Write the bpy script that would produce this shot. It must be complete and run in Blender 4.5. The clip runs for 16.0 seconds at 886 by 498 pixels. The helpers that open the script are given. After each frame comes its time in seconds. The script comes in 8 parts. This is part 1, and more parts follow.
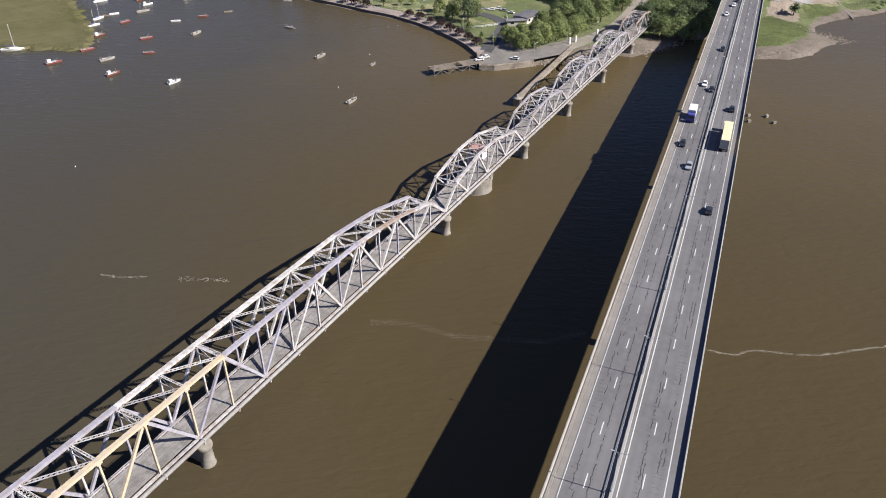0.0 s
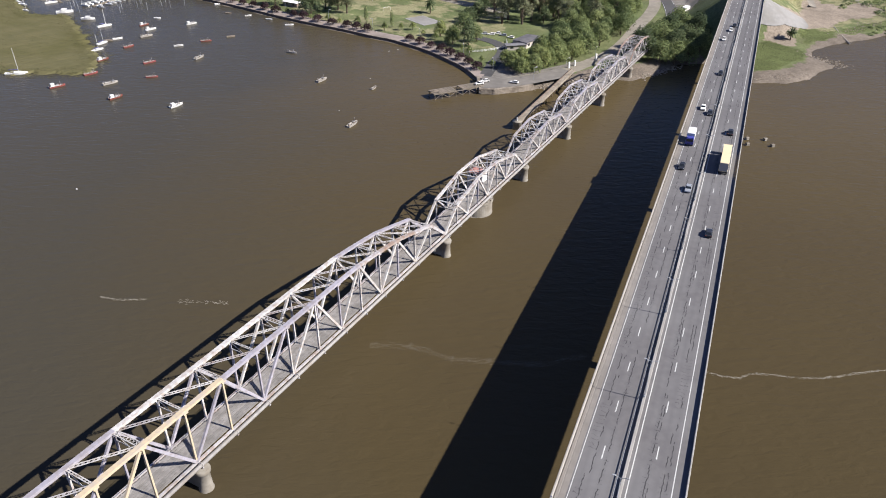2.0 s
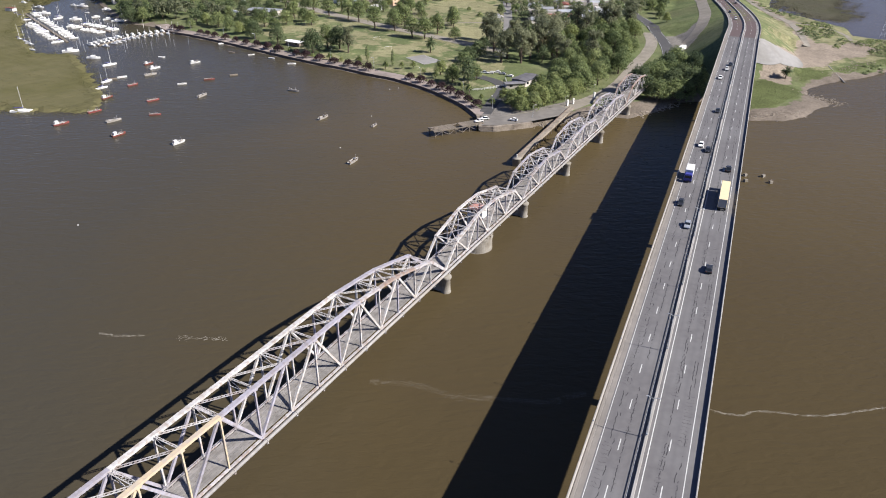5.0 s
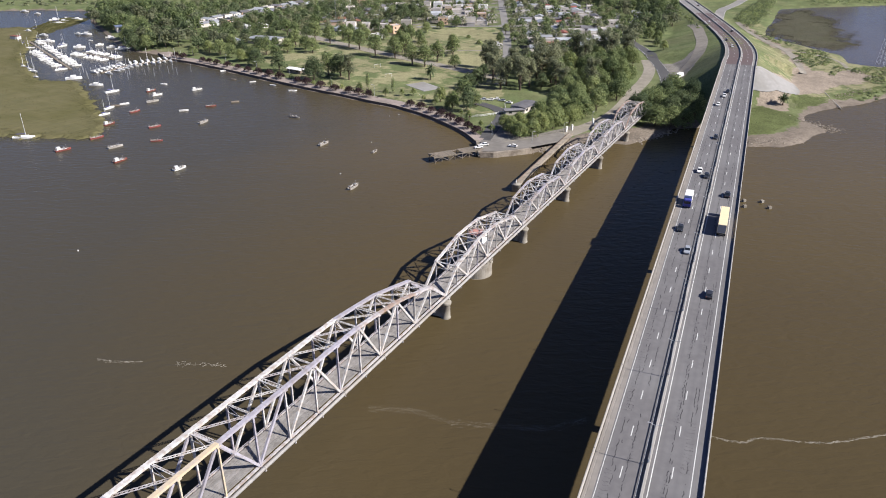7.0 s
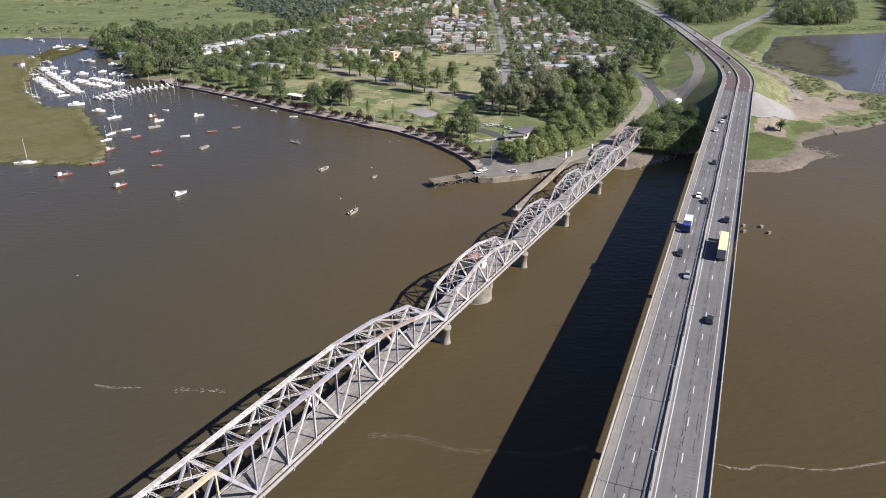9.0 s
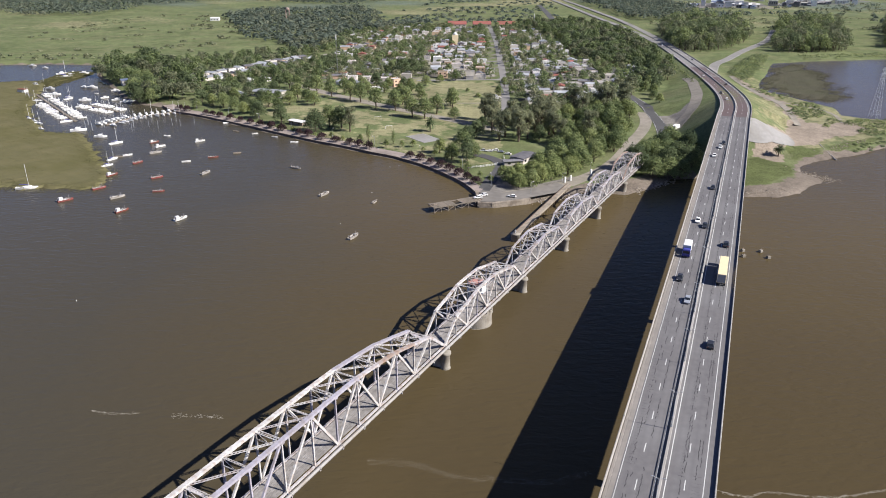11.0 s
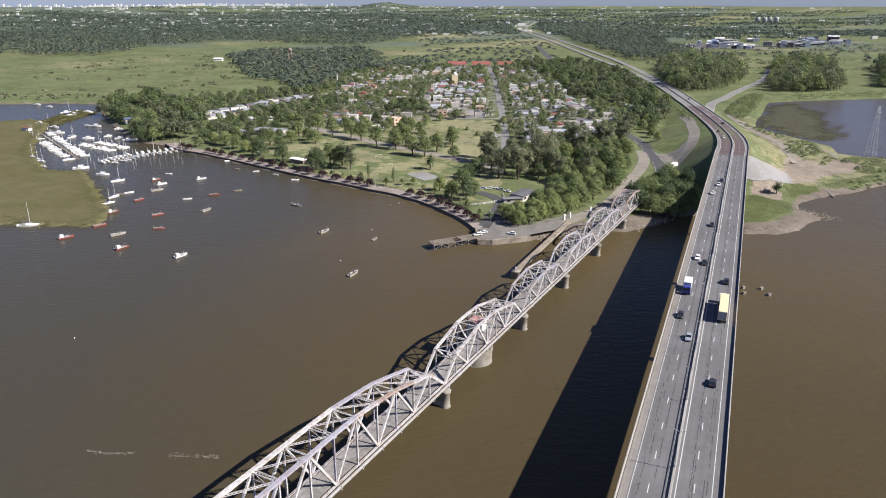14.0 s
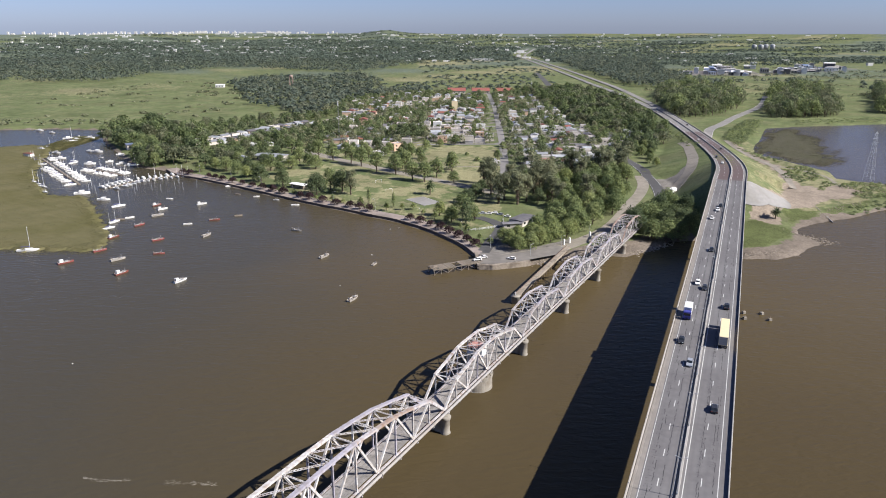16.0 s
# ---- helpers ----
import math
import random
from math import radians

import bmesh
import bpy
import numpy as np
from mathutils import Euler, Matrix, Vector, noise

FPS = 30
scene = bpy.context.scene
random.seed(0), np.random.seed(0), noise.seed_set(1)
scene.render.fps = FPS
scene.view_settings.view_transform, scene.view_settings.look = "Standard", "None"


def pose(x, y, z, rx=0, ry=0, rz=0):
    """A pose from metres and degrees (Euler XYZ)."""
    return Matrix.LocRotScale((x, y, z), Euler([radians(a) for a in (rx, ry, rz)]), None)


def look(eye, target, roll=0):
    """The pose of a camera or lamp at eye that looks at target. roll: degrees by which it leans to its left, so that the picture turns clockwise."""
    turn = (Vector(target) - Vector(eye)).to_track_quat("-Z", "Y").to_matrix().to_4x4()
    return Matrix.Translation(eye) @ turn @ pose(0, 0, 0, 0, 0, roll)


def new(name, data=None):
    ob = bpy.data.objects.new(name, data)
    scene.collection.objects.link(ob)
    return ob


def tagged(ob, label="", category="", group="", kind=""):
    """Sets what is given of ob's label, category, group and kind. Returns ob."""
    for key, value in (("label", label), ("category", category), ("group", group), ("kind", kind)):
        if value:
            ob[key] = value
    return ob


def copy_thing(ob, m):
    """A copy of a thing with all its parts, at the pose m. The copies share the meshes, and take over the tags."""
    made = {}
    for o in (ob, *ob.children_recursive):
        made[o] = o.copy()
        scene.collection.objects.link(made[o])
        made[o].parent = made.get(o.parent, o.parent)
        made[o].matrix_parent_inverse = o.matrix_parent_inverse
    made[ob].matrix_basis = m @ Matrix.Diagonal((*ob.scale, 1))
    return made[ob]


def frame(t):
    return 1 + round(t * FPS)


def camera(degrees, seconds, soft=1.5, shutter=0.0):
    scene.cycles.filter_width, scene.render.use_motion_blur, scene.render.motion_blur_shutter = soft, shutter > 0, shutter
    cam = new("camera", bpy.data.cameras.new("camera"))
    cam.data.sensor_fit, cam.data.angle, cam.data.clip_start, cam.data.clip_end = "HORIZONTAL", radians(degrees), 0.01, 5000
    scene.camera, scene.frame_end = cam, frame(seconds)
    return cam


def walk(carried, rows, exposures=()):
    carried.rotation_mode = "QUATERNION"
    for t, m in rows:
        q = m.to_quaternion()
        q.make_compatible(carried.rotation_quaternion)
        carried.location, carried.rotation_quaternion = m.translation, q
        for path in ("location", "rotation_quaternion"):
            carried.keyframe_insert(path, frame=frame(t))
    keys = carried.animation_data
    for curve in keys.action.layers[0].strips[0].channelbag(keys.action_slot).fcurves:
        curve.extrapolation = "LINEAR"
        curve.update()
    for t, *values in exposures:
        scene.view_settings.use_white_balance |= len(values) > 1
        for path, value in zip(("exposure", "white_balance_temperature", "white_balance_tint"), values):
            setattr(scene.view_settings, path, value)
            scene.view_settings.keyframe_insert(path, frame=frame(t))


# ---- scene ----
EYE = 112.5  # camera height over the river
cam = camera(63.89, 16.0, soft=1.0)
PATH = [(0.0, pose(0, 0, EYE, 56.936, 0.000, 0.047)),
        (0.5, pose(0, 0, EYE, 57.401, 0.000, 0.050)),
        (1.0, pose(0, 0, EYE, 57.847, 0.000, 0.054)),
        (1.5, pose(0, 0, EYE, 58.301, 0.000, 0.066)),
        (2.0, pose(0, 0, EYE, 58.749, 0.000, 0.068)),
        (2.5, pose(0, 0, EYE, 59.205, 0.000, 0.070)),
        (3.0, pose(0, 0, EYE, 59.668, 0.000, 0.072)),
        (3.5, pose(0, 0, EYE, 60.157, 0.000, 0.067)),
        (4.0, pose(0, 0, EYE, 60.638, -0.000, 0.069)),
        (6.5, pose(0, 0, EYE, 63.206, 0.000, 0.076)),
        (7.0, pose(0, 0, EYE, 63.701, 0.000, 0.059)),
        (7.5, pose(0, 0, EYE, 64.190, 0.000, 0.056)),
        (8.0, pose(0, 0, EYE, 64.701, -0.000, 0.048)),
        (8.5, pose(0, 0, EYE, 65.196, -0.000, 0.047)),
        (9.0, pose(0, 0, EYE, 65.714, 0.000, 0.040)),
        (11.5, pose(0, 0, EYE, 68.201, -0.000, 0.023)),
        (12.0, pose(0, 0, EYE, 68.695, 0.000, 0.035)),
        (12.5, pose(0, 0, EYE, 69.191, 0.000, 0.037)),
        (13.0, pose(0, 0, EYE, 69.714, 0.000, 0.025)),
        (13.5, pose(0, 0, EYE, 70.209, 0.000, 0.028)),
        (14.0, pose(0, 0, EYE, 70.704, 0.000, 0.016)),
        (14.5, pose(0, 0, EYE, 71.200, 0.000, 0.025)),
        (15.0, pose(0, 0, EYE, 71.697, 0.000, 0.018)),
        (15.5, pose(0, 0, EYE, 72.205, -0.000, 0.003)),
        (16.0, pose(0, 0, EYE, 72.714, -0.000, -0.000))]
walk(cam, PATH)

# ---- world and light ----
SUN_AZ, SUN_EL = 111.6, 38.5  # degrees clockwise from +y, degrees up
world = bpy.data.worlds.new("sky")
scene.world = world
world.use_nodes = True
wt = world.node_tree
sky = wt.nodes.new("ShaderNodeTexSky")
sky.sky_type = "NISHITA"
sky.sun_disc = False
sky.sun_elevation, sky.sun_rotation = radians(SUN_EL), radians(SUN_AZ)
sky.air_density, sky.dust_density, sky.ozone_density = 1.0, 0.3, 1.0
tint = wt.nodes.new("ShaderNodeMix")  # clear southern air: bluer than the model's
tint.data_type, tint.blend_type = "RGBA", "MULTIPLY"
tint.inputs["Factor"].default_value = 1.0
tint.inputs["B"].default_value = (0.75, 0.82, 1.24, 1)
wt.links.new(sky.outputs["Color"], tint.inputs["A"])
low = wt.nodes.new("ShaderNodeMix")  # a clear blue band, fading over the lowest ten degrees
low.data_type, low.blend_type = "RGBA", "MULTIPLY"
low.inputs["B"].default_value = (0.86, 1.01, 1.28, 1)
coord = wt.nodes.new("ShaderNodeTexCoord")
up = wt.nodes.new("ShaderNodeSeparateXYZ")
ramp = wt.nodes.new("ShaderNodeMapRange")
ramp.inputs["From Min"].default_value, ramp.inputs["From Max"].default_value = 0.17, 0.0
wt.links.new(coord.outputs["Generated"], up.inputs["Vector"])
wt.links.new(up.outputs["Z"], ramp.inputs["Value"])
wt.links.new(ramp.outputs["Result"], low.inputs["Factor"])
wt.links.new(tint.outputs["Result"], low.inputs["A"])
wt.links.new(low.outputs["Result"], wt.nodes["Background"].inputs["Color"])
wt.nodes["Background"].inputs["Strength"].default_value = 0.047
sun = new("sun", bpy.data.lights.new("sun", "SUN"))
sun.data.energy, sun.data.angle, sun.data.color = 5.0, radians(0.55), (1.0, 0.955, 0.90)
sa, se = radians(SUN_AZ), radians(SUN_EL)
sun.matrix_world = look((400 * math.sin(sa) * math.cos(se), 400 * math.cos(sa) * math.cos(se), 400 * math.sin(se)), (0, 0, 0))
scene.view_settings.exposure = 0.79
rng = random.Random(7)

# ---- materials ----
def material(name, col, col2=None, rough=0.8, metal=0.0, scale=1.0, bump=0.0, island=0.0, objvar=0.0, spec=0.3, detail=5.0, col3=None, scale3=0.05, amount3=0.6, bscale=None):
    """A surface of two mixed colours with noise at one scale, a second large stain layer, and variation by piece."""
    m = bpy.data.materials.new(name)
    m.use_nodes = True
    n, l = m.node_tree.nodes, m.node_tree.links
    b = n["Principled BSDF"]
    b.inputs["Roughness"].default_value, b.inputs["Metallic"].default_value = rough, metal
    b.inputs["Specular IOR Level"].default_value = spec
    geo = n.new("ShaderNodeNewGeometry")
    tex = n.new("ShaderNodeNewGeometry")
    ns = n.new("ShaderNodeTexNoise")
    ns.inputs["Scale"].default_value, ns.inputs["Detail"].default_value = scale, detail
    l.new(tex.outputs["Position"], ns.inputs["Vector"])
    ramp = n.new("ShaderNodeMapRange")
    ramp.inputs["From Min"].default_value, ramp.inputs["From Max"].default_value = 0.32, 0.68
    l.new(ns.outputs["Fac"], ramp.inputs["Value"])
    mix = n.new("ShaderNodeMix")
    mix.data_type = "RGBA"
    mix.inputs["A"].default_value = (*col, 1)
    mix.inputs["B"].default_value = (*(col2 or [c * 0.75 for c in col]), 1)
    l.new(ramp.outputs["Result"], mix.inputs["Factor"])
    out = mix.outputs["Result"]
    if col3:
        n3 = n.new("ShaderNodeTexNoise")
        n3.inputs["Scale"].default_value, n3.inputs["Detail"].default_value = scale3, 4.0
        l.new(tex.outputs["Position"], n3.inputs["Vector"])
        r3 = n.new("ShaderNodeMapRange")
        r3.inputs["From Min"].default_value, r3.inputs["From Max"].default_value, r3.inputs["To Max"].default_value = 0.45, 0.65, amount3
        l.new(n3.outputs["Fac"], r3.inputs["Value"])
        m3 = n.new("ShaderNodeMix")
        m3.data_type = "RGBA"
        l.new(r3.outputs["Result"], m3.inputs["Factor"])
        l.new(out, m3.inputs["A"])
        m3.inputs["B"].default_value = (*col3, 1)
        out = m3.outputs["Result"]
    for amount, node, socket in ((island, geo, "Random Per Island"), (objvar, n.new("ShaderNodeObjectInfo") if objvar else None, "Random")):
        if amount:
            hsv = n.new("ShaderNodeHueSaturation")
            vr = n.new("ShaderNodeMapRange")
            vr.inputs["To Min"].default_value, vr.inputs["To Max"].default_value = 1 - amount, 1 + amount
            l.new(node.outputs[socket], vr.inputs["Value"])
            l.new(vr.outputs["Result"], hsv.inputs["Value"])
            hr = n.new("ShaderNodeMapRange")
            hr.inputs["To Min"].default_value, hr.inputs["To Max"].default_value = 0.5 + 0.045 * amount, 0.5 - 0.045 * amount
            l.new(node.outputs[socket], hr.inputs["Value"])
            l.new(hr.outputs["Result"], hsv.inputs["Hue"])
            l.new(out, hsv.inputs["Color"])
            out = hsv.outputs["Color"]
    l.new(out, b.inputs["Base Color"])
    if bump:
        bp = n.new("ShaderNodeBump")
        bp.inputs["Strength"].default_value, bp.inputs["Distance"].default_value = min(1.0, bump * 3), bump
        if bscale:
            nb = n.new("ShaderNodeTexNoise")
            nb.inputs["Scale"].default_value, nb.inputs["Detail"].default_value = bscale, 4.0
            l.new(tex.outputs["Position"], nb.inputs["Vector"])
            l.new(nb.outputs["Fac"], bp.inputs["Height"])
        else:
            l.new(ns.outputs["Fac"], bp.inputs["Height"])
        l.new(bp.outputs["Normal"], b.inputs["Normal"])
    return m


M = dict(
    steel=material("weathered_silver_paint", (0.47, 0.45, 0.455), (0.35, 0.335, 0.34), 0.6, 0.0, 1.5, col3=(0.23, 0.14, 0.09), scale3=0.7, amount3=0.6, objvar=0.12),
    lilac=material("faded_lilac_paint", (0.37, 0.353, 0.40), (0.30, 0.282, 0.323), 0.6, 0.0, 1.5, col3=(0.231, 0.193, 0.169), scale3=0.8, amount3=0.5, objvar=0.1),
    cream=material("cream_primer_paint", (0.56, 0.455, 0.31), (0.47, 0.385, 0.27), 0.6, 0.0, 1.2, col3=(0.40, 0.36, 0.35), scale3=0.6, amount3=0.5),
    white_steel=material("chalky_white_paint", (0.56, 0.545, 0.53), (0.43, 0.415, 0.40), 0.6, 0.0, 1.5, col3=(0.28, 0.2, 0.15), scale3=0.9, amount3=0.6, objvar=0.1),
    rust=material("rusted_steel", (0.262, 0.169, 0.123), (0.323, 0.254, 0.216), 0.75, 0.0, 0.8, col3=(0.347, 0.331, 0.323), scale3=0.5, amount3=0.7),
    pipe=material("grey_pipe_paint", (0.33, 0.315, 0.30), (0.26, 0.245, 0.235), 0.55, 0.0, 0.8, col3=(0.254, 0.216, 0.177), scale3=0.2),
    old_concrete=material("stained_pier_concrete", (0.293, 0.269, 0.231), (0.216, 0.193, 0.162), 0.9, 0.0, 0.7, 0.06, col3=(0.131, 0.108, 0.077), scale3=0.25),
    slope_concrete=material("slope_concrete", (0.277, 0.266, 0.254), (0.231, 0.223, 0.212), 0.9, 0.0, 0.4, 0.02, col3=(0.193, 0.181, 0.162), scale3=0.08),
    concrete=material("pale_concrete", (0.354, 0.339, 0.316), (0.293, 0.277, 0.262), 0.85, 0.0, 0.5, 0.02, col3=(0.254, 0.239, 0.216), scale3=0.12),
    pale_road=material("pale_concrete_road", (0.231, 0.219, 0.208), (0.193, 0.185, 0.173), 0.85, 0.0, 0.2, col3=(0.154, 0.146, 0.139), scale3=0.02),
    shoulder=material("brownish_shoulder_concrete", (0.235, 0.215, 0.195), (0.195, 0.178, 0.162), 0.88, 0.0, 0.5, 0.01, col3=(0.165, 0.15, 0.135), scale3=0.1),
    parapet=material("cream_parapet_concrete", (0.385, 0.355, 0.320), (0.315, 0.292, 0.265), 0.8, 0.0, 0.8, col3=(0.323, 0.293, 0.254), scale3=0.15),
    paint=material("white_road_paint", (0.62, 0.62, 0.60), (0.44, 0.44, 0.43), 0.6, 0.0, 2.0),
    faded_red=material("faded_red_roof", (0.50, 0.27, 0.24), (0.42, 0.2, 0.17), 0.8, 0.0, 1.0),
    old_deck=material("worn_bridge_deck", (0.285, 0.268, 0.255), (0.215, 0.20, 0.19), 0.9, 0.0, 0.9, 0.01, col3=(0.139, 0.127, 0.115), scale3=0.3, objvar=0.15),
    asphalt=material("grey_asphalt", (0.081, 0.079, 0.079), (0.065, 0.063, 0.063), 0.85, 0.0, 0.8, 0.01, col3=(0.100, 0.098, 0.096), scale3=0.06),
    red_asphalt=material("reddish_asphalt", (0.115, 0.081, 0.077), (0.096, 0.069, 0.068), 0.85, 0.0, 0.8, 0.01, col3=(0.100, 0.085, 0.081), scale3=0.06),
    dirt_road=material("pale_gravel", (0.277, 0.246, 0.208), (0.216, 0.193, 0.162), 0.95, 0.0, 0.5, 0.02, col3=(0.169, 0.154, 0.115), scale3=0.1),
    promenade=material("pinkish_promenade_paving", (0.31, 0.255, 0.228), (0.25, 0.208, 0.186), 0.9, 0.0, 0.6, 0.01, col3=(0.154, 0.131, 0.115), scale3=0.1),
    quay=material("quay_stone", (0.32, 0.275, 0.225), (0.23, 0.195, 0.155), 0.9, 0.0, 0.9, 0.05, col3=(0.115, 0.092, 0.069), scale3=0.3),
    dark_wall=material("tarred_quay_timber", (0.175, 0.130, 0.102), (0.105, 0.080, 0.064), 0.9, 0.0, 0.8, 0.03),
    timber=material("grey_weathered_timber", (0.231, 0.196, 0.154), (0.154, 0.127, 0.100), 0.9, 0.0, 2.0, 0.02, objvar=0.2),
    dark_steel=material("dark_rail_steel", (0.09, 0.09, 0.10), (0.06, 0.06, 0.07), 0.5, 0.3, 2.0),
    bark=material("brown_bark", (0.13, 0.10, 0.075), (0.08, 0.06, 0.045), 0.95, 0.0, 3.0, 0.05),
    leaf=material("green_leaves", (0.204, 0.246, 0.104), (0.150, 0.188, 0.080), 0.7, 0.0, 0.5, island=0.45, objvar=0.3, spec=0.2),
    leaf_olive=material("olive_eucalyptus_leaves", (0.204, 0.216, 0.126), (0.152, 0.166, 0.096), 0.7, 0.0, 0.4, island=0.4, objvar=0.25, spec=0.2),
    leaf_dark=material("dark_cypress_leaves", (0.120, 0.152, 0.074), (0.085, 0.114, 0.055), 0.75, 0.0, 0.5, island=0.4, objvar=0.3, spec=0.2),
    leaf_bright=material("bright_green_leaves", (0.226, 0.264, 0.104), (0.172, 0.208, 0.080), 0.7, 0.0, 0.5, island=0.4, objvar=0.25, spec=0.2),
    leaf_purple=material("purple_leaves", (0.058, 0.034, 0.036), (0.038, 0.023, 0.025), 0.75, 0.0, 0.5, island=0.4, objvar=0.2, spec=0.2),
    # the far leaf colours have blue distance haze mixed into their greens
    far_leaf=material("hazed_woodland_leaves", (0.128, 0.156, 0.124), (0.104, 0.132, 0.104), 0.8, 0.0, 0.02, island=0.22, spec=0.15, col3=(0.088, 0.104, 0.074), scale3=0.004),
    far_olive=material("hazed_olive_leaves", (0.158, 0.172, 0.122), (0.124, 0.140, 0.098), 0.8, 0.0, 0.02, island=0.22, spec=0.15),
    far_dark=material("hazed_pine_leaves", (0.100, 0.124, 0.098), (0.080, 0.102, 0.080), 0.8, 0.0, 0.02, island=0.22, spec=0.15),
    reed=material("marsh_reeds", (0.162, 0.152, 0.070), (0.128, 0.126, 0.056), 0.9, 0.0, 0.08, 0.16, bscale=0.7, island=0.34, col3=(0.12, 0.118, 0.042), scale3=0.02),
    weed=material("murky_pond_weed", (0.088, 0.082, 0.046), (0.068, 0.062, 0.038), 0.8, 0.0, 0.1, 0.05, bscale=0.6, col3=(0.07, 0.07, 0.034), scale3=0.03),
    white_paint=material("white_paint", (0.74, 0.73, 0.71), (0.60, 0.59, 0.57), 0.45, 0.0, 0.6, objvar=0.14),
    red_paint=material("red_paint", (0.25, 0.07, 0.06), (0.17, 0.055, 0.047), 0.5, 0.0, 0.9, objvar=0.2),
    glass=material("dark_glass", (0.02, 0.025, 0.03), (0.015, 0.018, 0.022), 0.08, 0.0, 1.0, spec=0.6),
    rubber=material("black_rubber", (0.02, 0.02, 0.02), None, 0.9),
    blue_paint=material("blue_paint", (0.06, 0.07, 0.30), (0.05, 0.055, 0.24), 0.4, 0.0, 1.0),
    dark_paint=material("dark_car_paint", (0.03, 0.032, 0.038), (0.025, 0.026, 0.03), 0.25, 0.0, 1.0, spec=0.5),
    silver_paint=material("silver_car_paint", (0.40, 0.42, 0.46), (0.36, 0.38, 0.41), 0.3, 0.3, 1.0, spec=0.5),
    yellow=material("cream_tarpaulin", (0.72, 0.60, 0.38), (0.66, 0.55, 0.35), 0.6, 0.0, 0.5),
    brick_red=material("red_roof_tiles", (0.25, 0.095, 0.070), (0.18, 0.075, 0.058), 0.85, 0.0, 0.6, objvar=0.2),
    plaster=material("painted_plaster", (0.56, 0.51, 0.46), (0.45, 0.41, 0.37), 0.85, 0.0, 0.3, objvar=0.4),
    zinc=material("corrugated_zinc", (0.40, 0.41, 0.43), (0.32, 0.33, 0.34), 0.5, 0.3, 0.3, objvar=0.35),
    flat_roof=material("flat_roof_membrane", (0.42, 0.40, 0.39), (0.30, 0.28, 0.27), 0.85, 0.0, 0.2, objvar=0.4),
    turf=material("bright_bank_grass", (0.096, 0.116, 0.044), (0.072, 0.092, 0.036), 0.9, 0.0, 0.3, island=0.35, spec=0.1),
    apron=material("worn_grey_yard", (0.205, 0.188, 0.168), (0.165, 0.152, 0.136), 0.92, 0.0, 0.3, 0.01, col3=(0.13, 0.12, 0.108), scale3=0.12),
    foam=material("river_foam", (0.40, 0.37, 0.31), (0.30, 0.27, 0.22), 0.8, 0.0, 1.0),
)


def sock(n, l, op, a, b=None):
    """A math node; a and b are sockets or numbers."""
    m = n.new("ShaderNodeMath")
    m.operation = op
    for i, v in enumerate((a, b)):
        if v is None:
            continue
        if isinstance(v, (int, float)):
            m.inputs[i].default_value = v
        else:
            l.new(v, m.inputs[i])
    return m.outputs["Value"]


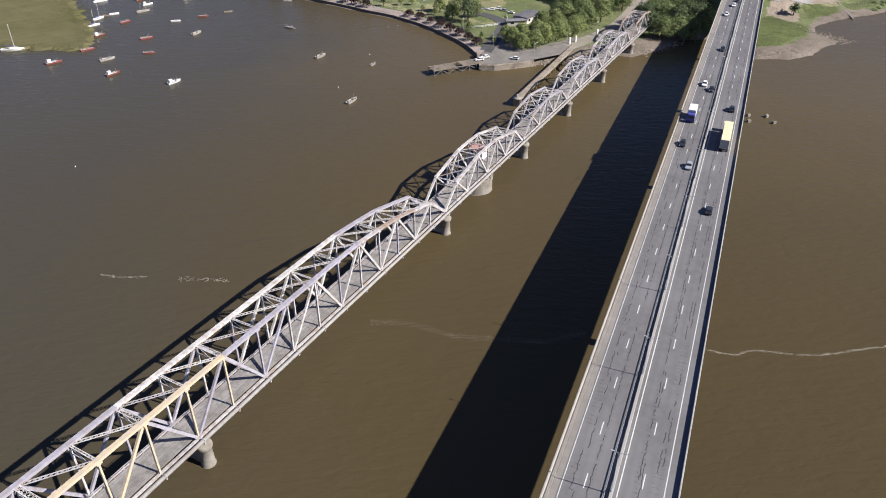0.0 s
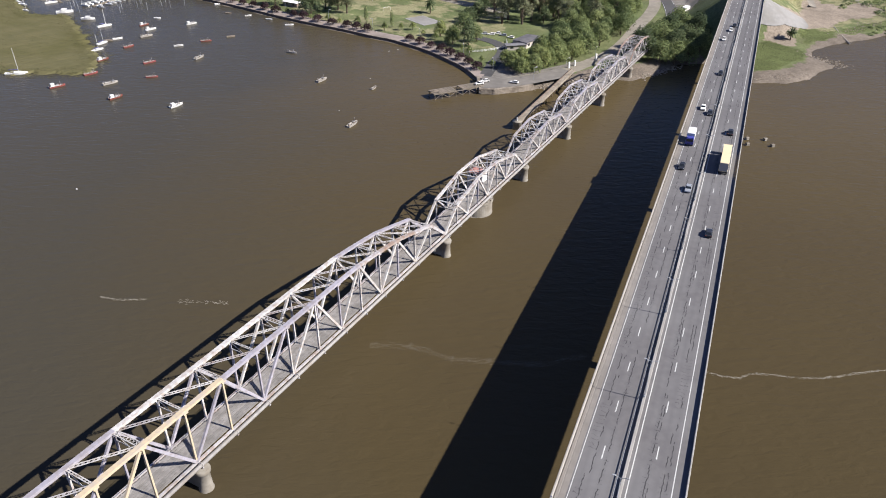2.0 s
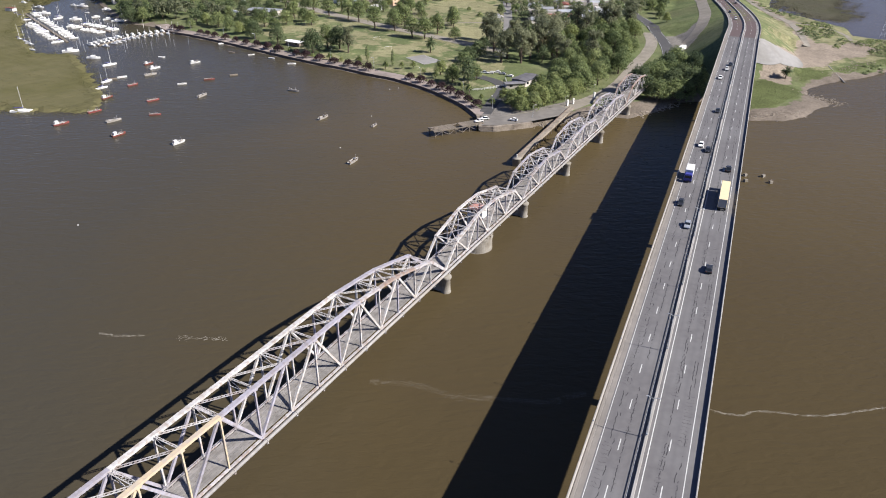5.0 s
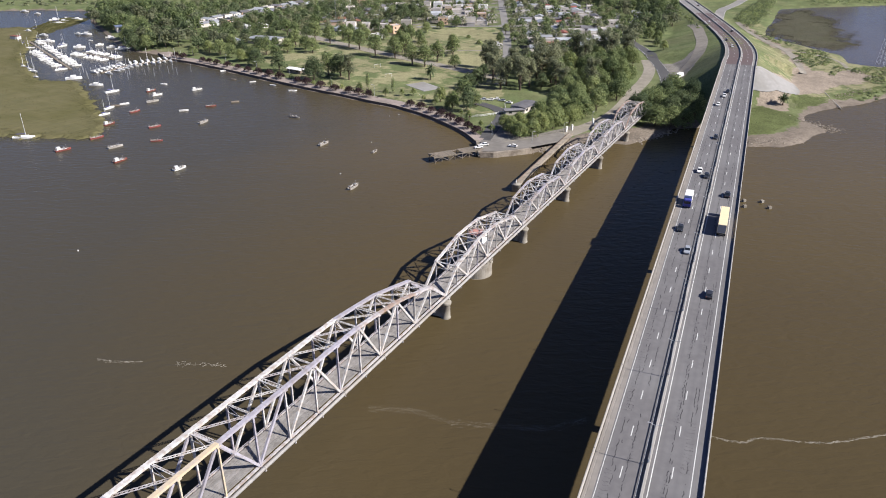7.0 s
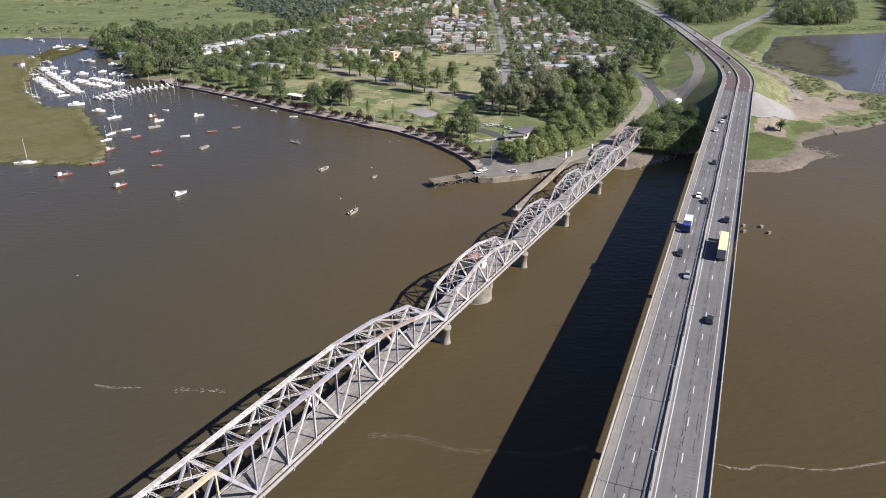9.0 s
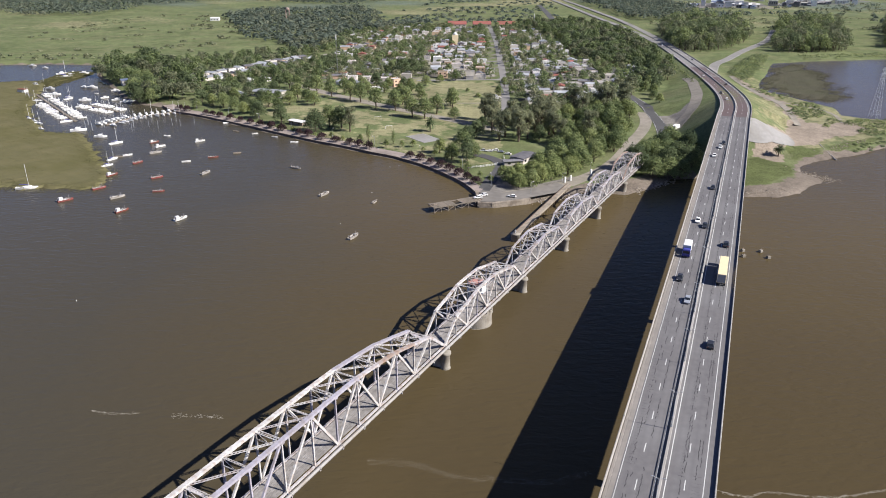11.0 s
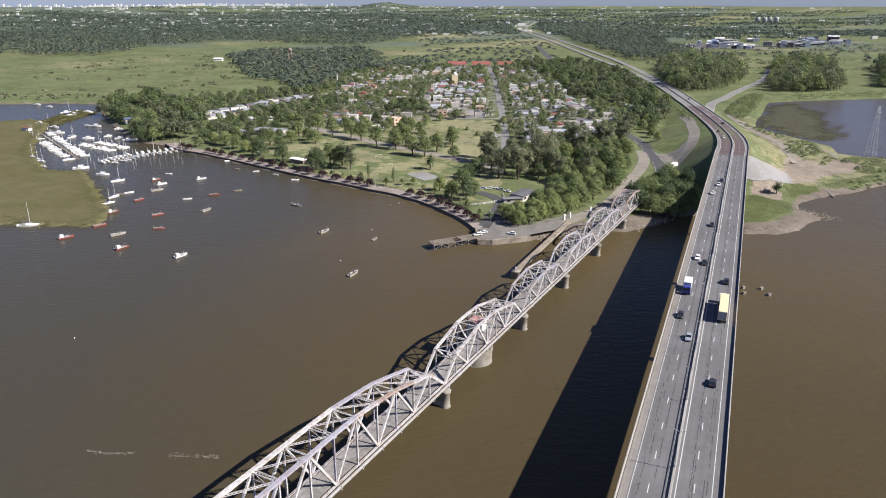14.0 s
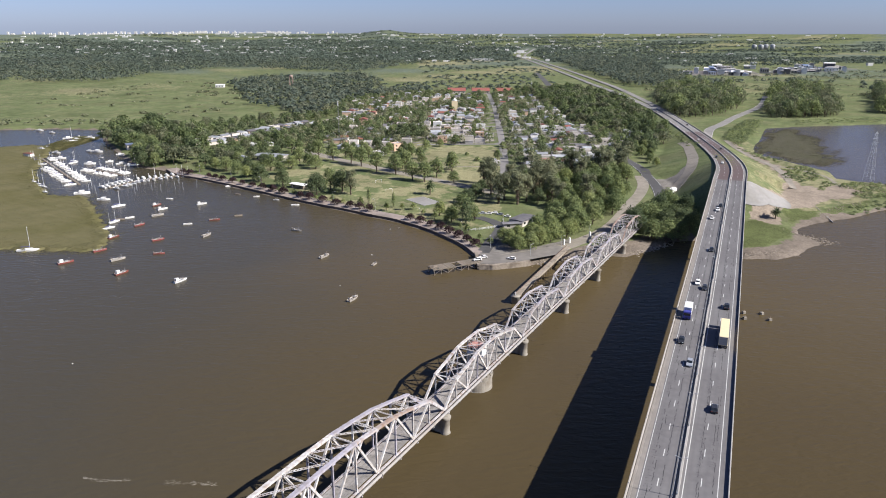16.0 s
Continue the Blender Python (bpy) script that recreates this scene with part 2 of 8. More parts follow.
def crack_asphalt():
    """Bridge asphalt with wandering lengthwise cracks, short cross cracks and darker wheel tracks, in the highway's own axes."""
    m = M["bridge_asphalt"] = material("cracked_bridge_asphalt", (0.146, 0.139, 0.140), (0.120, 0.115, 0.117), 0.85, 0.0, 0.6, 0.01, col3=(0.176, 0.172, 0.173), scale3=0.05)
    n, l = m.node_tree.nodes, m.node_tree.links
    b = n["Principled BSDF"]
    old = b.inputs["Base Color"].links[0].from_socket
    tc = n.new("ShaderNodeTexCoord")
    sep = n.new("ShaderNodeSeparateXYZ")
    l.new(tc.outputs["Object"], sep.inputs["Vector"])
    x, y = sep.outputs["X"], sep.outputs["Y"]

    def noise1(scale, detail, vx, vy):
        c = n.new("ShaderNodeCombineXYZ")
        for v, k in ((vx, "X"), (vy, "Y")):
            if isinstance(v, (int, float)):
                c.inputs[k].default_value = v
            else:
                l.new(v, c.inputs[k])
        t = n.new("ShaderNodeTexNoise")
        t.inputs["Scale"].default_value, t.inputs["Detail"].default_value = scale, detail
        l.new(c.outputs["Vector"], t.inputs["Vector"])
        return t.outputs["Fac"]

    total = None
    for k, c0 in enumerate((-9.9, -9.2, -7.25, -0.25, 0.2, 2.3, 2.9)):
        wob = sock(n, l, "MULTIPLY", sock(n, l, "SUBTRACT", noise1(0.8, 8.0, 7.0 * k, y), 0.5), 0.9)
        d = sock(n, l, "ABSOLUTE", sock(n, l, "SUBTRACT", sock(n, l, "SUBTRACT", x, c0), wob))
        line = sock(n, l, "LESS_THAN", d, sock(n, l, "MULTIPLY", noise1(1.3, 3.0, 5.0 * k + 1, y), 0.14))
        line = sock(n, l, "MULTIPLY", line, sock(n, l, "GREATER_THAN", noise1(0.42, 4.0, 9.0 * k + 2, y), 0.46))
        gate = sock(n, l, "GREATER_THAN", noise1(0.06, 3.0, 13.0 * k + 3, y), 0.36 if k in (2, 3) else 0.5)
        v = sock(n, l, "MULTIPLY", line, gate)
        total = v if total is None else sock(n, l, "MAXIMUM", total, v)
    for k, (c0, c1) in enumerate(((-10.8, -9.4), (-7.6, -6.9), (-0.8, 0.2), (1.8, 3.3))):
        wob = sock(n, l, "MULTIPLY", noise1(1.1, 4.0, x, y), 1.6)
        band = sock(n, l, "LESS_THAN", sock(n, l, "FRACT", sock(n, l, "MULTIPLY", sock(n, l, "ADD", y, wob), 0.95)), 0.085)
        inside = sock(n, l, "MULTIPLY", sock(n, l, "GREATER_THAN", sock(n, l, "SUBTRACT", x, wob), c0 - 0.8), sock(n, l, "LESS_THAN", sock(n, l, "ADD", x, wob), c1 + 0.8))
        gate = sock(n, l, "GREATER_THAN", noise1(0.05, 4.0, 31.0 * k, y), 0.47)
        total = sock(n, l, "MAXIMUM", total, sock(n, l, "MULTIPLY", sock(n, l, "MULTIPLY", band, inside), sock(n, l, "MULTIPLY", gate, 0.6)))
    track = None
    for c0 in (-10.3, -8.9, -7.2, -5.6, -1.9, -0.4, 1.5, 3.0):
        d = sock(n, l, "SUBTRACT", 1.0, sock(n, l, "MULTIPLY", sock(n, l, "ABSOLUTE", sock(n, l, "SUBTRACT", x, c0)), 1.6))
        d = sock(n, l, "MAXIMUM", d, 0.0)
        track = d if track is None else sock(n, l, "MAXIMUM", track, d)
    track = sock(n, l, "MULTIPLY", track, sock(n, l, "MULTIPLY", noise1(0.25, 4.0, x, sock(n, l, "MULTIPLY", y, 0.25)), 0.55))
    out = old
    for fac, col in ((track, (0.106, 0.102, 0.107)), (sock(n, l, "MULTIPLY", total, 0.85), (0.022, 0.021, 0.024))):
        mix = n.new("ShaderNodeMix")
        mix.data_type = "RGBA"
        l.new(fac, mix.inputs["Factor"])
        l.new(out, mix.inputs["A"])
        mix.inputs["B"].default_value = (*col, 1)
        out = mix.outputs["Result"]
    l.new(out, b.inputs["Base Color"])


crack_asphalt()


def water_material(name, deep, pale, bscale=0.22):
    """Muddy river: brown body colour in broad drifts, small wind waves, a glossy surface."""
    m = material(name, deep, pale, 0.2, 0.0, 0.006, spec=0.11, detail=3.0)
    n, l = m.node_tree.nodes, m.node_tree.links
    b = n["Principled BSDF"]
    b.inputs["IOR"].default_value = 1.33
    g = n.new("ShaderNodeNewGeometry")
    prev = None
    for sc, dist in ((bscale, 0.26), (0.5, 0.42)):
        mp = n.new("ShaderNodeMapping")
        mp.inputs["Rotation"].default_value = (0, 0, radians(-8))
        mp.inputs["Scale"].default_value = (0.42, 1.0, 1.0)
        l.new(g.outputs["Position"], mp.inputs["Vector"])
        w = n.new("ShaderNodeTexNoise")
        w.inputs["Scale"].default_value, w.inputs["Detail"].default_value, w.inputs["Distortion"].default_value = sc, 3.0, 0.6
        l.new(mp.outputs["Vector"], w.inputs["Vector"])
        bp = n.new("ShaderNodeBump")
        bp.inputs["Strength"].default_value, bp.inputs["Distance"].default_value = 0.55, dist
        l.new(w.outputs["Fac"], bp.inputs["Height"])
        if prev:
            l.new(prev.outputs["Normal"], bp.inputs["Normal"])
        prev = bp
    l.new(prev.outputs["Normal"], b.inputs["Normal"])
    return m


def river_material(name, deep, pale):
    """The river's muddy water, with sky reflection painted in as grey over the wide bay on its west side."""
    m = water_material(name, deep, pale)
    n, l = m.node_tree.nodes, m.node_tree.links
    b = n["Principled BSDF"]
    old = b.inputs["Base Color"].links[0].from_socket
    g = n.new("ShaderNodeNewGeometry")
    sep = n.new("ShaderNodeSeparateXYZ")
    l.new(g.outputs["Position"], sep.inputs["Vector"])
    drift = n.new("ShaderNodeTexNoise")
    drift.inputs["Scale"].default_value, drift.inputs["Detail"].default_value = 0.012, 5.0
    l.new(g.outputs["Position"], drift.inputs["Vector"])
    x = sock(n, l, "ADD", sep.outputs["X"], sock(n, l, "MULTIPLY", sock(n, l, "SUBTRACT", drift.outputs["Fac"], 0.5), 120.0))
    r = n.new("ShaderNodeMapRange")
    r.inputs["From Min"].default_value, r.inputs["From Max"].default_value = -15.0, -110.0
    l.new(x, r.inputs["Value"])
    mix = n.new("ShaderNodeMix")
    mix.data_type = "RGBA"
    l.new(r.outputs["Result"], mix.inputs["Factor"])
    # grey of the reflected sky, put into the bay's base colour
    mix.inputs["B"].default_value = (0.056, 0.049, 0.035, 1)
    sy = n.new("ShaderNodeMapRange")  # sky sheen growing towards the far bank, painted as a brighter base colour
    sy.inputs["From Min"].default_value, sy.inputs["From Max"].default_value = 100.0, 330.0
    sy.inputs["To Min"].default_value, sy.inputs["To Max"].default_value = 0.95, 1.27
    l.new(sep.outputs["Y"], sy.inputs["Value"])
    far_sheen = n.new("ShaderNodeVectorMath")
    far_sheen.operation = "SCALE"
    l.new(old, far_sheen.inputs[0])
    l.new(sy.outputs["Result"], far_sheen.inputs["Scale"])
    l.new(far_sheen.outputs["Vector"], mix.inputs["A"])
    l.new(mix.outputs["Result"], b.inputs["Base Color"])
    return m


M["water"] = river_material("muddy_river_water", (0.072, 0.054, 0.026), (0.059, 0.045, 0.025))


def leafy(m, amount=0.4):
    """Lets some sunlight through the leaves."""
    n, l = m.node_tree.nodes, m.node_tree.links
    b, o = n["Principled BSDF"], n["Material Output"]
    tr = n.new("ShaderNodeBsdfTranslucent")
    l.new(b.inputs["Base Color"].links[0].from_socket, tr.inputs["Color"])
    mx = n.new("ShaderNodeMixShader")
    mx.inputs["Fac"].default_value = amount
    l.new(b.outputs["BSDF"], mx.inputs[1])
    l.new(tr.outputs["BSDF"], mx.inputs[2])
    l.new(mx.outputs["Shader"], o.inputs["Surface"])


for k in ("leaf", "leaf_olive", "leaf_dark", "leaf_bright", "leaf_purple", "far_leaf", "far_olive", "far_dark", "reed"):
    leafy(M[k])

# ---- mesh helpers ----
def mesh_object(name, bm, mat, parent=None, label="", smooth=False):
    me = bpy.data.meshes.new(name)
    bm.to_mesh(me)
    bm.free()
    for mm in (mat if isinstance(mat, (list, tuple)) else [mat]):
        me.materials.append(mm)
    if smooth:
        me.polygons.foreach_set("use_smooth", [True] * len(me.polygons))
    ob = new(name, me)
    if parent:
        ob.parent = parent
    if label:
        ob["label"] = label
    return ob


def part(name, bm, mat, parent, label="", smooth=False):
    return mesh_object(name, bm, mat, parent, label, smooth)


def shared(name, like, parent, m):
    """Another part on the same mesh, at the pose m in its parent's axes."""
    ob = new(name, like.data)
    ob.parent = parent
    ob.matrix_basis = m
    return ob


def box(bm, x0, x1, y0, y1, z0, z1, m=None):
    vs = [Vector(v) for v in ((x0, y0, z0), (x1, y0, z0), (x1, y1, z0), (x0, y1, z0), (x0, y0, z1), (x1, y0, z1), (x1, y1, z1), (x0, y1, z1))]
    vs = [bm.verts.new(m @ v if m else v) for v in vs]
    return [bm.faces.new([vs[i] for i in f]) for f in ((3, 2, 1, 0), (4, 5, 6, 7), (0, 1, 5, 4), (1, 2, 6, 5), (2, 3, 7, 6), (3, 0, 4, 7))]


def beam(bm, p, q, w, h, up=(0, 0, 1)):
    """A bar from p to q, w wide and h deep."""
    p, q = Vector(p), Vector(q)
    d = (q - p)
    length = d.length
    d.normalize()
    u = Vector(up)
    if abs(d.dot(u)) > 0.98:
        u = Vector((0, 1, 0))
    x = d.cross(u).normalized()
    z = x.cross(d)
    m = Matrix((x, d, z)).transposed().to_4x4()
    m.translation = p
    box(bm, -w / 2, w / 2, 0, length, -h / 2, h / 2, m)


def tube(bm, p, q, r0, r1, n=8, caps=True):
    p, q = Vector(p), Vector(q)
    d = (q - p).normalized()
    u = Vector((0, 0, 1)) if abs(d.z) < 0.9 else Vector((1, 0, 0))
    x = d.cross(u).normalized()
    y = d.cross(x)
    rings = [[bm.verts.new(c + (x * math.cos(2 * math.pi * i / n) + y * math.sin(2 * math.pi * i / n)) * r) for i in range(n)] for c, r in ((p, r0), (q, r1))]
    for i in range(n):
        bm.faces.new((rings[0][i], rings[0][(i + 1) % n], rings[1][(i + 1) % n], rings[1][i]))
    if caps:
        bm.faces.new(rings[1])
        bm.faces.new(list(reversed(rings[0])))


def lathe(bm, profile, n=20, cx=0.0, cy=0.0):
    """A turned body about the vertical through (cx, cy): profile of (radius, z) from below."""
    rings = [[bm.verts.new((cx + r * math.cos(2 * math.pi * i / n), cy + r * math.sin(2 * math.pi * i / n), z)) for i in range(n)] for r, z in profile]
    for a, b in zip(rings, rings[1:]):
        for i in range(n):
            bm.faces.new((a[i], a[(i + 1) % n], b[(i + 1) % n], b[i]))
    bm.faces.new(rings[-1])
    bm.faces.new(list(reversed(rings[0])))


def strip(bm, line, width, zoff=0.0, height=None):
    """A ribbon along a line of (x, y, z), width wide; height: a skirt that far down on both sides."""
    pts = [Vector(p) for p in line]
    rows = []
    for i, p in enumerate(pts):
        t = (pts[min(i + 1, len(pts) - 1)] - pts[max(i - 1, 0)])
        t.z = 0
        t.normalize()
        nrm = Vector((t.y, -t.x, 0))
        w = width(i) if callable(width) else width
        rows.append([bm.verts.new(p + nrm * w / 2 * s + Vector((0, 0, zoff))) for s in (-1, 1)])
        if height:
            rows[-1] = [bm.verts.new(rows[-1][0].co - Vector((0, 0, height)))] + rows[-1] + [bm.verts.new(rows[-1][1].co - Vector((0, 0, height)))]
    for a, b in zip(rows, rows[1:]):
        for j in range(len(a) - 1):
            bm.faces.new((a[j], a[j + 1], b[j + 1], b[j]))


def smooth_line(pts, step):
    """A Catmull-Rom line through pts, a point about every step metres."""
    p = [Vector(q) for q in pts]
    p = [p[0] * 2 - p[1]] + p + [p[-1] * 2 - p[-2]]
    out = []
    for i in range(1, len(p) - 2):
        n = max(1, int((p[i + 1] - p[i]).length / step))
        for k in range(n):
            t = k / n
            a, b, c, d = p[i - 1:i + 3]
            out.append(0.5 * (2 * b + (c - a) * t + (2 * a - 5 * b + 4 * c - d) * t * t + (3 * b - a - 3 * c + d) * t ** 3))
    return out + [p[-2]]


# ---- plan of the land ----
LAND = [(-6000, 800), (-686, 798), (-510, 821), (-450, 830), (-394, 821), (-354, 740), (-313, 676), (-279, 622), (-253, 590), (-231, 580), (-210, 554),
        (-190, 541), (-161, 519), (-136, 499), (-111, 478), (-83, 456), (-63, 442), (-43, 426), (-29, 416), (-11, 397), (2, 378), (11, 362), (17, 344),
        (18, 328), (34, 331), (43, 334), (57, 341), (75, 353), (93, 348), (109, 357), (125, 375), (143, 378)]
LAND += [(154, 345), (170, 343), (184, 350), (195, 362), (205, 368), (208, 373), (203, 380), (202, 391), (208, 401), (223, 413), (250, 425), (288, 448), (412, 499), (1500, 700), (6000, 800), (6000, 6000), (-6000, 6000)]
LAGOON = [(377, 835), (420, 850), (541, 874), (900, 858), (900, 620), (402, 486), (345, 512), (331, 525), (316, 535), (307, 544), (316, 577), (310, 594), (303, 620), (295, 645), (292, 665), (306, 696), (328, 738), (350, 780)]
MARSH = [(-569, 689), (-435, 696), (-410, 710), (-382, 692), (-355, 624), (-328, 561), (-300, 519), (-275, 483), (-251, 487), (-226, 446), (-207, 418), (-184, 378), (-182, 359), (-215, 356), (-236, 362), (-319, 371), (-900, 380), (-900, 660)]
SPIT = [(-391, 696), (-398, 732), (-393, 768), (-377, 768), (-369, 732), (-376, 710), (-375, 682)]
SAND = [(192, 427), (208, 456), (228, 470), (241, 490), (258, 530), (270, 575), (272, 620), (283, 700), (290, 725), (293, 718), (282, 625), (280, 585), (270, 545), (262, 510), (275, 500), (293, 518), (297, 490), (276, 469), (255, 460), (235, 441), (218, 434), (206, 424), (200, 405), (180, 400)]
DRY_BANK = [(178, 412), (240, 428), (300, 455), (350, 490), (335, 560), (310, 640), (330, 760), (300, 760), (262, 640), (225, 540), (195, 460)]
PARK = [(-150, 565), (-90, 470), (-30, 432), (15, 395), (34, 400), (40, 480), (58, 690), (-25, 712), (-130, 650)]
MUD_WEST = [(45, 333), (57, 340), (75, 352), (93, 346), (110, 355), (126, 373), (143, 376), (140, 386), (118, 384), (104, 372), (90, 366), (76, 362), (60, 352), (46, 342)]
MUD = [(150, 358), (177, 362), (191, 374), (206, 403), (221, 422), (249, 436), (262, 425), (209, 385), (204, 356), (167, 330), (145, 330)]
TURF = [[(156, 359), (169, 358), (184, 373), (192, 378), (202, 396), (194, 402), (188, 412), (178, 410)], [(208, 411), (229, 422), (238, 436), (225, 439), (212, 433)], [(240, 428), (250, 433), (272, 447), (290, 462), (280, 463), (242, 438)]]
APRON = [(18, 332), (33, 336), (45, 345), (70, 362), (80, 374), (68, 372), (40, 352), (32, 366), (35, 384), (24, 374), (19, 350)]
YARD = [(147, 460), (156, 469), (173, 499), (207, 572), (204, 580), (197, 560), (177, 532), (162, 532), (152, 500)]  # gravel fork beside the embankment
BLOCKS = [(-120, 690), (-45, 650), (-20, 702), (56, 706), (64, 570), (120, 580), (170, 640), (172, 780), (150, 1180), (-40, 1230), (-140, 1000)]
LAGOON_WEED = [(303, 680), (361, 802), (390, 826), (405, 826), (398, 780), (375, 696), (345, 625), (322, 600), (312, 606), (303, 650)]
HIGHWAY_AZ, DECK_Z, ABUT = 22.76, 20.0, 481.0
ROAD = [(182.6, 445.0, 19.95), (198.2, 482, 19.0), (214, 529, 16.6), (231.5, 593, 12.8), (249, 673, 9.4), (271, 796, 6.2), (291, 936, 4.4), (304, 1061, 3.9), (311, 1186, 3.7), (317, 1329, 3.6), (319, 1544, 3.6), (321, 1839, 3.6), (320, 2234, 3.6), (318, 2736, 3.6), (320, 3017, 3.6), (421, 3522, 3.6)]
ROAD = smooth_line(ROAD, 12.0)  # later lifted where the far plain rises


def signed(poly, x, y):
    """Distance to a closed outline, positive inside, for arrays of points."""
    best = np.full(x.shape, 1e9)
    inside = np.zeros(x.shape, bool)
    for (ax, ay), (bx, by) in zip(poly, poly[1:] + poly[:1]):
        dx, dy = bx - ax, by - ay
        t = np.clip(((x - ax) * dx + (y - ay) * dy) / (dx * dx + dy * dy), 0, 1)
        best = np.minimum(best, np.hypot(x - ax - t * dx, y - ay - t * dy))
        if ay != by:
            inside ^= ((ay > y) != (by > y)) & (x < ax + (y - ay) / (by - ay) * dx)
    return np.where(inside, best, -best)


def wave(x, y, k, seed):
    """Cheap smooth unevenness from crossed sines."""
    return (np.sin(x * k + seed) * np.cos(y * k * 1.3 - seed * 2) + 0.6 * np.sin(x * k * 2.7 - y * k * 1.9 + seed * 3) + 0.4 * np.cos(x * k * 5.1 + y * k * 4.3 + seed)) / 2


def far_rise(x, y):
    """The plain swells gently towards the skyline, with one low hill on it."""
    far = np.clip((np.hypot(x, y) - 2900) / 2050, 0, 1)
    a = np.degrees(np.arctan2(x, y))
    return far ** 1.5 * (78 + 4 * wave(x, y, 0.0023, 4) + 22 * np.exp(-((a + 4.3) / 1.3) ** 2))


def height(x, y):
    """Height of the ground for arrays of points."""
    x, y = np.asarray(x, float), np.asarray(y, float)
    sd = np.minimum(signed(LAND, x, y), -signed(LAGOON, x, y)) + 1.2 * wave(x, y, 0.11, 1)
    soft = np.where((x < 12) & (x > -240) & (y < 605), 17.0, 7.0)  # low made ground behind the river wall
    z = np.where(sd > 0, 2.4 * (1 - np.exp(-np.maximum(sd, 0) / soft)), np.maximum(sd * 0.25, -3.0)) + np.where(sd > 6, 0.15 * wave(x, y, 0.05, 2), 0)
    r = np.hypot(x, y)
    z = z + far_rise(x, y)
    z = z + np.where(sd > 0, 1.0 * np.exp(-((x - 215) ** 2 + (y - 470) ** 2) / 42.0 ** 2), 0)
    bank = np.full(x.shape, -99.0)
    for a, b in zip(ROAD[:130], ROAD[1:130]):
        if b.y > 1300:
            break
        dx, dy = b.x - a.x, b.y - a.y
        t = np.clip(((x - a.x) * dx + (y - a.y) * dy) / (dx * dx + dy * dy), 0, 1)
        d = np.hypot(x - a.x - t * dx, y - a.y - t * dy)
        west = (x - a.x) * dy - (y - a.y) * dx < 0
        fall = np.where(west, 0.25 + 0.37 * np.clip((560 - y) / 55, 0, 1), np.where(y < 500, 0.64, 0.42))
        bank = np.maximum(bank, a.z + (b.z - a.z) * t - 0.35 - np.maximum(0, d - 11.0) * fall)
    front = np.sin(radians(HIGHWAY_AZ)) * x + np.cos(radians(HIGHWAY_AZ)) * y
    bank = bank - 0.3 * np.maximum(0, ABUT - 2 - front)
    return np.maximum(z, bank)


GX, GY = np.arange(-720, 1001, 4.0), np.arange(240, 1441, 4.0)
_mx, _my = np.meshgrid(GX, GY)
GRID = height(_mx.ravel(), _my.ravel()).reshape(_mx.shape)


for _p in ROAD:
    _p.z += float(far_rise(np.array([_p.x]), np.array([_p.y]))[0])


def ground_z(x, y):
    """Height of the ground at one point, from a table near the river."""
    if not (-719 < x < 999 and 241 < y < 1439):
        return float(height(np.array([x]), np.array([y]))[0])
    i, j = (y - 240) / 4, (x + 720) / 4
    i0, j0 = int(i), int(j)
    fi, fj = i - i0, j - j0
    g = GRID[i0:i0 + 2, j0:j0 + 2]
    return float((g[0, 0] * (1 - fj) + g[0, 1] * fj) * (1 - fi) + (g[1, 0] * (1 - fj) + g[1, 1] * fj) * fi)


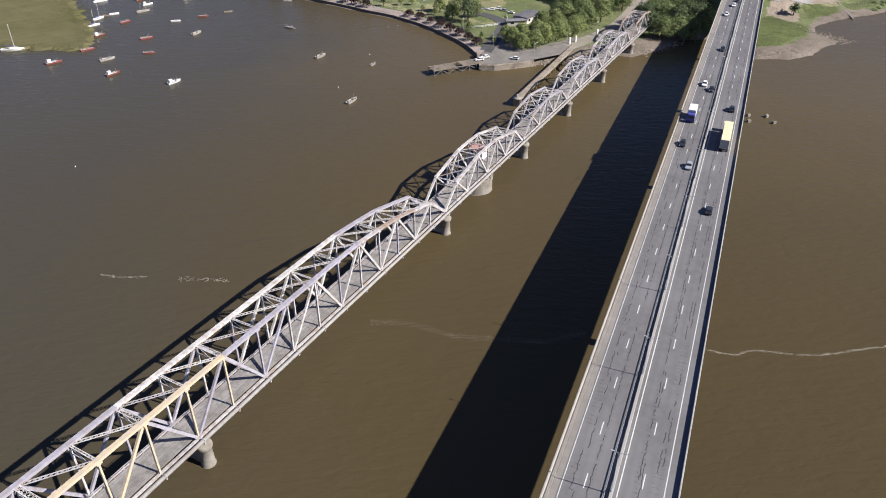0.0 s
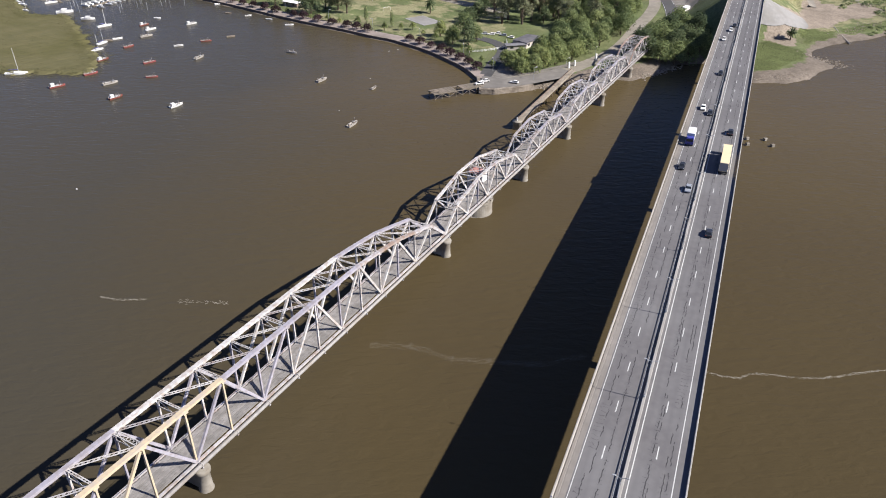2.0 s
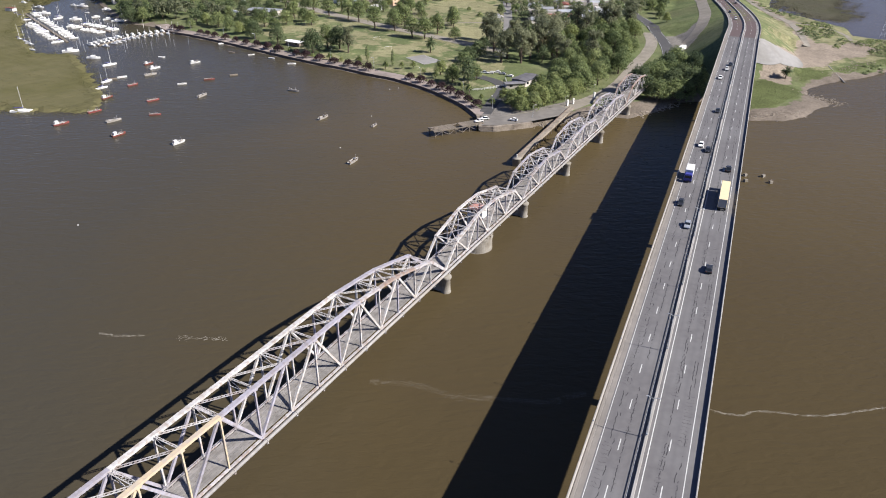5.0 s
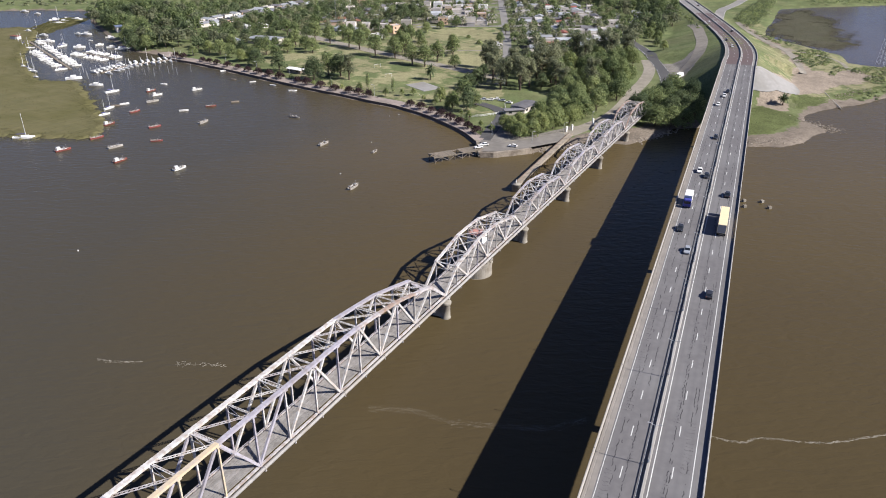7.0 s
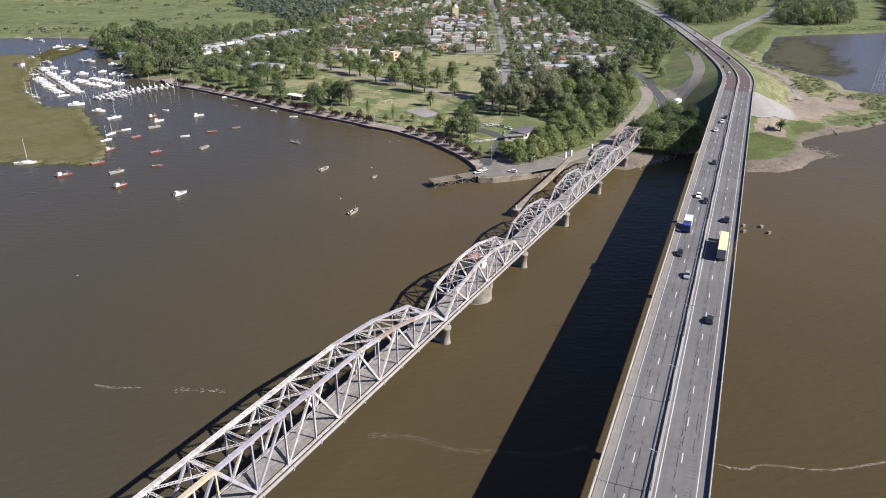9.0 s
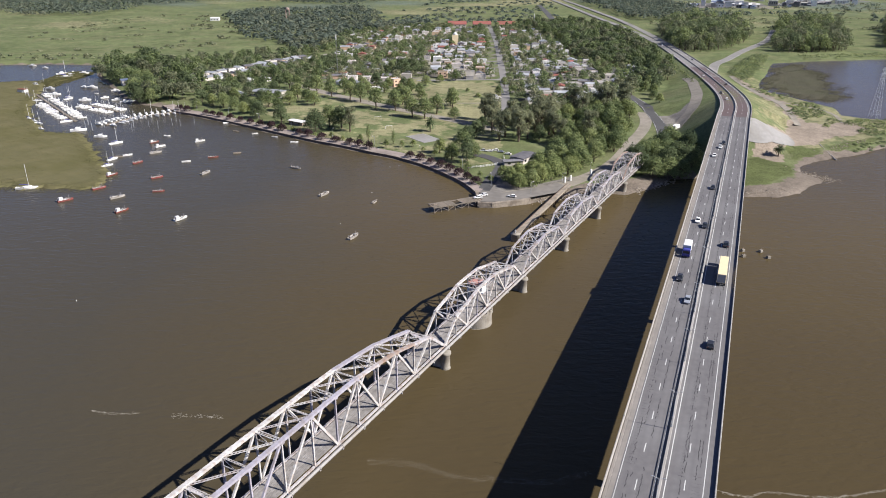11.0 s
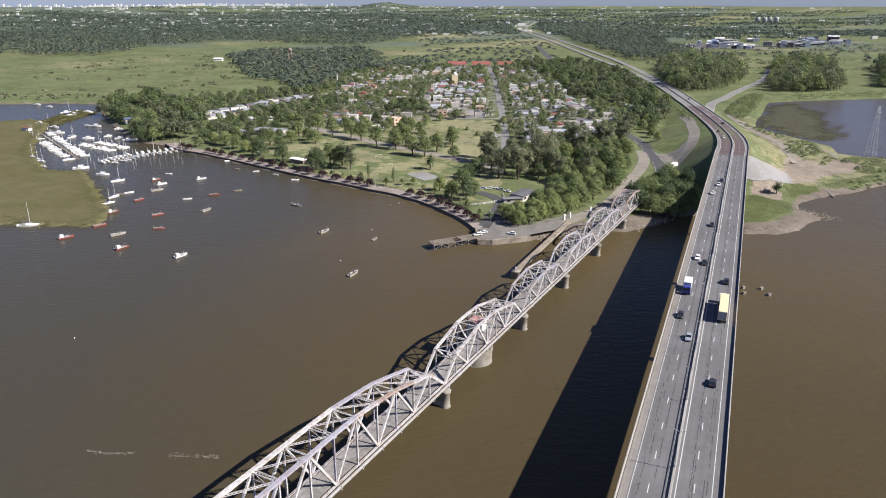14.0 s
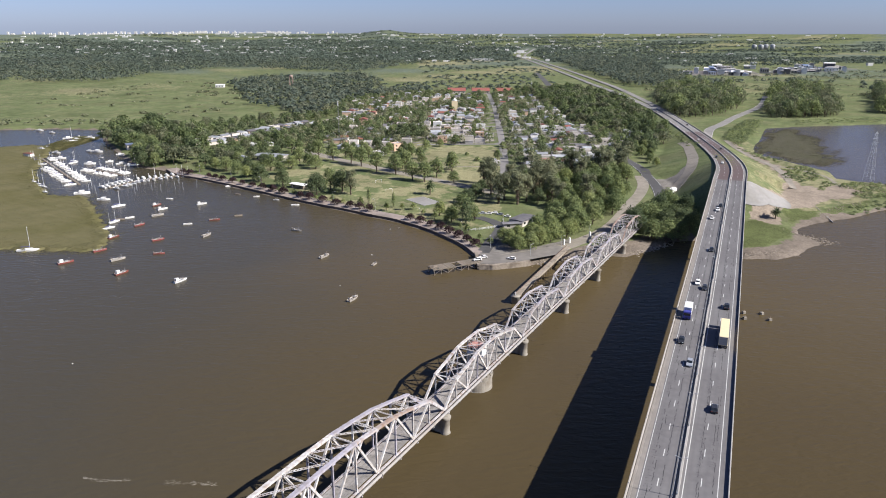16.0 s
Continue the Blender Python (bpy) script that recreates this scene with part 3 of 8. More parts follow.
def build_ground():
    az = np.concatenate([np.radians(np.arange(-180, -44, 4.0)), np.radians(np.arange(-44, 44, 0.16)), np.radians(np.arange(44, 180, 4.0))])
    rad = np.concatenate([200 * 1.01 ** np.arange(0, 48), 323 * 1.0045 ** np.arange(0, 190), 760 * 1.01 ** np.arange(0, 188)])
    rad = rad[rad < 4950]
    A, R = np.meshgrid(az, rad)
    X, Y = R * np.sin(A), R * np.cos(A)
    Z = height(X.ravel(), Y.ravel())
    x, y = X.ravel(), Y.ravel()
    na, nr = len(az), len(rad)
    i, j = np.meshgrid(np.arange(nr - 1), np.arange(na), indexing="ij")
    k = (j + 1) % na
    faces = np.stack([i * na + j, i * na + k, (i + 1) * na + k, (i + 1) * na + j], -1).reshape(-1, 4)
    low = Z[faces].max(1) < -1.0
    faces = faces[~low]
    me = bpy.data.meshes.new("ground")
    me.from_pydata(np.stack([x, y, Z], 1).tolist(), [], faces.tolist())
    me.polygons.foreach_set("use_smooth", [True] * len(me.polygons))
    sand = np.clip(signed(SAND, x, y) / 5 + 0.5 + 0.55 * wave(x, y, 0.16, 3), 0, 1)
    shore = np.clip((1.3 - Z) * 1.4 + 0.35 * wave(x, y, 0.35, 11), 0, 1) * (signed(LAGOON, x, y) < -20)
    mud = np.maximum(np.clip(np.maximum(signed(MUD, x, y), signed(MUD_WEST, x, y)) / 4 + 0.4 + 0.6 * wave(x, y, 0.2, 12), 0, 1), shore)
    r = np.hypot(x, y)
    dry = np.clip(0.12 + 0.6 * wave(x, y, 0.006, 5) + 0.12 * np.clip((x - 300) / 600, 0, 1) + 0.4 * ((x > -80) & (x < 330) & (y > 1850) & (y < 3000)), 0, 1) * np.clip((r - 900) / 600, 0, 1)
    dry = np.maximum(dry, 0.9 * np.clip(0.62 + wave(x, y, 0.045, 13), 0, 1) * (signed([(-24, 690), (54, 697), (41, 503), (26, 476), (-38, 567)], x, y) > 0))
    dry = np.maximum(dry, np.clip(signed(DRY_BANK, x, y) / 30 - 0.1 + 0.5 * wave(x, y, 0.09, 15), 0, 0.6))
    dry = np.maximum(dry, np.clip(0.5 + 0.6 * wave(x, y, 0.07, 16), 0, 0.9) * (signed(PARK, x, y) > 0))
    # wooded far ground; its blue-green colour also has distance haze painted in
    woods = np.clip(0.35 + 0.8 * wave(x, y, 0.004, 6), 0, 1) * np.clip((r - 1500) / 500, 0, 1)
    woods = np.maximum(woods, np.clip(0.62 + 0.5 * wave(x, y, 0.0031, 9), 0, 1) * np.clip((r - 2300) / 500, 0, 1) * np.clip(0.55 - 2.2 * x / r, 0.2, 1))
    turf = np.max([np.clip(signed(p, x, y) / 4 + 0.5 + 0.5 * wave(x, y, 0.3, 14), 0, 1) for p in TURF], 0)
    hard = np.clip(signed(APRON, x, y) / 2 + 0.5, 0, 1)
    hard = np.maximum(hard, np.clip(signed(YARD, x, y) / 3 + 0.5, 0, 1))
    hard = np.maximum(hard, np.clip(0.40 + 0.5 * wave(x, y, 0.13, 21), 0, 0.8) * (signed(BLOCKS, x, y) > 0))
    for yard in ([(570, 1770), (790, 1745), (830, 1960), (640, 1990)], [(800, 1790), (990, 1810), (1180, 2060), (1100, 2200), (850, 1950)], [(90, 2480), (240, 2480), (250, 2640), (60, 2650)]):
        hard = np.maximum(hard, np.clip(signed(yard, x, y) / 20 + 0.2 + 0.5 * wave(x, y, 0.03, 7), 0, 0.9))
    sand, mud = sand * (1 - turf), mud * (1 - turf) * (1 - hard)
    extra = me.color_attributes.new("cover", "FLOAT_COLOR", "POINT")
    extra.data.foreach_set("color", np.stack([turf, hard, turf * 0, turf * 0 + 1], 1).ravel())
    at = me.color_attributes.new("soil", "FLOAT_COLOR", "POINT")
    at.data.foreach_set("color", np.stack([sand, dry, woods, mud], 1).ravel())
    m = material("meadow_and_soil", (0.136, 0.156, 0.070), (0.092, 0.115, 0.050), 0.95, 0.0, 0.07, 0.0, detail=9.0, col3=(0.155, 0.154, 0.082), scale3=0.03, spec=0.1)
    n, l = m.node_tree.nodes, m.node_tree.links
    b = n["Principled BSDF"]
    out = b.inputs["Base Color"].links[0].from_socket
    att = n.new("ShaderNodeAttribute")
    att.attribute_name = "soil"
    sep = n.new("ShaderNodeSeparateColor")
    l.new(att.outputs["Color"], sep.inputs["Color"])
    att2 = n.new("ShaderNodeAttribute")
    att2.attribute_name = "cover"
    sep2 = n.new("ShaderNodeSeparateColor")
    l.new(att2.outputs["Color"], sep2.inputs["Color"])
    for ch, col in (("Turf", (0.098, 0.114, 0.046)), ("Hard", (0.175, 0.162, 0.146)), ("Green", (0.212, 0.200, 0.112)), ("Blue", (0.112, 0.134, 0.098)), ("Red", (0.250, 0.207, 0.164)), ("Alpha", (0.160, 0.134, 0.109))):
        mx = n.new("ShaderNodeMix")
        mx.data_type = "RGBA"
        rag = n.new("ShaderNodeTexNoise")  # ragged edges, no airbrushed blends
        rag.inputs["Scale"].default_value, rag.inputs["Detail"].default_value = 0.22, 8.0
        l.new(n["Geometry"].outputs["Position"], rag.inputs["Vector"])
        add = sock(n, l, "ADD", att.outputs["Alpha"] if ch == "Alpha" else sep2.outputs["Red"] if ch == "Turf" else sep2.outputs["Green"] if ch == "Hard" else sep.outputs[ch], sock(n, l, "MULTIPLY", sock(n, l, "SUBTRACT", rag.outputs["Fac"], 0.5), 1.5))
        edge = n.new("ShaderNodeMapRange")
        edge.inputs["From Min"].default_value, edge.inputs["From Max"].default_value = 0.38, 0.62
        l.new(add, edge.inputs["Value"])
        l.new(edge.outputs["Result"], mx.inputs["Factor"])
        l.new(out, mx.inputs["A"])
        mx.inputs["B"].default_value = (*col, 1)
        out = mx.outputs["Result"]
    for sc, lo, hi in ((0.9, 0.62, 1.38), (0.11, 0.72, 1.28), (0.014, 0.75, 1.25)):  # clods, tussocks and damp patches
        ns = n.new("ShaderNodeTexNoise")
        ns.inputs["Scale"].default_value, ns.inputs["Detail"].default_value, ns.inputs["Roughness"].default_value = sc, 6.0, 0.65
        l.new(n["Geometry"].outputs["Position"], ns.inputs["Vector"])
        vr = n.new("ShaderNodeMapRange")
        vr.inputs["From Min"].default_value, vr.inputs["From Max"].default_value = 0.25, 0.75
        vr.inputs["To Min"].default_value, vr.inputs["To Max"].default_value = lo, hi
        l.new(ns.outputs["Fac"], vr.inputs["Value"])
        sv = n.new("ShaderNodeVectorMath")
        sv.operation = "SCALE"
        l.new(out, sv.inputs[0])
        l.new(vr.outputs["Result"], sv.inputs["Scale"])
        out = sv.outputs["Vector"]
    l.new(out, b.inputs["Base Color"])
    me.materials.append(m)
    return tagged(new("ground", me), "grassy river plain with sandy banks and fields", "ground", kind="structure")


ground = build_ground()

bm = bmesh.new()
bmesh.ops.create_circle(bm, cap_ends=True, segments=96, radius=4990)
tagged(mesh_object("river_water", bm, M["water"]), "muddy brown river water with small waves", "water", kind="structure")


LAGOON_WATER = water_material("grey_lagoon_water", (0.088, 0.075, 0.068), (0.074, 0.064, 0.058), 0.3)
LAGOON_WATER.node_tree.nodes["Principled BSDF"].inputs["Specular IOR Level"].default_value = 0.2
bm = bmesh.new()
lc = Vector((480, 690, 0))
bm.faces.new([bm.verts.new(Vector((x, y, 0.07)) + (Vector((x, y, 0)) - lc).normalized() * 9) for x, y in reversed(LAGOON)])
bmesh.ops.triangulate(bm, faces=bm.faces[:])
bmesh.ops.recalc_face_normals(bm, faces=bm.faces[:])
tagged(mesh_object("lagoon_water", bm, LAGOON_WATER), "still grey lagoon water beside the embankment", "water", kind="structure")


def marsh(name, poly, label, top=1.1, mat="reed"):
    """A reed bed: an uneven low mat over the water with a ragged edge of stalks."""
    xs, ys = [p[0] for p in poly], [p[1] for p in poly]
    gx, gy = np.meshgrid(np.arange(min(max(min(xs), -560), 0), max(xs) + 5, 2.0), np.arange(min(ys) - 4, max(ys) + 4, 2.0))
    x, y = gx.ravel(), gy.ravel()
    sd = signed(poly, x, y) + 3 * wave(x, y, 0.15, 8) + 2.2 * wave(x, y, 0.6, 18)
    if top < 0.5:  # drifting mats with open water between
        sd = sd + 9 * wave(x, y, 0.055, 5) + 7 * wave(x, y, 0.16, 2)
    z = np.where(sd > 0, np.minimum(0.15 + sd * 0.35, top) + 0.22 * top * wave(x, y, 0.5, 9), -0.4)
    na, nr = gx.shape[1], gx.shape[0]
    i, j = np.meshgrid(np.arange(nr - 1), np.arange(na - 1), indexing="ij")
    f = np.stack([i * na + j, i * na + j + 1, (i + 1) * na + j + 1, (i + 1) * na + j], -1).reshape(-1, 4)
    f = f[z[f].max(1) > 0]
    verts, faces = np.stack([x, y, z], 1).tolist(), f.tolist()
    r = random.Random(5)
    idx = [int(q) for q in np.nonzero(sd > -9)[0]]
    rim = [q for q in idx if sd[q] < 9 and r.random() < (1 if sd[q] > -2 else 0.5 if sd[q] > -5 else 0.15)]
    for q in r.choices(rim, k=17000) + r.choices(idx, k=22000):
        cx, cy, a, h = x[q] + r.uniform(-1, 1), y[q] + r.uniform(-1, 1), r.uniform(0, 6.3), r.uniform(0.1, 0.45)
        k = len(verts)
        verts += [[cx - 0.16 * math.cos(a), cy - 0.16 * math.sin(a), max(z[q], 0) + 0.02], [cx + 0.16 * math.cos(a), cy + 0.16 * math.sin(a), max(z[q], 0) + 0.02], [cx + r.uniform(-1.2, 1.2), cy + r.uniform(-1.2, 1.2), max(z[q], 0) + h]]
        faces.append([k, k + 1, k + 2])
    me = bpy.data.meshes.new(name)
    me.from_pydata(verts, [], faces)
    me.materials.append(M[mat])
    return tagged(new(name, me), label, "reeds", kind="stuff")


marsh("reed_bed", MARSH, "olive green reed marsh standing in shallow water")
marsh("pond_weed", LAGOON_WEED, "flat murky weed drifting at the edge of the lagoon", 0.2, "weed")
marsh("reed_spit", SPIT, "narrow reed spit beside the moored boats")

# ---- highway bridge ----
HW = pose(0, 0, 0, 0, 0, -HIGHWAY_AZ)  # x across, y along


def hw(c, s, z=DECK_Z):
    return HW @ Vector((c, s, z))


CL, CR = -13.8, 6.2  # outer faces


def build_highway_bridge():
    root = tagged(new("highway_bridge"), "grey concrete highway bridge with two carriageways over the river", "bridge")
    root.matrix_basis = HW
    y0, y1 = -160.0, ABUT

    def run(name, c0, c1, z0, z1, mat, label="", ya=y0, yb=y1):
        b = bmesh.new()
        box(b, c0, c1, ya, yb, z0, z1)
        bmesh.ops.bevel(b, geom=[e for e in b.edges if abs((e.verts[0].co - e.verts[1].co).y) > 50], offset=0.06, segments=1, affect="EDGES")
        return part(name, b, mat, root, label)

    b = bmesh.new()
    box(b, CL, CR, y0, y1, DECK_Z - 0.35, DECK_Z)
    part("deck", b, M["bridge_asphalt"], root, "cracked grey asphalt deck")
    for c in (-11.5, -6.5, -1.3, 3.7):
        run("girder", c - 0.45, c + 0.45, DECK_Z - 1.5, DECK_Z - 0.36, M["concrete"])
    run("kerb", CL + 0.45, CL + 1.05, DECK_Z, DECK_Z + 0.16, M["shoulder"])
    run("shoulder", CL + 1.06, CL + 2.1, DECK_Z - 0.02, DECK_Z + 0.012, M["shoulder"], "brownish concrete shoulder")
    run("parapet", CL, CL + 0.35, DECK_Z - 0.5, DECK_Z + 0.95, M["parapet"], "cream concrete parapet")
    run("parapet", CR - 0.3, CR, DECK_Z - 0.5, DECK_Z + 0.72, M["concrete"], "pale concrete parapet")
    run("median_barrier", -4.05, -3.5, DECK_Z, DECK_Z + 0.66, M["concrete"], "pale concrete median barrier")
    run("median_rail", -4.75, -4.66, DECK_Z + 0.25, DECK_Z + 0.45, M["zinc"], "", y0, y1)
    # edge lines
    for c, w in ((-11.4, 0.12), (-2.85, 0.17), (3.95, 0.15)):
        b = bmesh.new()
        box(b, c - w / 2, c + w / 2, y0, y1, DECK_Z, DECK_Z + 0.006)
        part("edge_line", b, M["paint"], root, "white edge line")
    # lane dashes: 3.1 m long, every 12 m
    first = {}
    for c, off in ((-8.0, 9.55), (0.57, 0.95)):
        s = y0 + off
        while s < y1 - 4:
            if not first:
                b = bmesh.new()
                box(b, -0.09, 0.09, -1.55, 1.55, 0, 0.007)
                first["d"] = part("lane_dash", b, M["paint"], root)
                first["d"].matrix_basis = pose(c, s, DECK_Z)
            else:
                shared("lane_dash", first["d"], root, pose(c, s, DECK_Z))
            s += 12.0
    # piers with a crosshead that sticks out on both sides
    for s in (-122, -36, 50, 135.6, 221.3, 293.6, 366, 438):
        b = bmesh.new()
        box(b, CL + 0.6, CR - 0.8, s - 1.0, s + 1.0, DECK_Z - 3.3, DECK_Z - 1.52)
        bmesh.ops.bevel(b, geom=b.edges[:], offset=0.15, segments=1, affect="EDGES")
        part("crosshead", b, M["concrete"], root)
        for c in (-10.0, 2.2):
            b = bmesh.new()
            lathe(b, [(1.6, -3), (1.6, 1.2), (1.1, 1.4), (1.1, DECK_Z - 3.32)], 16, c, s)
            part("column", b, M["concrete"], root, "", True)
    return root


highway = build_highway_bridge()


def build_lamp():
    root = tagged(new("street_lamp"), "slim grey twin-arm street lamp on the median", "street lamp", "lamps along the highway")
    b = bmesh.new()
    tube(b, (0, 0, 0.86), (0, 0, 9.4), 0.09, 0.05, 8)
    tube(b, (0, 0, 0.86), (0, 0, 1.2), 0.2, 0.2, 8)
    part("pole", b, M["zinc"], root)
    for sx in (-1, 1):
        b = bmesh.new()
        tube(b, (0, 0, 9.3), (sx * 0.8, 0, 9.6), 0.045, 0.035, 6)
        part("arm", b, M["zinc"], root)
        b = bmesh.new()
        box(b, min(sx * 0.75, sx * 1.3), max(sx * 0.75, sx * 1.3), -0.12, 0.12, 9.55, 9.69)
        bmesh.ops.bevel(b, geom=b.edges[:], offset=0.06, segments=1, affect="EDGES")
        part("lamp_head", b, M["zinc"], root)
    return root


lamp = build_lamp()
lamp.matrix_basis = HW @ pose(-3.78, 76.5, DECK_Z)
for i in range(1, 14):
    copy_thing(lamp, HW @ pose(-3.78, 76.5 + 28.6 * i, DECK_Z))


def build_approach():
    """The road that runs on over the embankment, with its own median and lines."""
    b = bmesh.new()
    line = ROAD
    strip(b, line[:26], 20.6, 0.05, 0.5)
    road = tagged(mesh_object("road_highway", b, M["red_asphalt"]), "reddish asphalt highway curving down an embankment", "road", kind="structure")

    for side in (-1, 1):  # the carriageways part on the plain, with grass between
        b = bmesh.new()
        off = []
        for i, p in enumerate(line[25:]):
            t = line[min(26 + i, len(line) - 1)] - line[24 + i]
            off.append(p + Vector((t.y, -t.x, 0)).normalized() * side * (5.2 + max(0, min(i - 22, 34)) * 0.30))
        strip(b, off, 10.4, 0.05, 0.5)
        part("far_carriageway", b, M["pale_road"], road, "pale concrete carriageway")

    def offset(c, z=0.0):
        out = []
        for i, p in enumerate(line):
            t = line[min(i + 1, len(line) - 1)] - line[max(i - 1, 0)]
            t.z = 0
            t.normalize()
            out.append(p + Vector((t.y, -t.x, 0)) * c + Vector((0, 0, 0.06 + z)))
        return out

    for c, w, mat, z, h, name in ((0, 0.6, "concrete", 0.8, 0.8, "median_barrier"), (9.9, 0.3, "parapet", 0.7, 0.8, "parapet"), (-9.9, 0.3, "parapet", 0.7, 0.8, "parapet")):
        b = bmesh.new()
        strip(b, offset(c, z)[:46], w, 0, h)
        part(name, b, M[mat], road)
    for c in (-7.7, -0.8, 0.8, 7.7):
        b = bmesh.new()
        strip(b, offset(c, 0.01)[:46], 0.2)
        part("edge_line", b, M["paint"], road)
    for c in (-8.75, 8.75):
        b = bmesh.new()
        strip(b, offset(c, 0.004)[:26], 1.7)
        part("shoulder", b, M["pale_road"], road, "pale concrete shoulder")
    for c in (-4.3, 4.3):
        run = offset(c, 0.012)
        for i in range(1, 26):
            b = bmesh.new()
            strip(b, [run[i], run[i].lerp(run[i + 1], 0.26)], 0.2)
            part("lane_dash", b, M["paint"], road)
    return road


build_approach()

# ---- old truss bridge ----
K = 1.125
TR = pose(31.3, 234.5, 0, 0, 0, -28.6)  # x across, y along
XR, XL = -2.3 * K, -8.6 * K
BOT = 5.9 * K


def laced(bm, p, q, w, h, step=0.75):
    """A built-up member: two flanges joined by zigzag lacing."""
    p, q = Vector(p), Vector(q)
    d = (q - p).normalized()
    x = d.cross(Vector((0, 0, 1)))
    x = x.normalized() if x.length > 0.05 else Vector((1, 0, 0))
    for s in (-1, 1):
        beam(bm, p + x * s * w / 2, q + x * s * w / 2, 0.15, h)
    n = max(2, int((q - p).length / step))
    for i in range(n):
        for s in (-1, 1):
            beam(bm, p.lerp(q, i / n) + x * s * w / 2, p.lerp(q, (i + 1) / n) - x * s * w / 2, 0.085, 0.05)


def truss_span(name, label, nodes, tops, diagonals, chord_mats, deck_to, heavy=1.0):
    """nodes: bottom nodes' y; tops: {node index: height}; diagonals: (top index, bottom index)."""
    root = tagged(new(name), label, "bridge", "spans of the old bridge")
    root.matrix_basis = TR
    ks = sorted(tops)

    def mat(i, side):
        return M[chord_mats(i, side)]

    for side, x in (("right", XR), ("left", XL)):
        for a, c in zip(ks, ks[1:]):
            b = bmesh.new()
            beam(b, (x, nodes[a], tops[a]), (x, nodes[c], tops[c]), 1.0 * heavy, 0.6 * heavy)
            part("top_chord", b, mat(a, side), root)
        for a in range(len(nodes) - 1):
            b = bmesh.new()
            beam(b, (x, nodes[a], BOT - 0.2), (x, nodes[a + 1], BOT - 0.2), 0.45, 0.55)
            part("bottom_chord", b, M["steel"], root)
        for t, bo in diagonals:
            b = bmesh.new()
            endpost = (t == ks[0] and bo < t) or (t == ks[-1] and bo > t)
            w = 0.85 * heavy if endpost else 0.58 * heavy
            beam(b, (x, nodes[t], tops[t]), (x, nodes[bo], BOT), w, w * 0.8, (1, 0, 0))
            part("end_post" if endpost else "diagonal", b, M["lilac" if t % 2 == 0 else "white_steel"] if not endpost and (t % 4 or bo < t) else mat(t, side), root)
        for k in ks:
            b = bmesh.new()
            beam(b, (x, nodes[k], tops[k]), (x, nodes[k], BOT), 0.42 * heavy, 0.36 * heavy)
            part("vertical", b, M["cream"] if mat(k, side) == M["cream"] else M["white_steel"] if k % 3 else M["lilac"], root)
            b = bmesh.new()
            box(b, x - 0.49 * heavy, x + 0.49 * heavy, nodes[k] - 0.55, nodes[k] + 0.55, tops[k] - 0.7, tops[k] + 0.2)
            part("gusset", b, mat(k, side), root)
        # hand rail along the deck
        if side == "right":
            continue
        b = bmesh.new()
        xi = x + (0.9 if side == "left" else -0.9)
        for zz in (0.55, 1.05):
            beam(b, (xi, nodes[0], BOT + zz + 0.2), (xi, nodes[-1], BOT + zz + 0.2), 0.07, 0.07)
        y = nodes[0]
        while abs(y - nodes[0]) < abs(nodes[-1] - nodes[0]):
            beam(b, (xi, y, BOT + 0.1), (xi, y, BOT + 1.25), 0.08, 0.08)
            y += 2.2 if nodes[-1] > nodes[0] else -2.2
        part("hand_rail", b, M["steel"], root)
    for i, k in enumerate(ks):
        b = bmesh.new()
        laced(b, (XR, nodes[k], tops[k]), (XL, nodes[k], tops[k]), 0.4 if k % 2 else 0.95, 0.14)
        part("top_strut", b, M["white_steel"], root)
        if i + 1 < len(ks):
            c = ks[i + 1]
            for p, q in (((XR, nodes[k], tops[k]), (XL, nodes[c], tops[c])),) if nodes[c] < nodes[k] else (((XR, nodes[c], tops[c]), (XL, nodes[k], tops[k])), ((XR, nodes[k], tops[k]), (XL, nodes[c], tops[c]))):
                b = bmesh.new()
                if heavy > 0.9:
                    laced(b, p, q, 0.58, 0.1)
                else:
                    beam(b, p, q, 0.2, 0.14)
                part("lateral_brace", b, M["white_steel"] if i % 2 else M["steel"], root)
        if tops[k] - BOT > 6.0:
            zz = tops[k] - 2.1
            b = bmesh.new()
            beam(b, (XR, nodes[k], zz), (XL, nodes[k], zz), 0.16, 0.16)
            xm = (XR + XL) / 2
            for a, c in ((XR, xm), (xm, XL)):
                beam(b, (a, nodes[k], tops[k] - 0.2 if a == XR else zz), (c, nodes[k], zz if a == XR else tops[k] - 0.2), 0.12, 0.12)
            part("sway_frame", b, M["white_steel"], root)
    # floor beams and deck
    for y in nodes:
        b = bmesh.new()
        box(b, XL - 0.3, XR + 1.6, y - 0.18, y + 0.18, BOT - 0.85, BOT - 0.12)
        part("floor_beam", b, M["steel"], root)
    lo, hi = min(nodes), max(nodes)
    n = 9
    w = (XR - XL - 1.45) / n
    for i in range(n):
        b = bmesh.new()
        x0 = XL + 0.75 + i * w
        box(b, x0 + 0.04, x0 + w - 0.04, lo, hi, BOT - 0.1, BOT + 0.12 + 0.03 * (i % 2))
        part("deck_strip", b, M["old_deck"], root, "worn grey deck strip")
    return root


def chord_paint(i, side):
    if side == "right":
        return {0: "steel", 1: "steel", 2: "rust", 3: "rust", 4: "steel"}.get(i, "lilac" if i < 10 else "cream")
    return "white_steel" if 5 <= i <= 11 else "lilac"


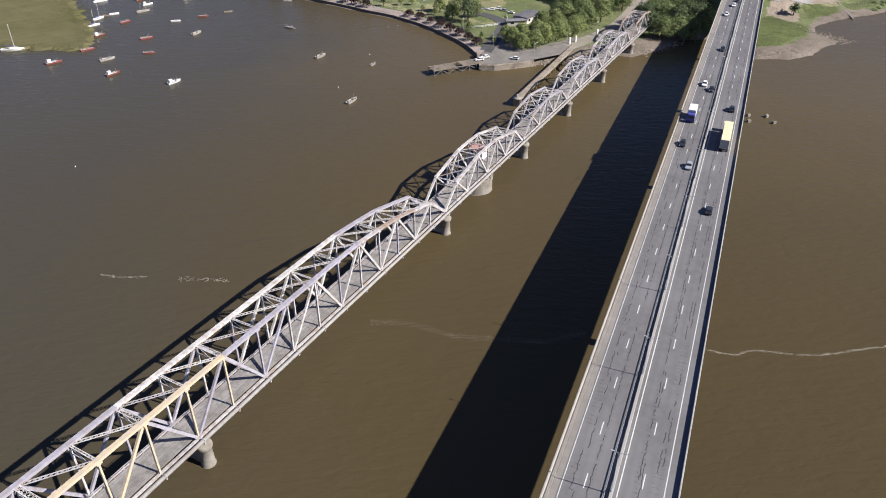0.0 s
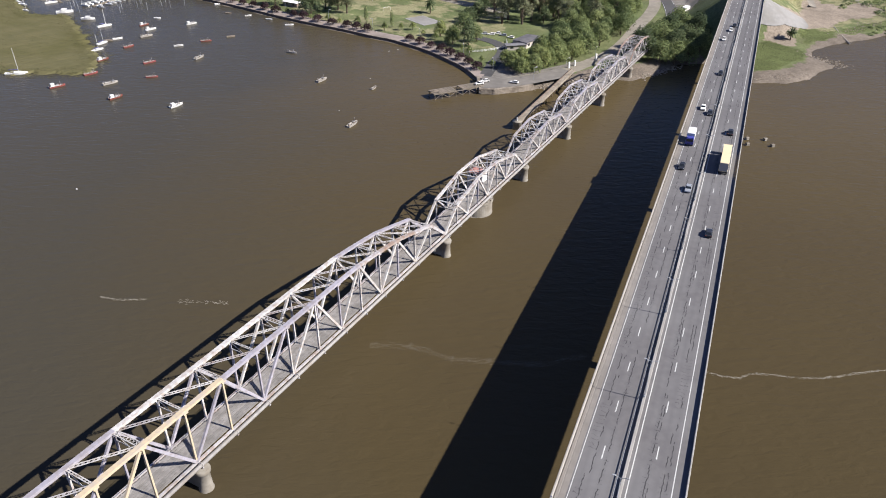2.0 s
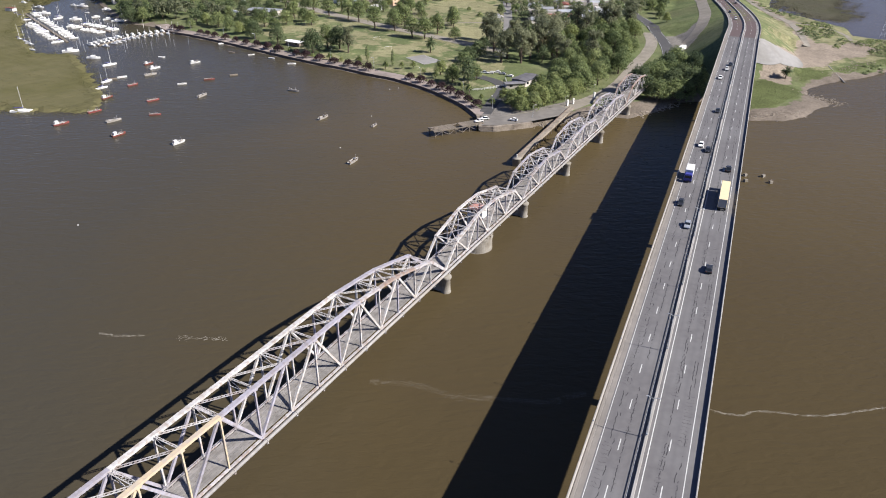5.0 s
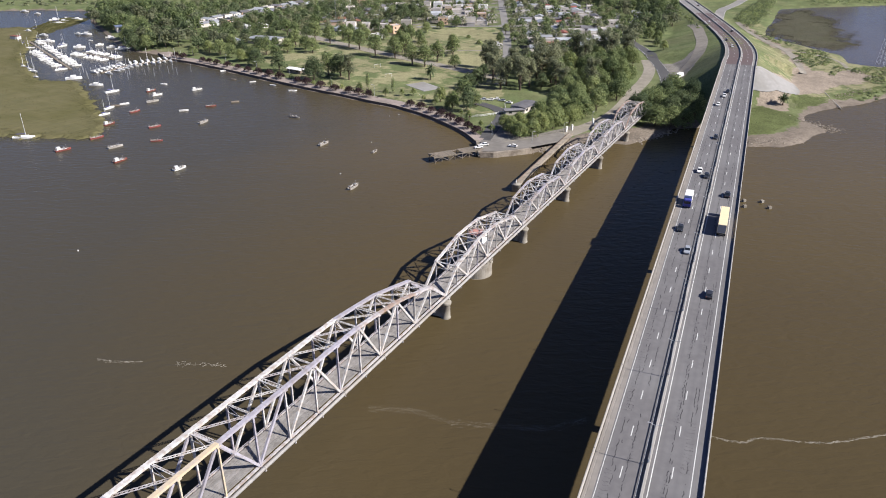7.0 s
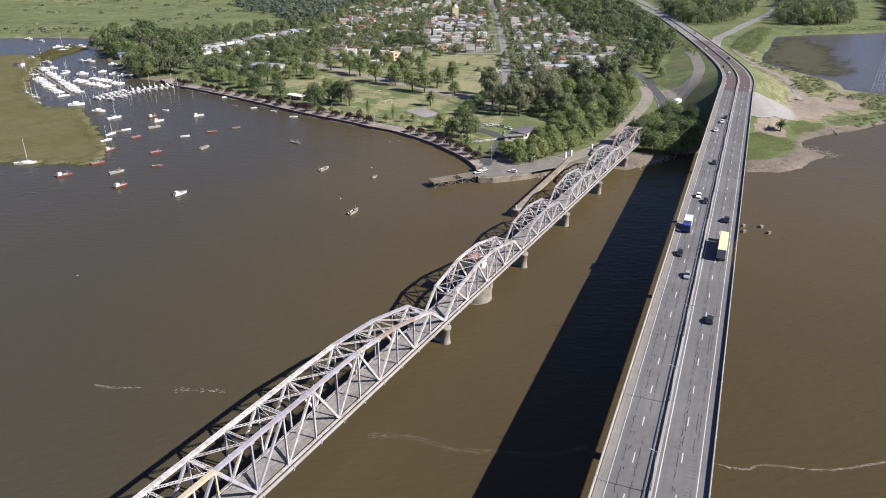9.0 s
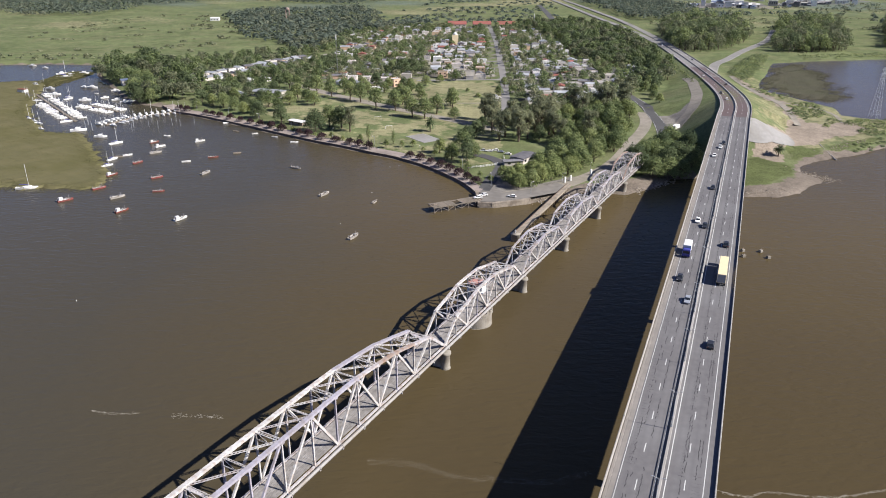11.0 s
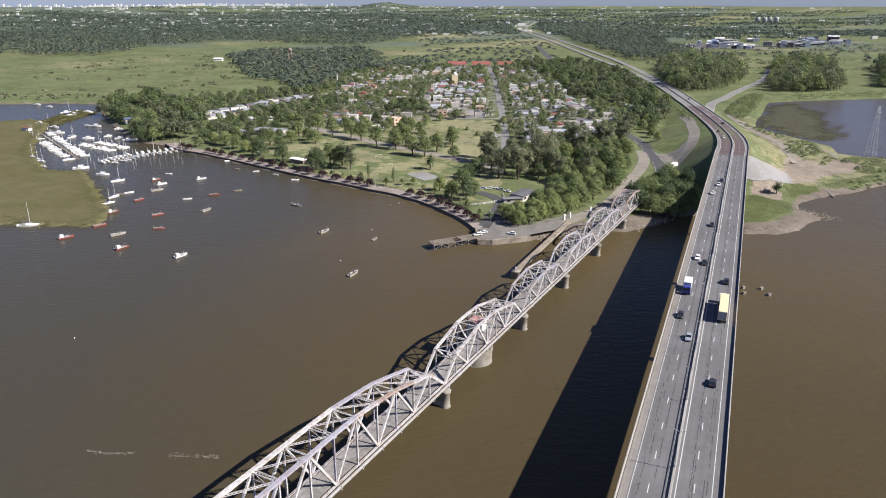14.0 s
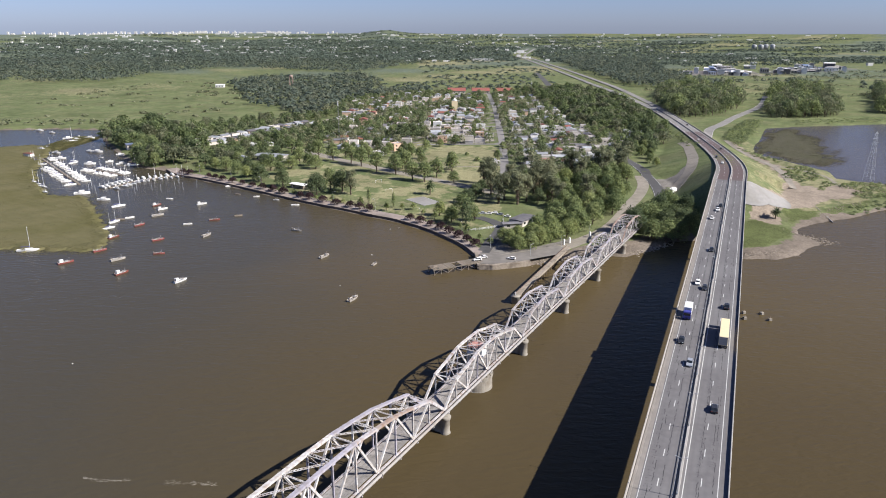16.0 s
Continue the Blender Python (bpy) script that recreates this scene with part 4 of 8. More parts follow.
mn = [-53.3] + [-61.1 - 7.75 * i for i in range(7)] + [-107.6 - 8.6 * i for i in range(1, 15)]
mt = {i: 17.8 for i in range(1, len(mn))}
mt.update({1: 12.3, 2: 14.2, 3: 16.0, 4: 16.9, 5: 17.7})
md = [(1, 0), (1, 2), (3, 2), (3, 4), (5, 4), (5, 6), (7, 6), (7, 8), (8, 9), (10, 9), (10, 11), (12, 11), (12, 13), (14, 13), (14, 15), (16, 15), (16, 17), (18, 17), (18, 19), (20, 19), (20, 21)]
truss_span("truss_span", "long riveted steel truss span with patched silver, lilac and cream paint", [y * K for y in mn], {k: v * K for k, v in mt.items()}, md, chord_paint, None)
sw = [-53.0 + 6.38 * i for i in range(9)]
st = {1: 11.5, 2: 12.7, 3: 14.1, 4: 14.2, 5: 14.1, 6: 12.7, 7: 11.5}
sd_ = [(1, 0), (1, 2), (3, 2), (3, 4), (5, 4), (5, 6), (7, 6), (7, 8)]
truss_span("swing_span", "steel swing span with arched top chords on a round pier", [y * K for y in sw], {k: v * K for k, v in st.items()}, sd_, lambda i, s: "white_steel" if i % 2 else "steel", None, 0.85)
for n0 in (-1.0, 38.7, 78.4, 118.1):
    nn = [n0 + 6.55 * i for i in range(7)]
    tt = {1: 11.3, 2: 12.2, 3: 12.9, 4: 12.2, 5: 11.3}
    dd = [(1, 0), (1, 2), (3, 2), (3, 4), (5, 4), (5, 6)]
    truss_span("truss_span", "short steel truss span with weathered pale paint", [y * K for y in nn], {k: v * K for k, v in tt.items()}, dd, (lambda i, s: "rust") if n0 > 100 else (lambda i, s: "steel" if i % 2 else "lilac"), None, 0.75)


def build_pipe():
    root = tagged(new("water_pipe"), "grey water main strapped along the old bridge", "pipe")
    root.matrix_basis = TR
    b = bmesh.new()
    tube(b, (XR + 1.25, mn[-1] * K, BOT - 0.1), (XR + 1.25, 160 * K, BOT - 0.1), 0.43, 0.43, 14)
    part("pipe", b, M["pipe"], root, "", True)
    first = None
    ys = [y * K for y in mn] + [y * K for y in sw[1:]] + [(6.0 + 6.55 * i) * K for i in range(23)]
    for y in ys:
        if first is None:
            b = bmesh.new()
            tube(b, (0, -0.12, 0), (0, 0.12, 0), 0.54, 0.54, 14)
            first = part("collar", b, M["pipe"], root)
            first.matrix_basis = pose(XR + 1.25, y, BOT - 0.1)
        else:
            shared("collar", first, root, pose(XR + 1.25, y, BOT - 0.1))
    return root


build_pipe()


def build_pier(y):
    root = tagged(new("bridge_pier"), "stained twin-column concrete pier standing in the river", "pier", "piers of the old bridge")
    root.matrix_basis = TR @ pose(0, y, 0)
    for x in (-1.35 * K, -9.6 * K):
        b = bmesh.new()
        lathe(b, [(1.55, -3), (1.5, 0.2), (1.32, 0.5), (1.25, 4.3), (1.5, 4.6), (1.6, 4.9), (1.6, 5.45), (1.45, 5.6)], 20, x, 0)
        part("column", b, M["old_concrete"], root, "", True)
    b = bmesh.new()
    box(b, -9.6 * K, -1.35 * K, -0.7, 0.7, -3, 5.3)
    part("web_wall", b, M["old_concrete"], root)
    return root


for y in (-230, -142, -54.3, -1.6, 38.3, 78.0, 117.7):
    build_pier(y * K)
root = tagged(new("swing_pier"), "large round masonry pier under the swing span", "pier")
root.matrix_basis = TR @ pose(-5.4 * K, -27.6 * K, 0)
b = bmesh.new()
rings = [(5.3, -3), (5.2, 0.0)]
for k in range(6):  # courses with recessed joints
    rings += [(5.02, 0.05 + 0.68 * k), (5.06, 0.1 + 0.68 * k), (5.05, 0.66 + 0.68 * k)]
lathe(b, rings + [(5.3, 4.2), (5.3, 5.0), (4.7, 5.1), (4.5, 5.6)], 40)
part("drum", b, M["old_concrete"], root)
first = None
for k in range(20):  # parapet stones round the rim
    m = pose(5.0 * math.cos(k * 0.3142), 5.0 * math.sin(k * 0.3142), 5.0, 0, 0, math.degrees(k * 0.3142))
    if first is None:
        b = bmesh.new()
        box(b, -0.25, 0.25, -0.6, 0.6, 0.0, 0.55)
        bmesh.ops.bevel(b, geom=b.edges[:], offset=0.05, segments=1, affect="EDGES")
        first = part("rim_stone", b, M["old_concrete"], root)
        first.matrix_basis = m
    else:
        shared("rim_stone", first, root, m)


def build_control_house():
    root = tagged(new("control_house"), "small white control house with a red roof inside the swing span", "hut")
    root.matrix_basis = TR @ pose(-6.2 * K, -25.5 * K, 9.9 * K)
    b = bmesh.new()
    box(b, -2.4, 2.4, -2.0, 2.0, 0, 2.4)
    box(b, -2.9, 2.9, -2.5, 2.5, -0.3, 0)
    part("wall", b, M["white_paint"], root)
    b = bmesh.new()
    v = [b.verts.new(p) for p in ((-3, -2.6, 2.4), (3, -2.6, 2.4), (3, 2.6, 2.4), (-3, 2.6, 2.4), (-1.2, 0, 3.5), (1.2, 0, 3.5))]
    for f in ((0, 1, 5, 4), (1, 2, 5), (2, 3, 4, 5), (3, 0, 4), (3, 2, 1, 0)):
        b.faces.new([v[i] for i in f])
    part("roof", b, M["faded_red"], root, "faded red hipped roof")
    for y in (-2.005, 2.005):
        for x in (-1.4, 0, 1.4):
            b = bmesh.new()
            box(b, x - 0.4, x + 0.4, y - 0.02, y + 0.02, 0.9, 1.9)
            part("window", b, M["glass"], root)
    return root


build_control_house()

# ---- plants ----
def soup_mesh(name, tris, mats, index):
    """A mesh of loose faces: tris is an (n, k, 3) array."""
    n, k = tris.shape[:2]
    me = bpy.data.meshes.new(name)
    me.from_pydata(tris.reshape(-1, 3).tolist(), [], np.arange(n * k).reshape(n, k).tolist())
    for m in mats:
        me.materials.append(m)
    if index is not None:
        me.polygons.foreach_set("material_index", index)
    return me


def leaf_faces(r, centres, normals, size):
    """Small bent leaf clumps (four corners each) facing roughly along normals."""
    n = len(centres)
    nv = normals + r.normal(0, 0.38, (n, 3)) + (0, 0, 0.3)
    nv /= np.linalg.norm(nv, axis=1, keepdims=True)
    a = np.cross(nv, r.normal(0, 1, (n, 3)))
    a /= np.linalg.norm(a, axis=1, keepdims=True)
    b = np.cross(nv, a)
    s = size * r.uniform(0.6, 1.35, (n, 1))
    k = r.uniform(0.55, 1.0, (n, 4, 1))
    c = centres[:, None, :]
    q = np.stack([a * s, b * s * 0.9, -a * s, -b * s * 0.9], 1) * k + c
    q[:, 0] += nv * s * 0.25
    return q


def crown_faces(r, lobes, count, size):
    """Leaf clumps on the outsides of overlapping lobes (x, y, z, rx, rz)."""
    lobes = np.array(lobes, float)
    w = lobes[:, 3] ** 2
    pick = r.choice(len(lobes), count, p=w / w.sum())
    d = r.normal(0, 1, (count, 3))
    d[:, 2] = np.where(d[:, 2] < -0.5, -d[:, 2] * 0.6, d[:, 2])
    d /= np.linalg.norm(d, axis=1, keepdims=True)
    rad = lobes[pick][:, [3, 3, 4]] * r.uniform(0.72, 1.08, (count, 1))
    return leaf_faces(r, lobes[pick, :3] + d * rad, d, size)


def tree_kind(name, label, kind, h, rad, leaf, seed, count=2600, size=0.275, lift=0.12):
    """One tree at the origin: trunk with limbs, and a crown."""
    r = np.random.default_rng(seed)
    root = tagged(new(name), label, "tree", "trees")
    b = bmesh.new()
    lobes = []
    if kind == "column":
        tube(b, (0, 0, -0.5), (0, 0, h * 0.9), 0.16, 0.05, 6)
        lobes = [(r.uniform(-.15, .15), r.uniform(-.15, .15), h * f, rad * math.sin(math.pi * min(0.97, f * 0.92 + 0.06)) ** 0.6, h * 0.1) for f in np.linspace(0.14, 0.95, 9)]
    else:
        top = h * (0.62 if kind == "tall" else 0.5)
        lean = r.uniform(-0.4, 0.4, 2)
        tube(b, (0, 0, -0.5), (lean[0], lean[1], top), 0.035 * h, 0.017 * h, 7)
        n = 24 if kind == "tall" else 22
        for i in range(n):
            ang = 2.4 * i + r.uniform(-.3, .3)
            if kind == "tall":
                zz = h * r.uniform(0.24, 0.9)
                rr = rad * r.uniform(0.25, 0.62)
                lr = rad * r.uniform(0.28, 0.45)
            else:
                zz = h * (lift + (0.92 - lift) * (0.12 + 0.72 * (i / n)) + r.uniform(-.05, .05))
                rr = rad * (0.66 - 0.5 * (i / n) ** 1.5) * r.uniform(0.8, 1.15)
                lr = rad * r.uniform(0.28, 0.46)
            x, y = rr * math.cos(ang), rr * math.sin(ang)
            lobes.append((x, y, zz, lr, lr * (0.95 if kind == "tall" else 0.82)))
            z0 = min(top * 0.95, zz * r.uniform(0.45, 0.7))
            tube(b, (lean[0] * z0 / top, lean[1] * z0 / top, z0), (x * 0.8, y * 0.8, zz), 0.012 * h, 0.004 * h, 5, False)
        lobes.append((0, 0, h * 0.78, rad * 0.5, rad * 0.42))
    part("trunk", b, M["bark"], root)
    me = soup_mesh("crown", crown_faces(r, lobes, count, size), [leaf], None)
    ob = new("crown", me)
    ob.parent = root
    return root


def palm_kind(name, label, h, rad, seed):
    r = np.random.default_rng(seed)
    root = tagged(new(name), label, "palm tree")
    b = bmesh.new()
    tube(b, (0, 0, -0.4), (0.1, 0, h * 0.5), 0.42, 0.34, 10)
    tube(b, (0.1, 0, h * 0.5), (0.15, 0, h), 0.34, 0.4, 10)
    part("trunk", b, M["bark"], root)
    quads = []
    for i in range(70):
        a, e = 2.399 * i, r.uniform(-0.35, 1.25)
        p = Vector((0.15, 0, h))
        d = Vector((math.cos(a) * math.cos(e), math.sin(a) * math.cos(e), math.sin(e)))
        side = Vector((-math.sin(a), math.cos(a), 0))
        for k in range(6):
            q = p + d * rad / 6
            w0, w1 = 0.42 * math.sin(math.pi * (k + 0.6) / 7), 0.42 * math.sin(math.pi * (k + 1.6) / 7.6)
            dr = Vector((0, 0, -0.25))
            quads.append([p, q, q + side * w1 + dr * w1, p + side * w0 + dr * w0])
            quads.append([p, q, q - side * w1 + dr * w1, p - side * w0 + dr * w0])
            p = q
            d = (d + Vector((0, 0, -0.26))).normalized()
    ob = new("frond_crown", soup_mesh("frond_crown", np.array([[list(v) for v in q] for q in quads]), [M["leaf_dark"]], None))
    ob.parent = root
    return root


def scatter(poly, spacing, seed, limit=10 ** 6, ok=None):
    """Points inside an outline, no two nearer than about spacing."""
    r = random.Random(seed)
    xs, ys = [p[0] for p in poly], [p[1] for p in poly]
    pts, cells = [], {}
    area = (max(xs) - min(xs)) * (max(ys) - min(ys))
    for _ in range(int(area / spacing ** 2 * 4)):
        x, y = r.uniform(min(xs), max(xs)), r.uniform(min(ys), max(ys))
        key = (int(x // spacing), int(y // spacing))
        if any((x - a) ** 2 + (y - c) ** 2 < spacing ** 2 for i in (-1, 0, 1) for j in (-1, 0, 1) for a, c in cells.get((key[0] + i, key[1] + j), ())):
            continue
        cells.setdefault(key, []).append((x, y))
        pts.append((x, y))
    pts = np.array(pts)
    keep = signed(poly, pts[:, 0], pts[:, 1]) > 0
    out = [tuple(map(float, p)) for p in pts[keep]]
    if ok:
        out = [p for p in out if ok(*p)]
    return out[:limit]


class Stand:
    """Plants copies of a few kinds of tree; the first planting moves the original."""

    def __init__(self, kinds):
        self.kinds, self.used = kinds, set()

    def plant(self, k, x, y, s, z=None):
        ob = self.kinds[k]
        m = pose(x, y, ground_z(x, y) if z is None else z, 0, 0, rng.uniform(0, 360))
        if k in self.used:
            ob = copy_thing(ob, m)
        else:
            self.used.add(k)
            ob.matrix_basis = m
        ob.scale = (s * rng.uniform(0.92, 1.08), s * rng.uniform(0.92, 1.08), s * rng.uniform(0.9, 1.1))
        return ob


ROUND = "leafy green broadleaf tree with a rounded crown"
kinds = dict(
    round_a=tree_kind("tree", ROUND, "round", 9.5, 5.0, M["leaf"], 1),
    round_b=tree_kind("tree", ROUND, "round", 9.0, 4.6, M["leaf"], 2),
    round_c=tree_kind("tree", "bright green broadleaf tree with an uneven crown", "round", 8.5, 4.4, M["leaf_bright"], 3),
    round_d=tree_kind("tree", "dark green broadleaf tree with a dense crown", "round", 9.5, 4.8, M["leaf_dark"], 4),
    tall_a=tree_kind("tree", "tall olive eucalyptus with a loose crown", "tall", 19, 5.4, M["leaf_olive"], 5, 2600, 0.36),
    tall_b=tree_kind("tree", "tall olive eucalyptus with a loose crown", "tall", 17, 5.0, M["leaf_olive"], 6, 2500, 0.36),
    street=tree_kind("tree", "slender street tree with a bare lower trunk", "round", 10.0, 3.9, M["leaf"], 7, 1900, 0.28, 0.24),
    poplar=tree_kind("poplar", "narrow upright poplar on the park lawn", "column", 11, 1.5, M["leaf"], 8, 500, 0.32),
    cypress=tree_kind("tree", "dark conifer with a narrow cone crown", "column", 11, 3.0, M["leaf_dark"], 9, 800, 0.4),
    plum=tree_kind("plum_tree", "small purple-leaved plum tree on the promenade", "round", 3.2, 2.7, M["leaf_purple"], 10, 620, 0.27, 0.22),
    young=tree_kind("tree", "young pale green tree beside the promenade", "round", 4.6, 1.9, M["leaf_bright"], 11, 300, 0.32, 0.3),
    bush=tree_kind("bush", "low dense green bush on sandy ground", "round", 2.6, 2.4, M["leaf"], 12, 150, 0.5, 0.05),
)
stand = Stand(kinds)

W_EUC = [(28, 448), (34, 470), (26, 480), (27, 513), (41, 523), (72, 503), (84, 476), (80, 440), (62, 446), (42, 450)]
W_MIX = [(50, 388), (60, 384), (78, 384), (88, 394), (96, 406), (110, 438), (125, 476), (137, 515), (144, 567), (126, 567), (91, 523), (71, 494), (73, 429), (64, 410)]
W_BIG = [(105, 382), (111, 370), (124, 369), (138, 383), (150, 404), (152, 422), (131, 427), (116, 405)]
W_TOWNRIGHT = [(163, 625), (172, 640), (224, 700), (245, 790), (262, 930), (272, 1090), (262, 1240), (236, 1340), (130, 1300), (150, 1180), (165, 1048), (155, 900), (168, 800), (200, 790), (205, 720), (178, 690)]
W_LEFTBANK = [(-343, 722), (-311, 680), (-297, 683), (-253, 592), (-227, 590), (-213, 605), (-222, 673), (-266, 754), (-320, 835), (-366, 835), (-374, 788)]
for x, y in scatter(W_EUC, 8.5, 21):
    stand.plant(rng.choice(["tall_a", "tall_b", "tall_b", "round_d"]), x, y, rng.uniform(0.9, 1.3))
for x, y in scatter(W_MIX, 8.5, 22):
    stand.plant(rng.choice(["round_a", "round_b", "round_a", "tall_b", "round_c"]) if y > 440 else rng.choice(["round_a", "round_b", "round_c", "round_b"]), x, y, rng.uniform(1.15, 1.5) if y < 430 else rng.uniform(1.1, 1.6))
for x, y in scatter(W_BIG, 7.3, 23):
    stand.plant(rng.choice(["round_a", "round_b", "round_d"]), x, y, rng.uniform(1.45, 1.85))
for x, y in ((-122, 600), (-110, 624), (-95, 610), (-86, 624), (-68, 587), (-53, 562), (-37, 551), (-30, 562), (-23, 529), (-14, 523), (-5, 540), (7, 560), (-78, 598), (-130, 640), (-140, 655)):
    stand.plant("street", x, y, rng.uniform(1.5, 1.9))
for x, y, s, k in ((-137, 527, 1.45, "round_d"), (-117, 509, 1.45, "round_d"), (-88, 483, 1.8, "round_d"), (-71, 492, 1.75, "round_d"), (-80, 496, 1.7, "round_a"), (-64, 482, 1.0, "tall_b"), (-139, 567, 1.6, "round_a"), (-175, 567, 1.4, "round_a"), (-163, 555, 1.2, "round_b"), (5, 410, 1.2, "round_c"), (14, 403, 1.3, "cypress"), (19, 412, 0.9, "round_a"), (12, 429, 1.4, "round_a"), (-2, 425, 1.1, "round_c"), (-145, 545, 1.3, "round_b"), (-128, 552, 1.2, "round_a"), (8, 520, 1.0, "round_a"), (-152, 542, 1.1, "round_c"), (-104, 575, 1.4, "round_a"), (-112, 588, 1.3, "round_b"), (-124, 575, 1.3, "round_a"), (16, 455, 1.2, "round_d"), (22, 462, 1.3, "round_d")):
    stand.plant(k, x, y, s)
for x, y, s in ((35, 359, 0.95), (39, 352, 1.0), (46, 356, 1.0), (40, 363, 1.15), (51, 361, 1.05), (54, 364, 1.0), (48, 368, 1.2), (58, 368, 1.15), (62, 373, 1.0), (68, 376, 1.15), (72, 382, 1.0), (32, 368, 0.9), (60, 377, 1.25), (52, 378, 1.25), (72, 386, 1.3), (66, 392, 1.3)):
    stand.plant(rng.choice(["round_c", "round_b", "round_a", "round_c"]), x, y, s * 1.13)
for x, y, s in ((176, 600, 1.0), (182, 622, 1.1), (190, 646, 1.15), (198, 668, 1.1), (180, 640, 1.2), (188, 664, 1.2), (196, 690, 1.1), (174, 574, 0.9), (178, 660, 1.3), (206, 702, 1.0), (-160, 575, 1.1), (-172, 590, 1.2), (-186, 575, 1.1), (-150, 590, 1.2), (-138, 596, 1.0), (-126, 604, 1.1), (-148, 632, 1.2), (-120, 640, 1.2), (-196, 566, 1.0), (-182, 600, 1.2)):
    stand.plant(rng.choice(["round_a", "round_b", "round_c", "round_d"]), x, y, s)
for x, y, s in ((-274, 640, 1.7), (-268, 622, 1.75), (-260, 606, 1.7), (-252, 592, 1.55), (-262, 640, 1.8), (-254, 622, 1.8), (-246, 606, 1.7), (-270, 658, 1.8), (-242, 592, 1.3), (-282, 668, 1.6), (-312, 690, 1.4), (-318, 704, 1.6)):
    stand.plant(rng.choice(["round_d", "round_a", "round_b"]), x, y, s)
for x, y in ((-49, 458), (-32, 447)):
    stand.plant("poplar", x, y, 0.95)
for x, y in ((-54, 454), (-36, 439), (-19, 440), (2, 410), (-5, 418), (-12, 427), (-86, 470), (-74, 464), (-114, 490), (-121, 496), (14, 385), (20, 372), (25, 362), (10, 395), (-26, 440), (-98, 478), (-104, 486), (-66, 458)):
    stand.plant("young", x, y, rng.uniform(0.8, 1.25))
PROM = smooth_line([(-228, 578, 0), (-210, 556, 0), (-190, 543, 0), (-161, 521, 0), (-136, 501, 0), (-111, 480, 0), (-83, 458, 0), (-63, 444, 0), (-43, 428, 0), (-29, 418, 0), (-11, 399, 0), (2, 380, 0), (11, 364, 0), (17, 347, 0)], 4.0)
dist = 0
for a, b_ in zip(PROM[6:], PROM[7:-2]):
    dist += (b_ - a).length
    if dist > 8.4:
        dist = 0
        t = (b_ - a).normalized()
        if rng.random() < 0.86:
            p = a + Vector((-t.y, t.x, 0)) * 4.6
            stand.plant("plum", p.x, p.y, rng.uniform(1.1, 1.5), 1.56)


def grove(name, label, spots, mat, seed, count=420, size=0.6, slim=1.0):
    """Many trees in one mesh, each a bare trunk and a lobed crown: spots of (x, y, scale)."""
    rr = np.random.default_rng(seed)
    protos = []
    for k in range(4):
        lobes = []
        for i in range(14):
            ang = 2.4 * i + rr.uniform(-.4, .4)
            zz, d = 9.5 * (0.30 + 0.56 * i / 14 + rr.uniform(-.06, .06)), 4.8 * (0.72 - 0.5 * i / 14)
            lobes.append((d * math.cos(ang), d * math.sin(ang), zz, 4.8 * rr.uniform(0.3, 0.48), 4.8 * rr.uniform(0.25, 0.4)))
        protos.append(crown_faces(rr, lobes, count, size))
    quads, idx = [], []
    for x, y, s in spots:
        q = protos[rr.integers(4)] * (s * slim * rr.uniform(0.85, 1.2), s * slim * rr.uniform(0.85, 1.2), s * rr.uniform(0.85, 1.2))
        a = rr.uniform(0, 6.28)
        ca, sa_ = math.cos(a), math.sin(a)
        q = np.stack([q[..., 0] * ca - q[..., 1] * sa_ + x, q[..., 0] * sa_ + q[..., 1] * ca + y, q[..., 2] + ground_z(x, y)], -1)
        quads.append(q)
        idx.append(np.zeros(len(q), int))
        z0, t = ground_z(x, y), 0.28 * s
        tr = np.array([[[x + t * cx, y + t * cy, z0 - 0.3], [x + t * dx, y + t * dy, z0 - 0.3], [x + t * 0.5 * dx, y + t * 0.5 * dy, z0 + 5.5 * s], [x + t * 0.5 * cx, y + t * 0.5 * cy, z0 + 5.5 * s]] for cx, cy, dx, dy in ((1, 0, 0, 1), (0, 1, -1, 0), (-1, 0, 0, -1), (0, -1, 1, 0))])
        quads.append(tr)
        idx.append(np.ones(4, int))
    return tagged(new(name, soup_mesh(name, np.concatenate(quads), [mat, M["bark"]], np.concatenate(idx))), label, "trees", kind="stuff")


GROVE_L = [(-300, 815), (-264, 872), (-166, 942), (-89, 775), (-128, 690), (-160, 640), (-160, 585), (-189, 572), (-213, 605), (-217, 673), (-266, 754)]
for i, (mat, label) in enumerate((("leaf", "dense green riverside trees"), ("leaf_dark", "dark riverside trees with dense crowns"), ("leaf_olive", "olive green trees round the highway bend"))):
    sp = [(x, y, rng.uniform(1.1, 1.75)) for x, y in scatter(W_LEFTBANK, 10.0, 24, ok=lambda x, y: not (-300 < x < -270 and 640 < y < 720))][i::3]
    sp += [(x, y, rng.uniform(0.7, 1.25)) for x, y in scatter(GROVE_L, 10.5, 25, ok=lambda x, y: not -8 < (x + 243) * 0.9 - (y - 697) * 0.436 < 30)][i::3]
    sp += [(x, y, rng.uniform(1.0, 1.7)) for x, y in scatter(W_TOWNRIGHT, 9.0, 26, ok=lambda x, y: ground_z(x, y) < 4.6)][i::3]
    grove("riverside_trees", label, sp, M[mat], 80 + i)
palm = palm_kind("palm_tree", "stout date palm on the sandy bank", 5.0, 4.6, 31)
palm.matrix_basis = pose(201, 416, ground_z(201, 416))
palm.scale = (0.9, 0.9, 0.85)
copy_thing(palm, pose(-9, 481, ground_z(-9, 481))).scale = (1, 1, 1.3)


def clear_of_road(x, y):
    return all((x - p.x) ** 2 + (y - p.y) ** 2 > 45 ** 2 for p in ROAD[::3])


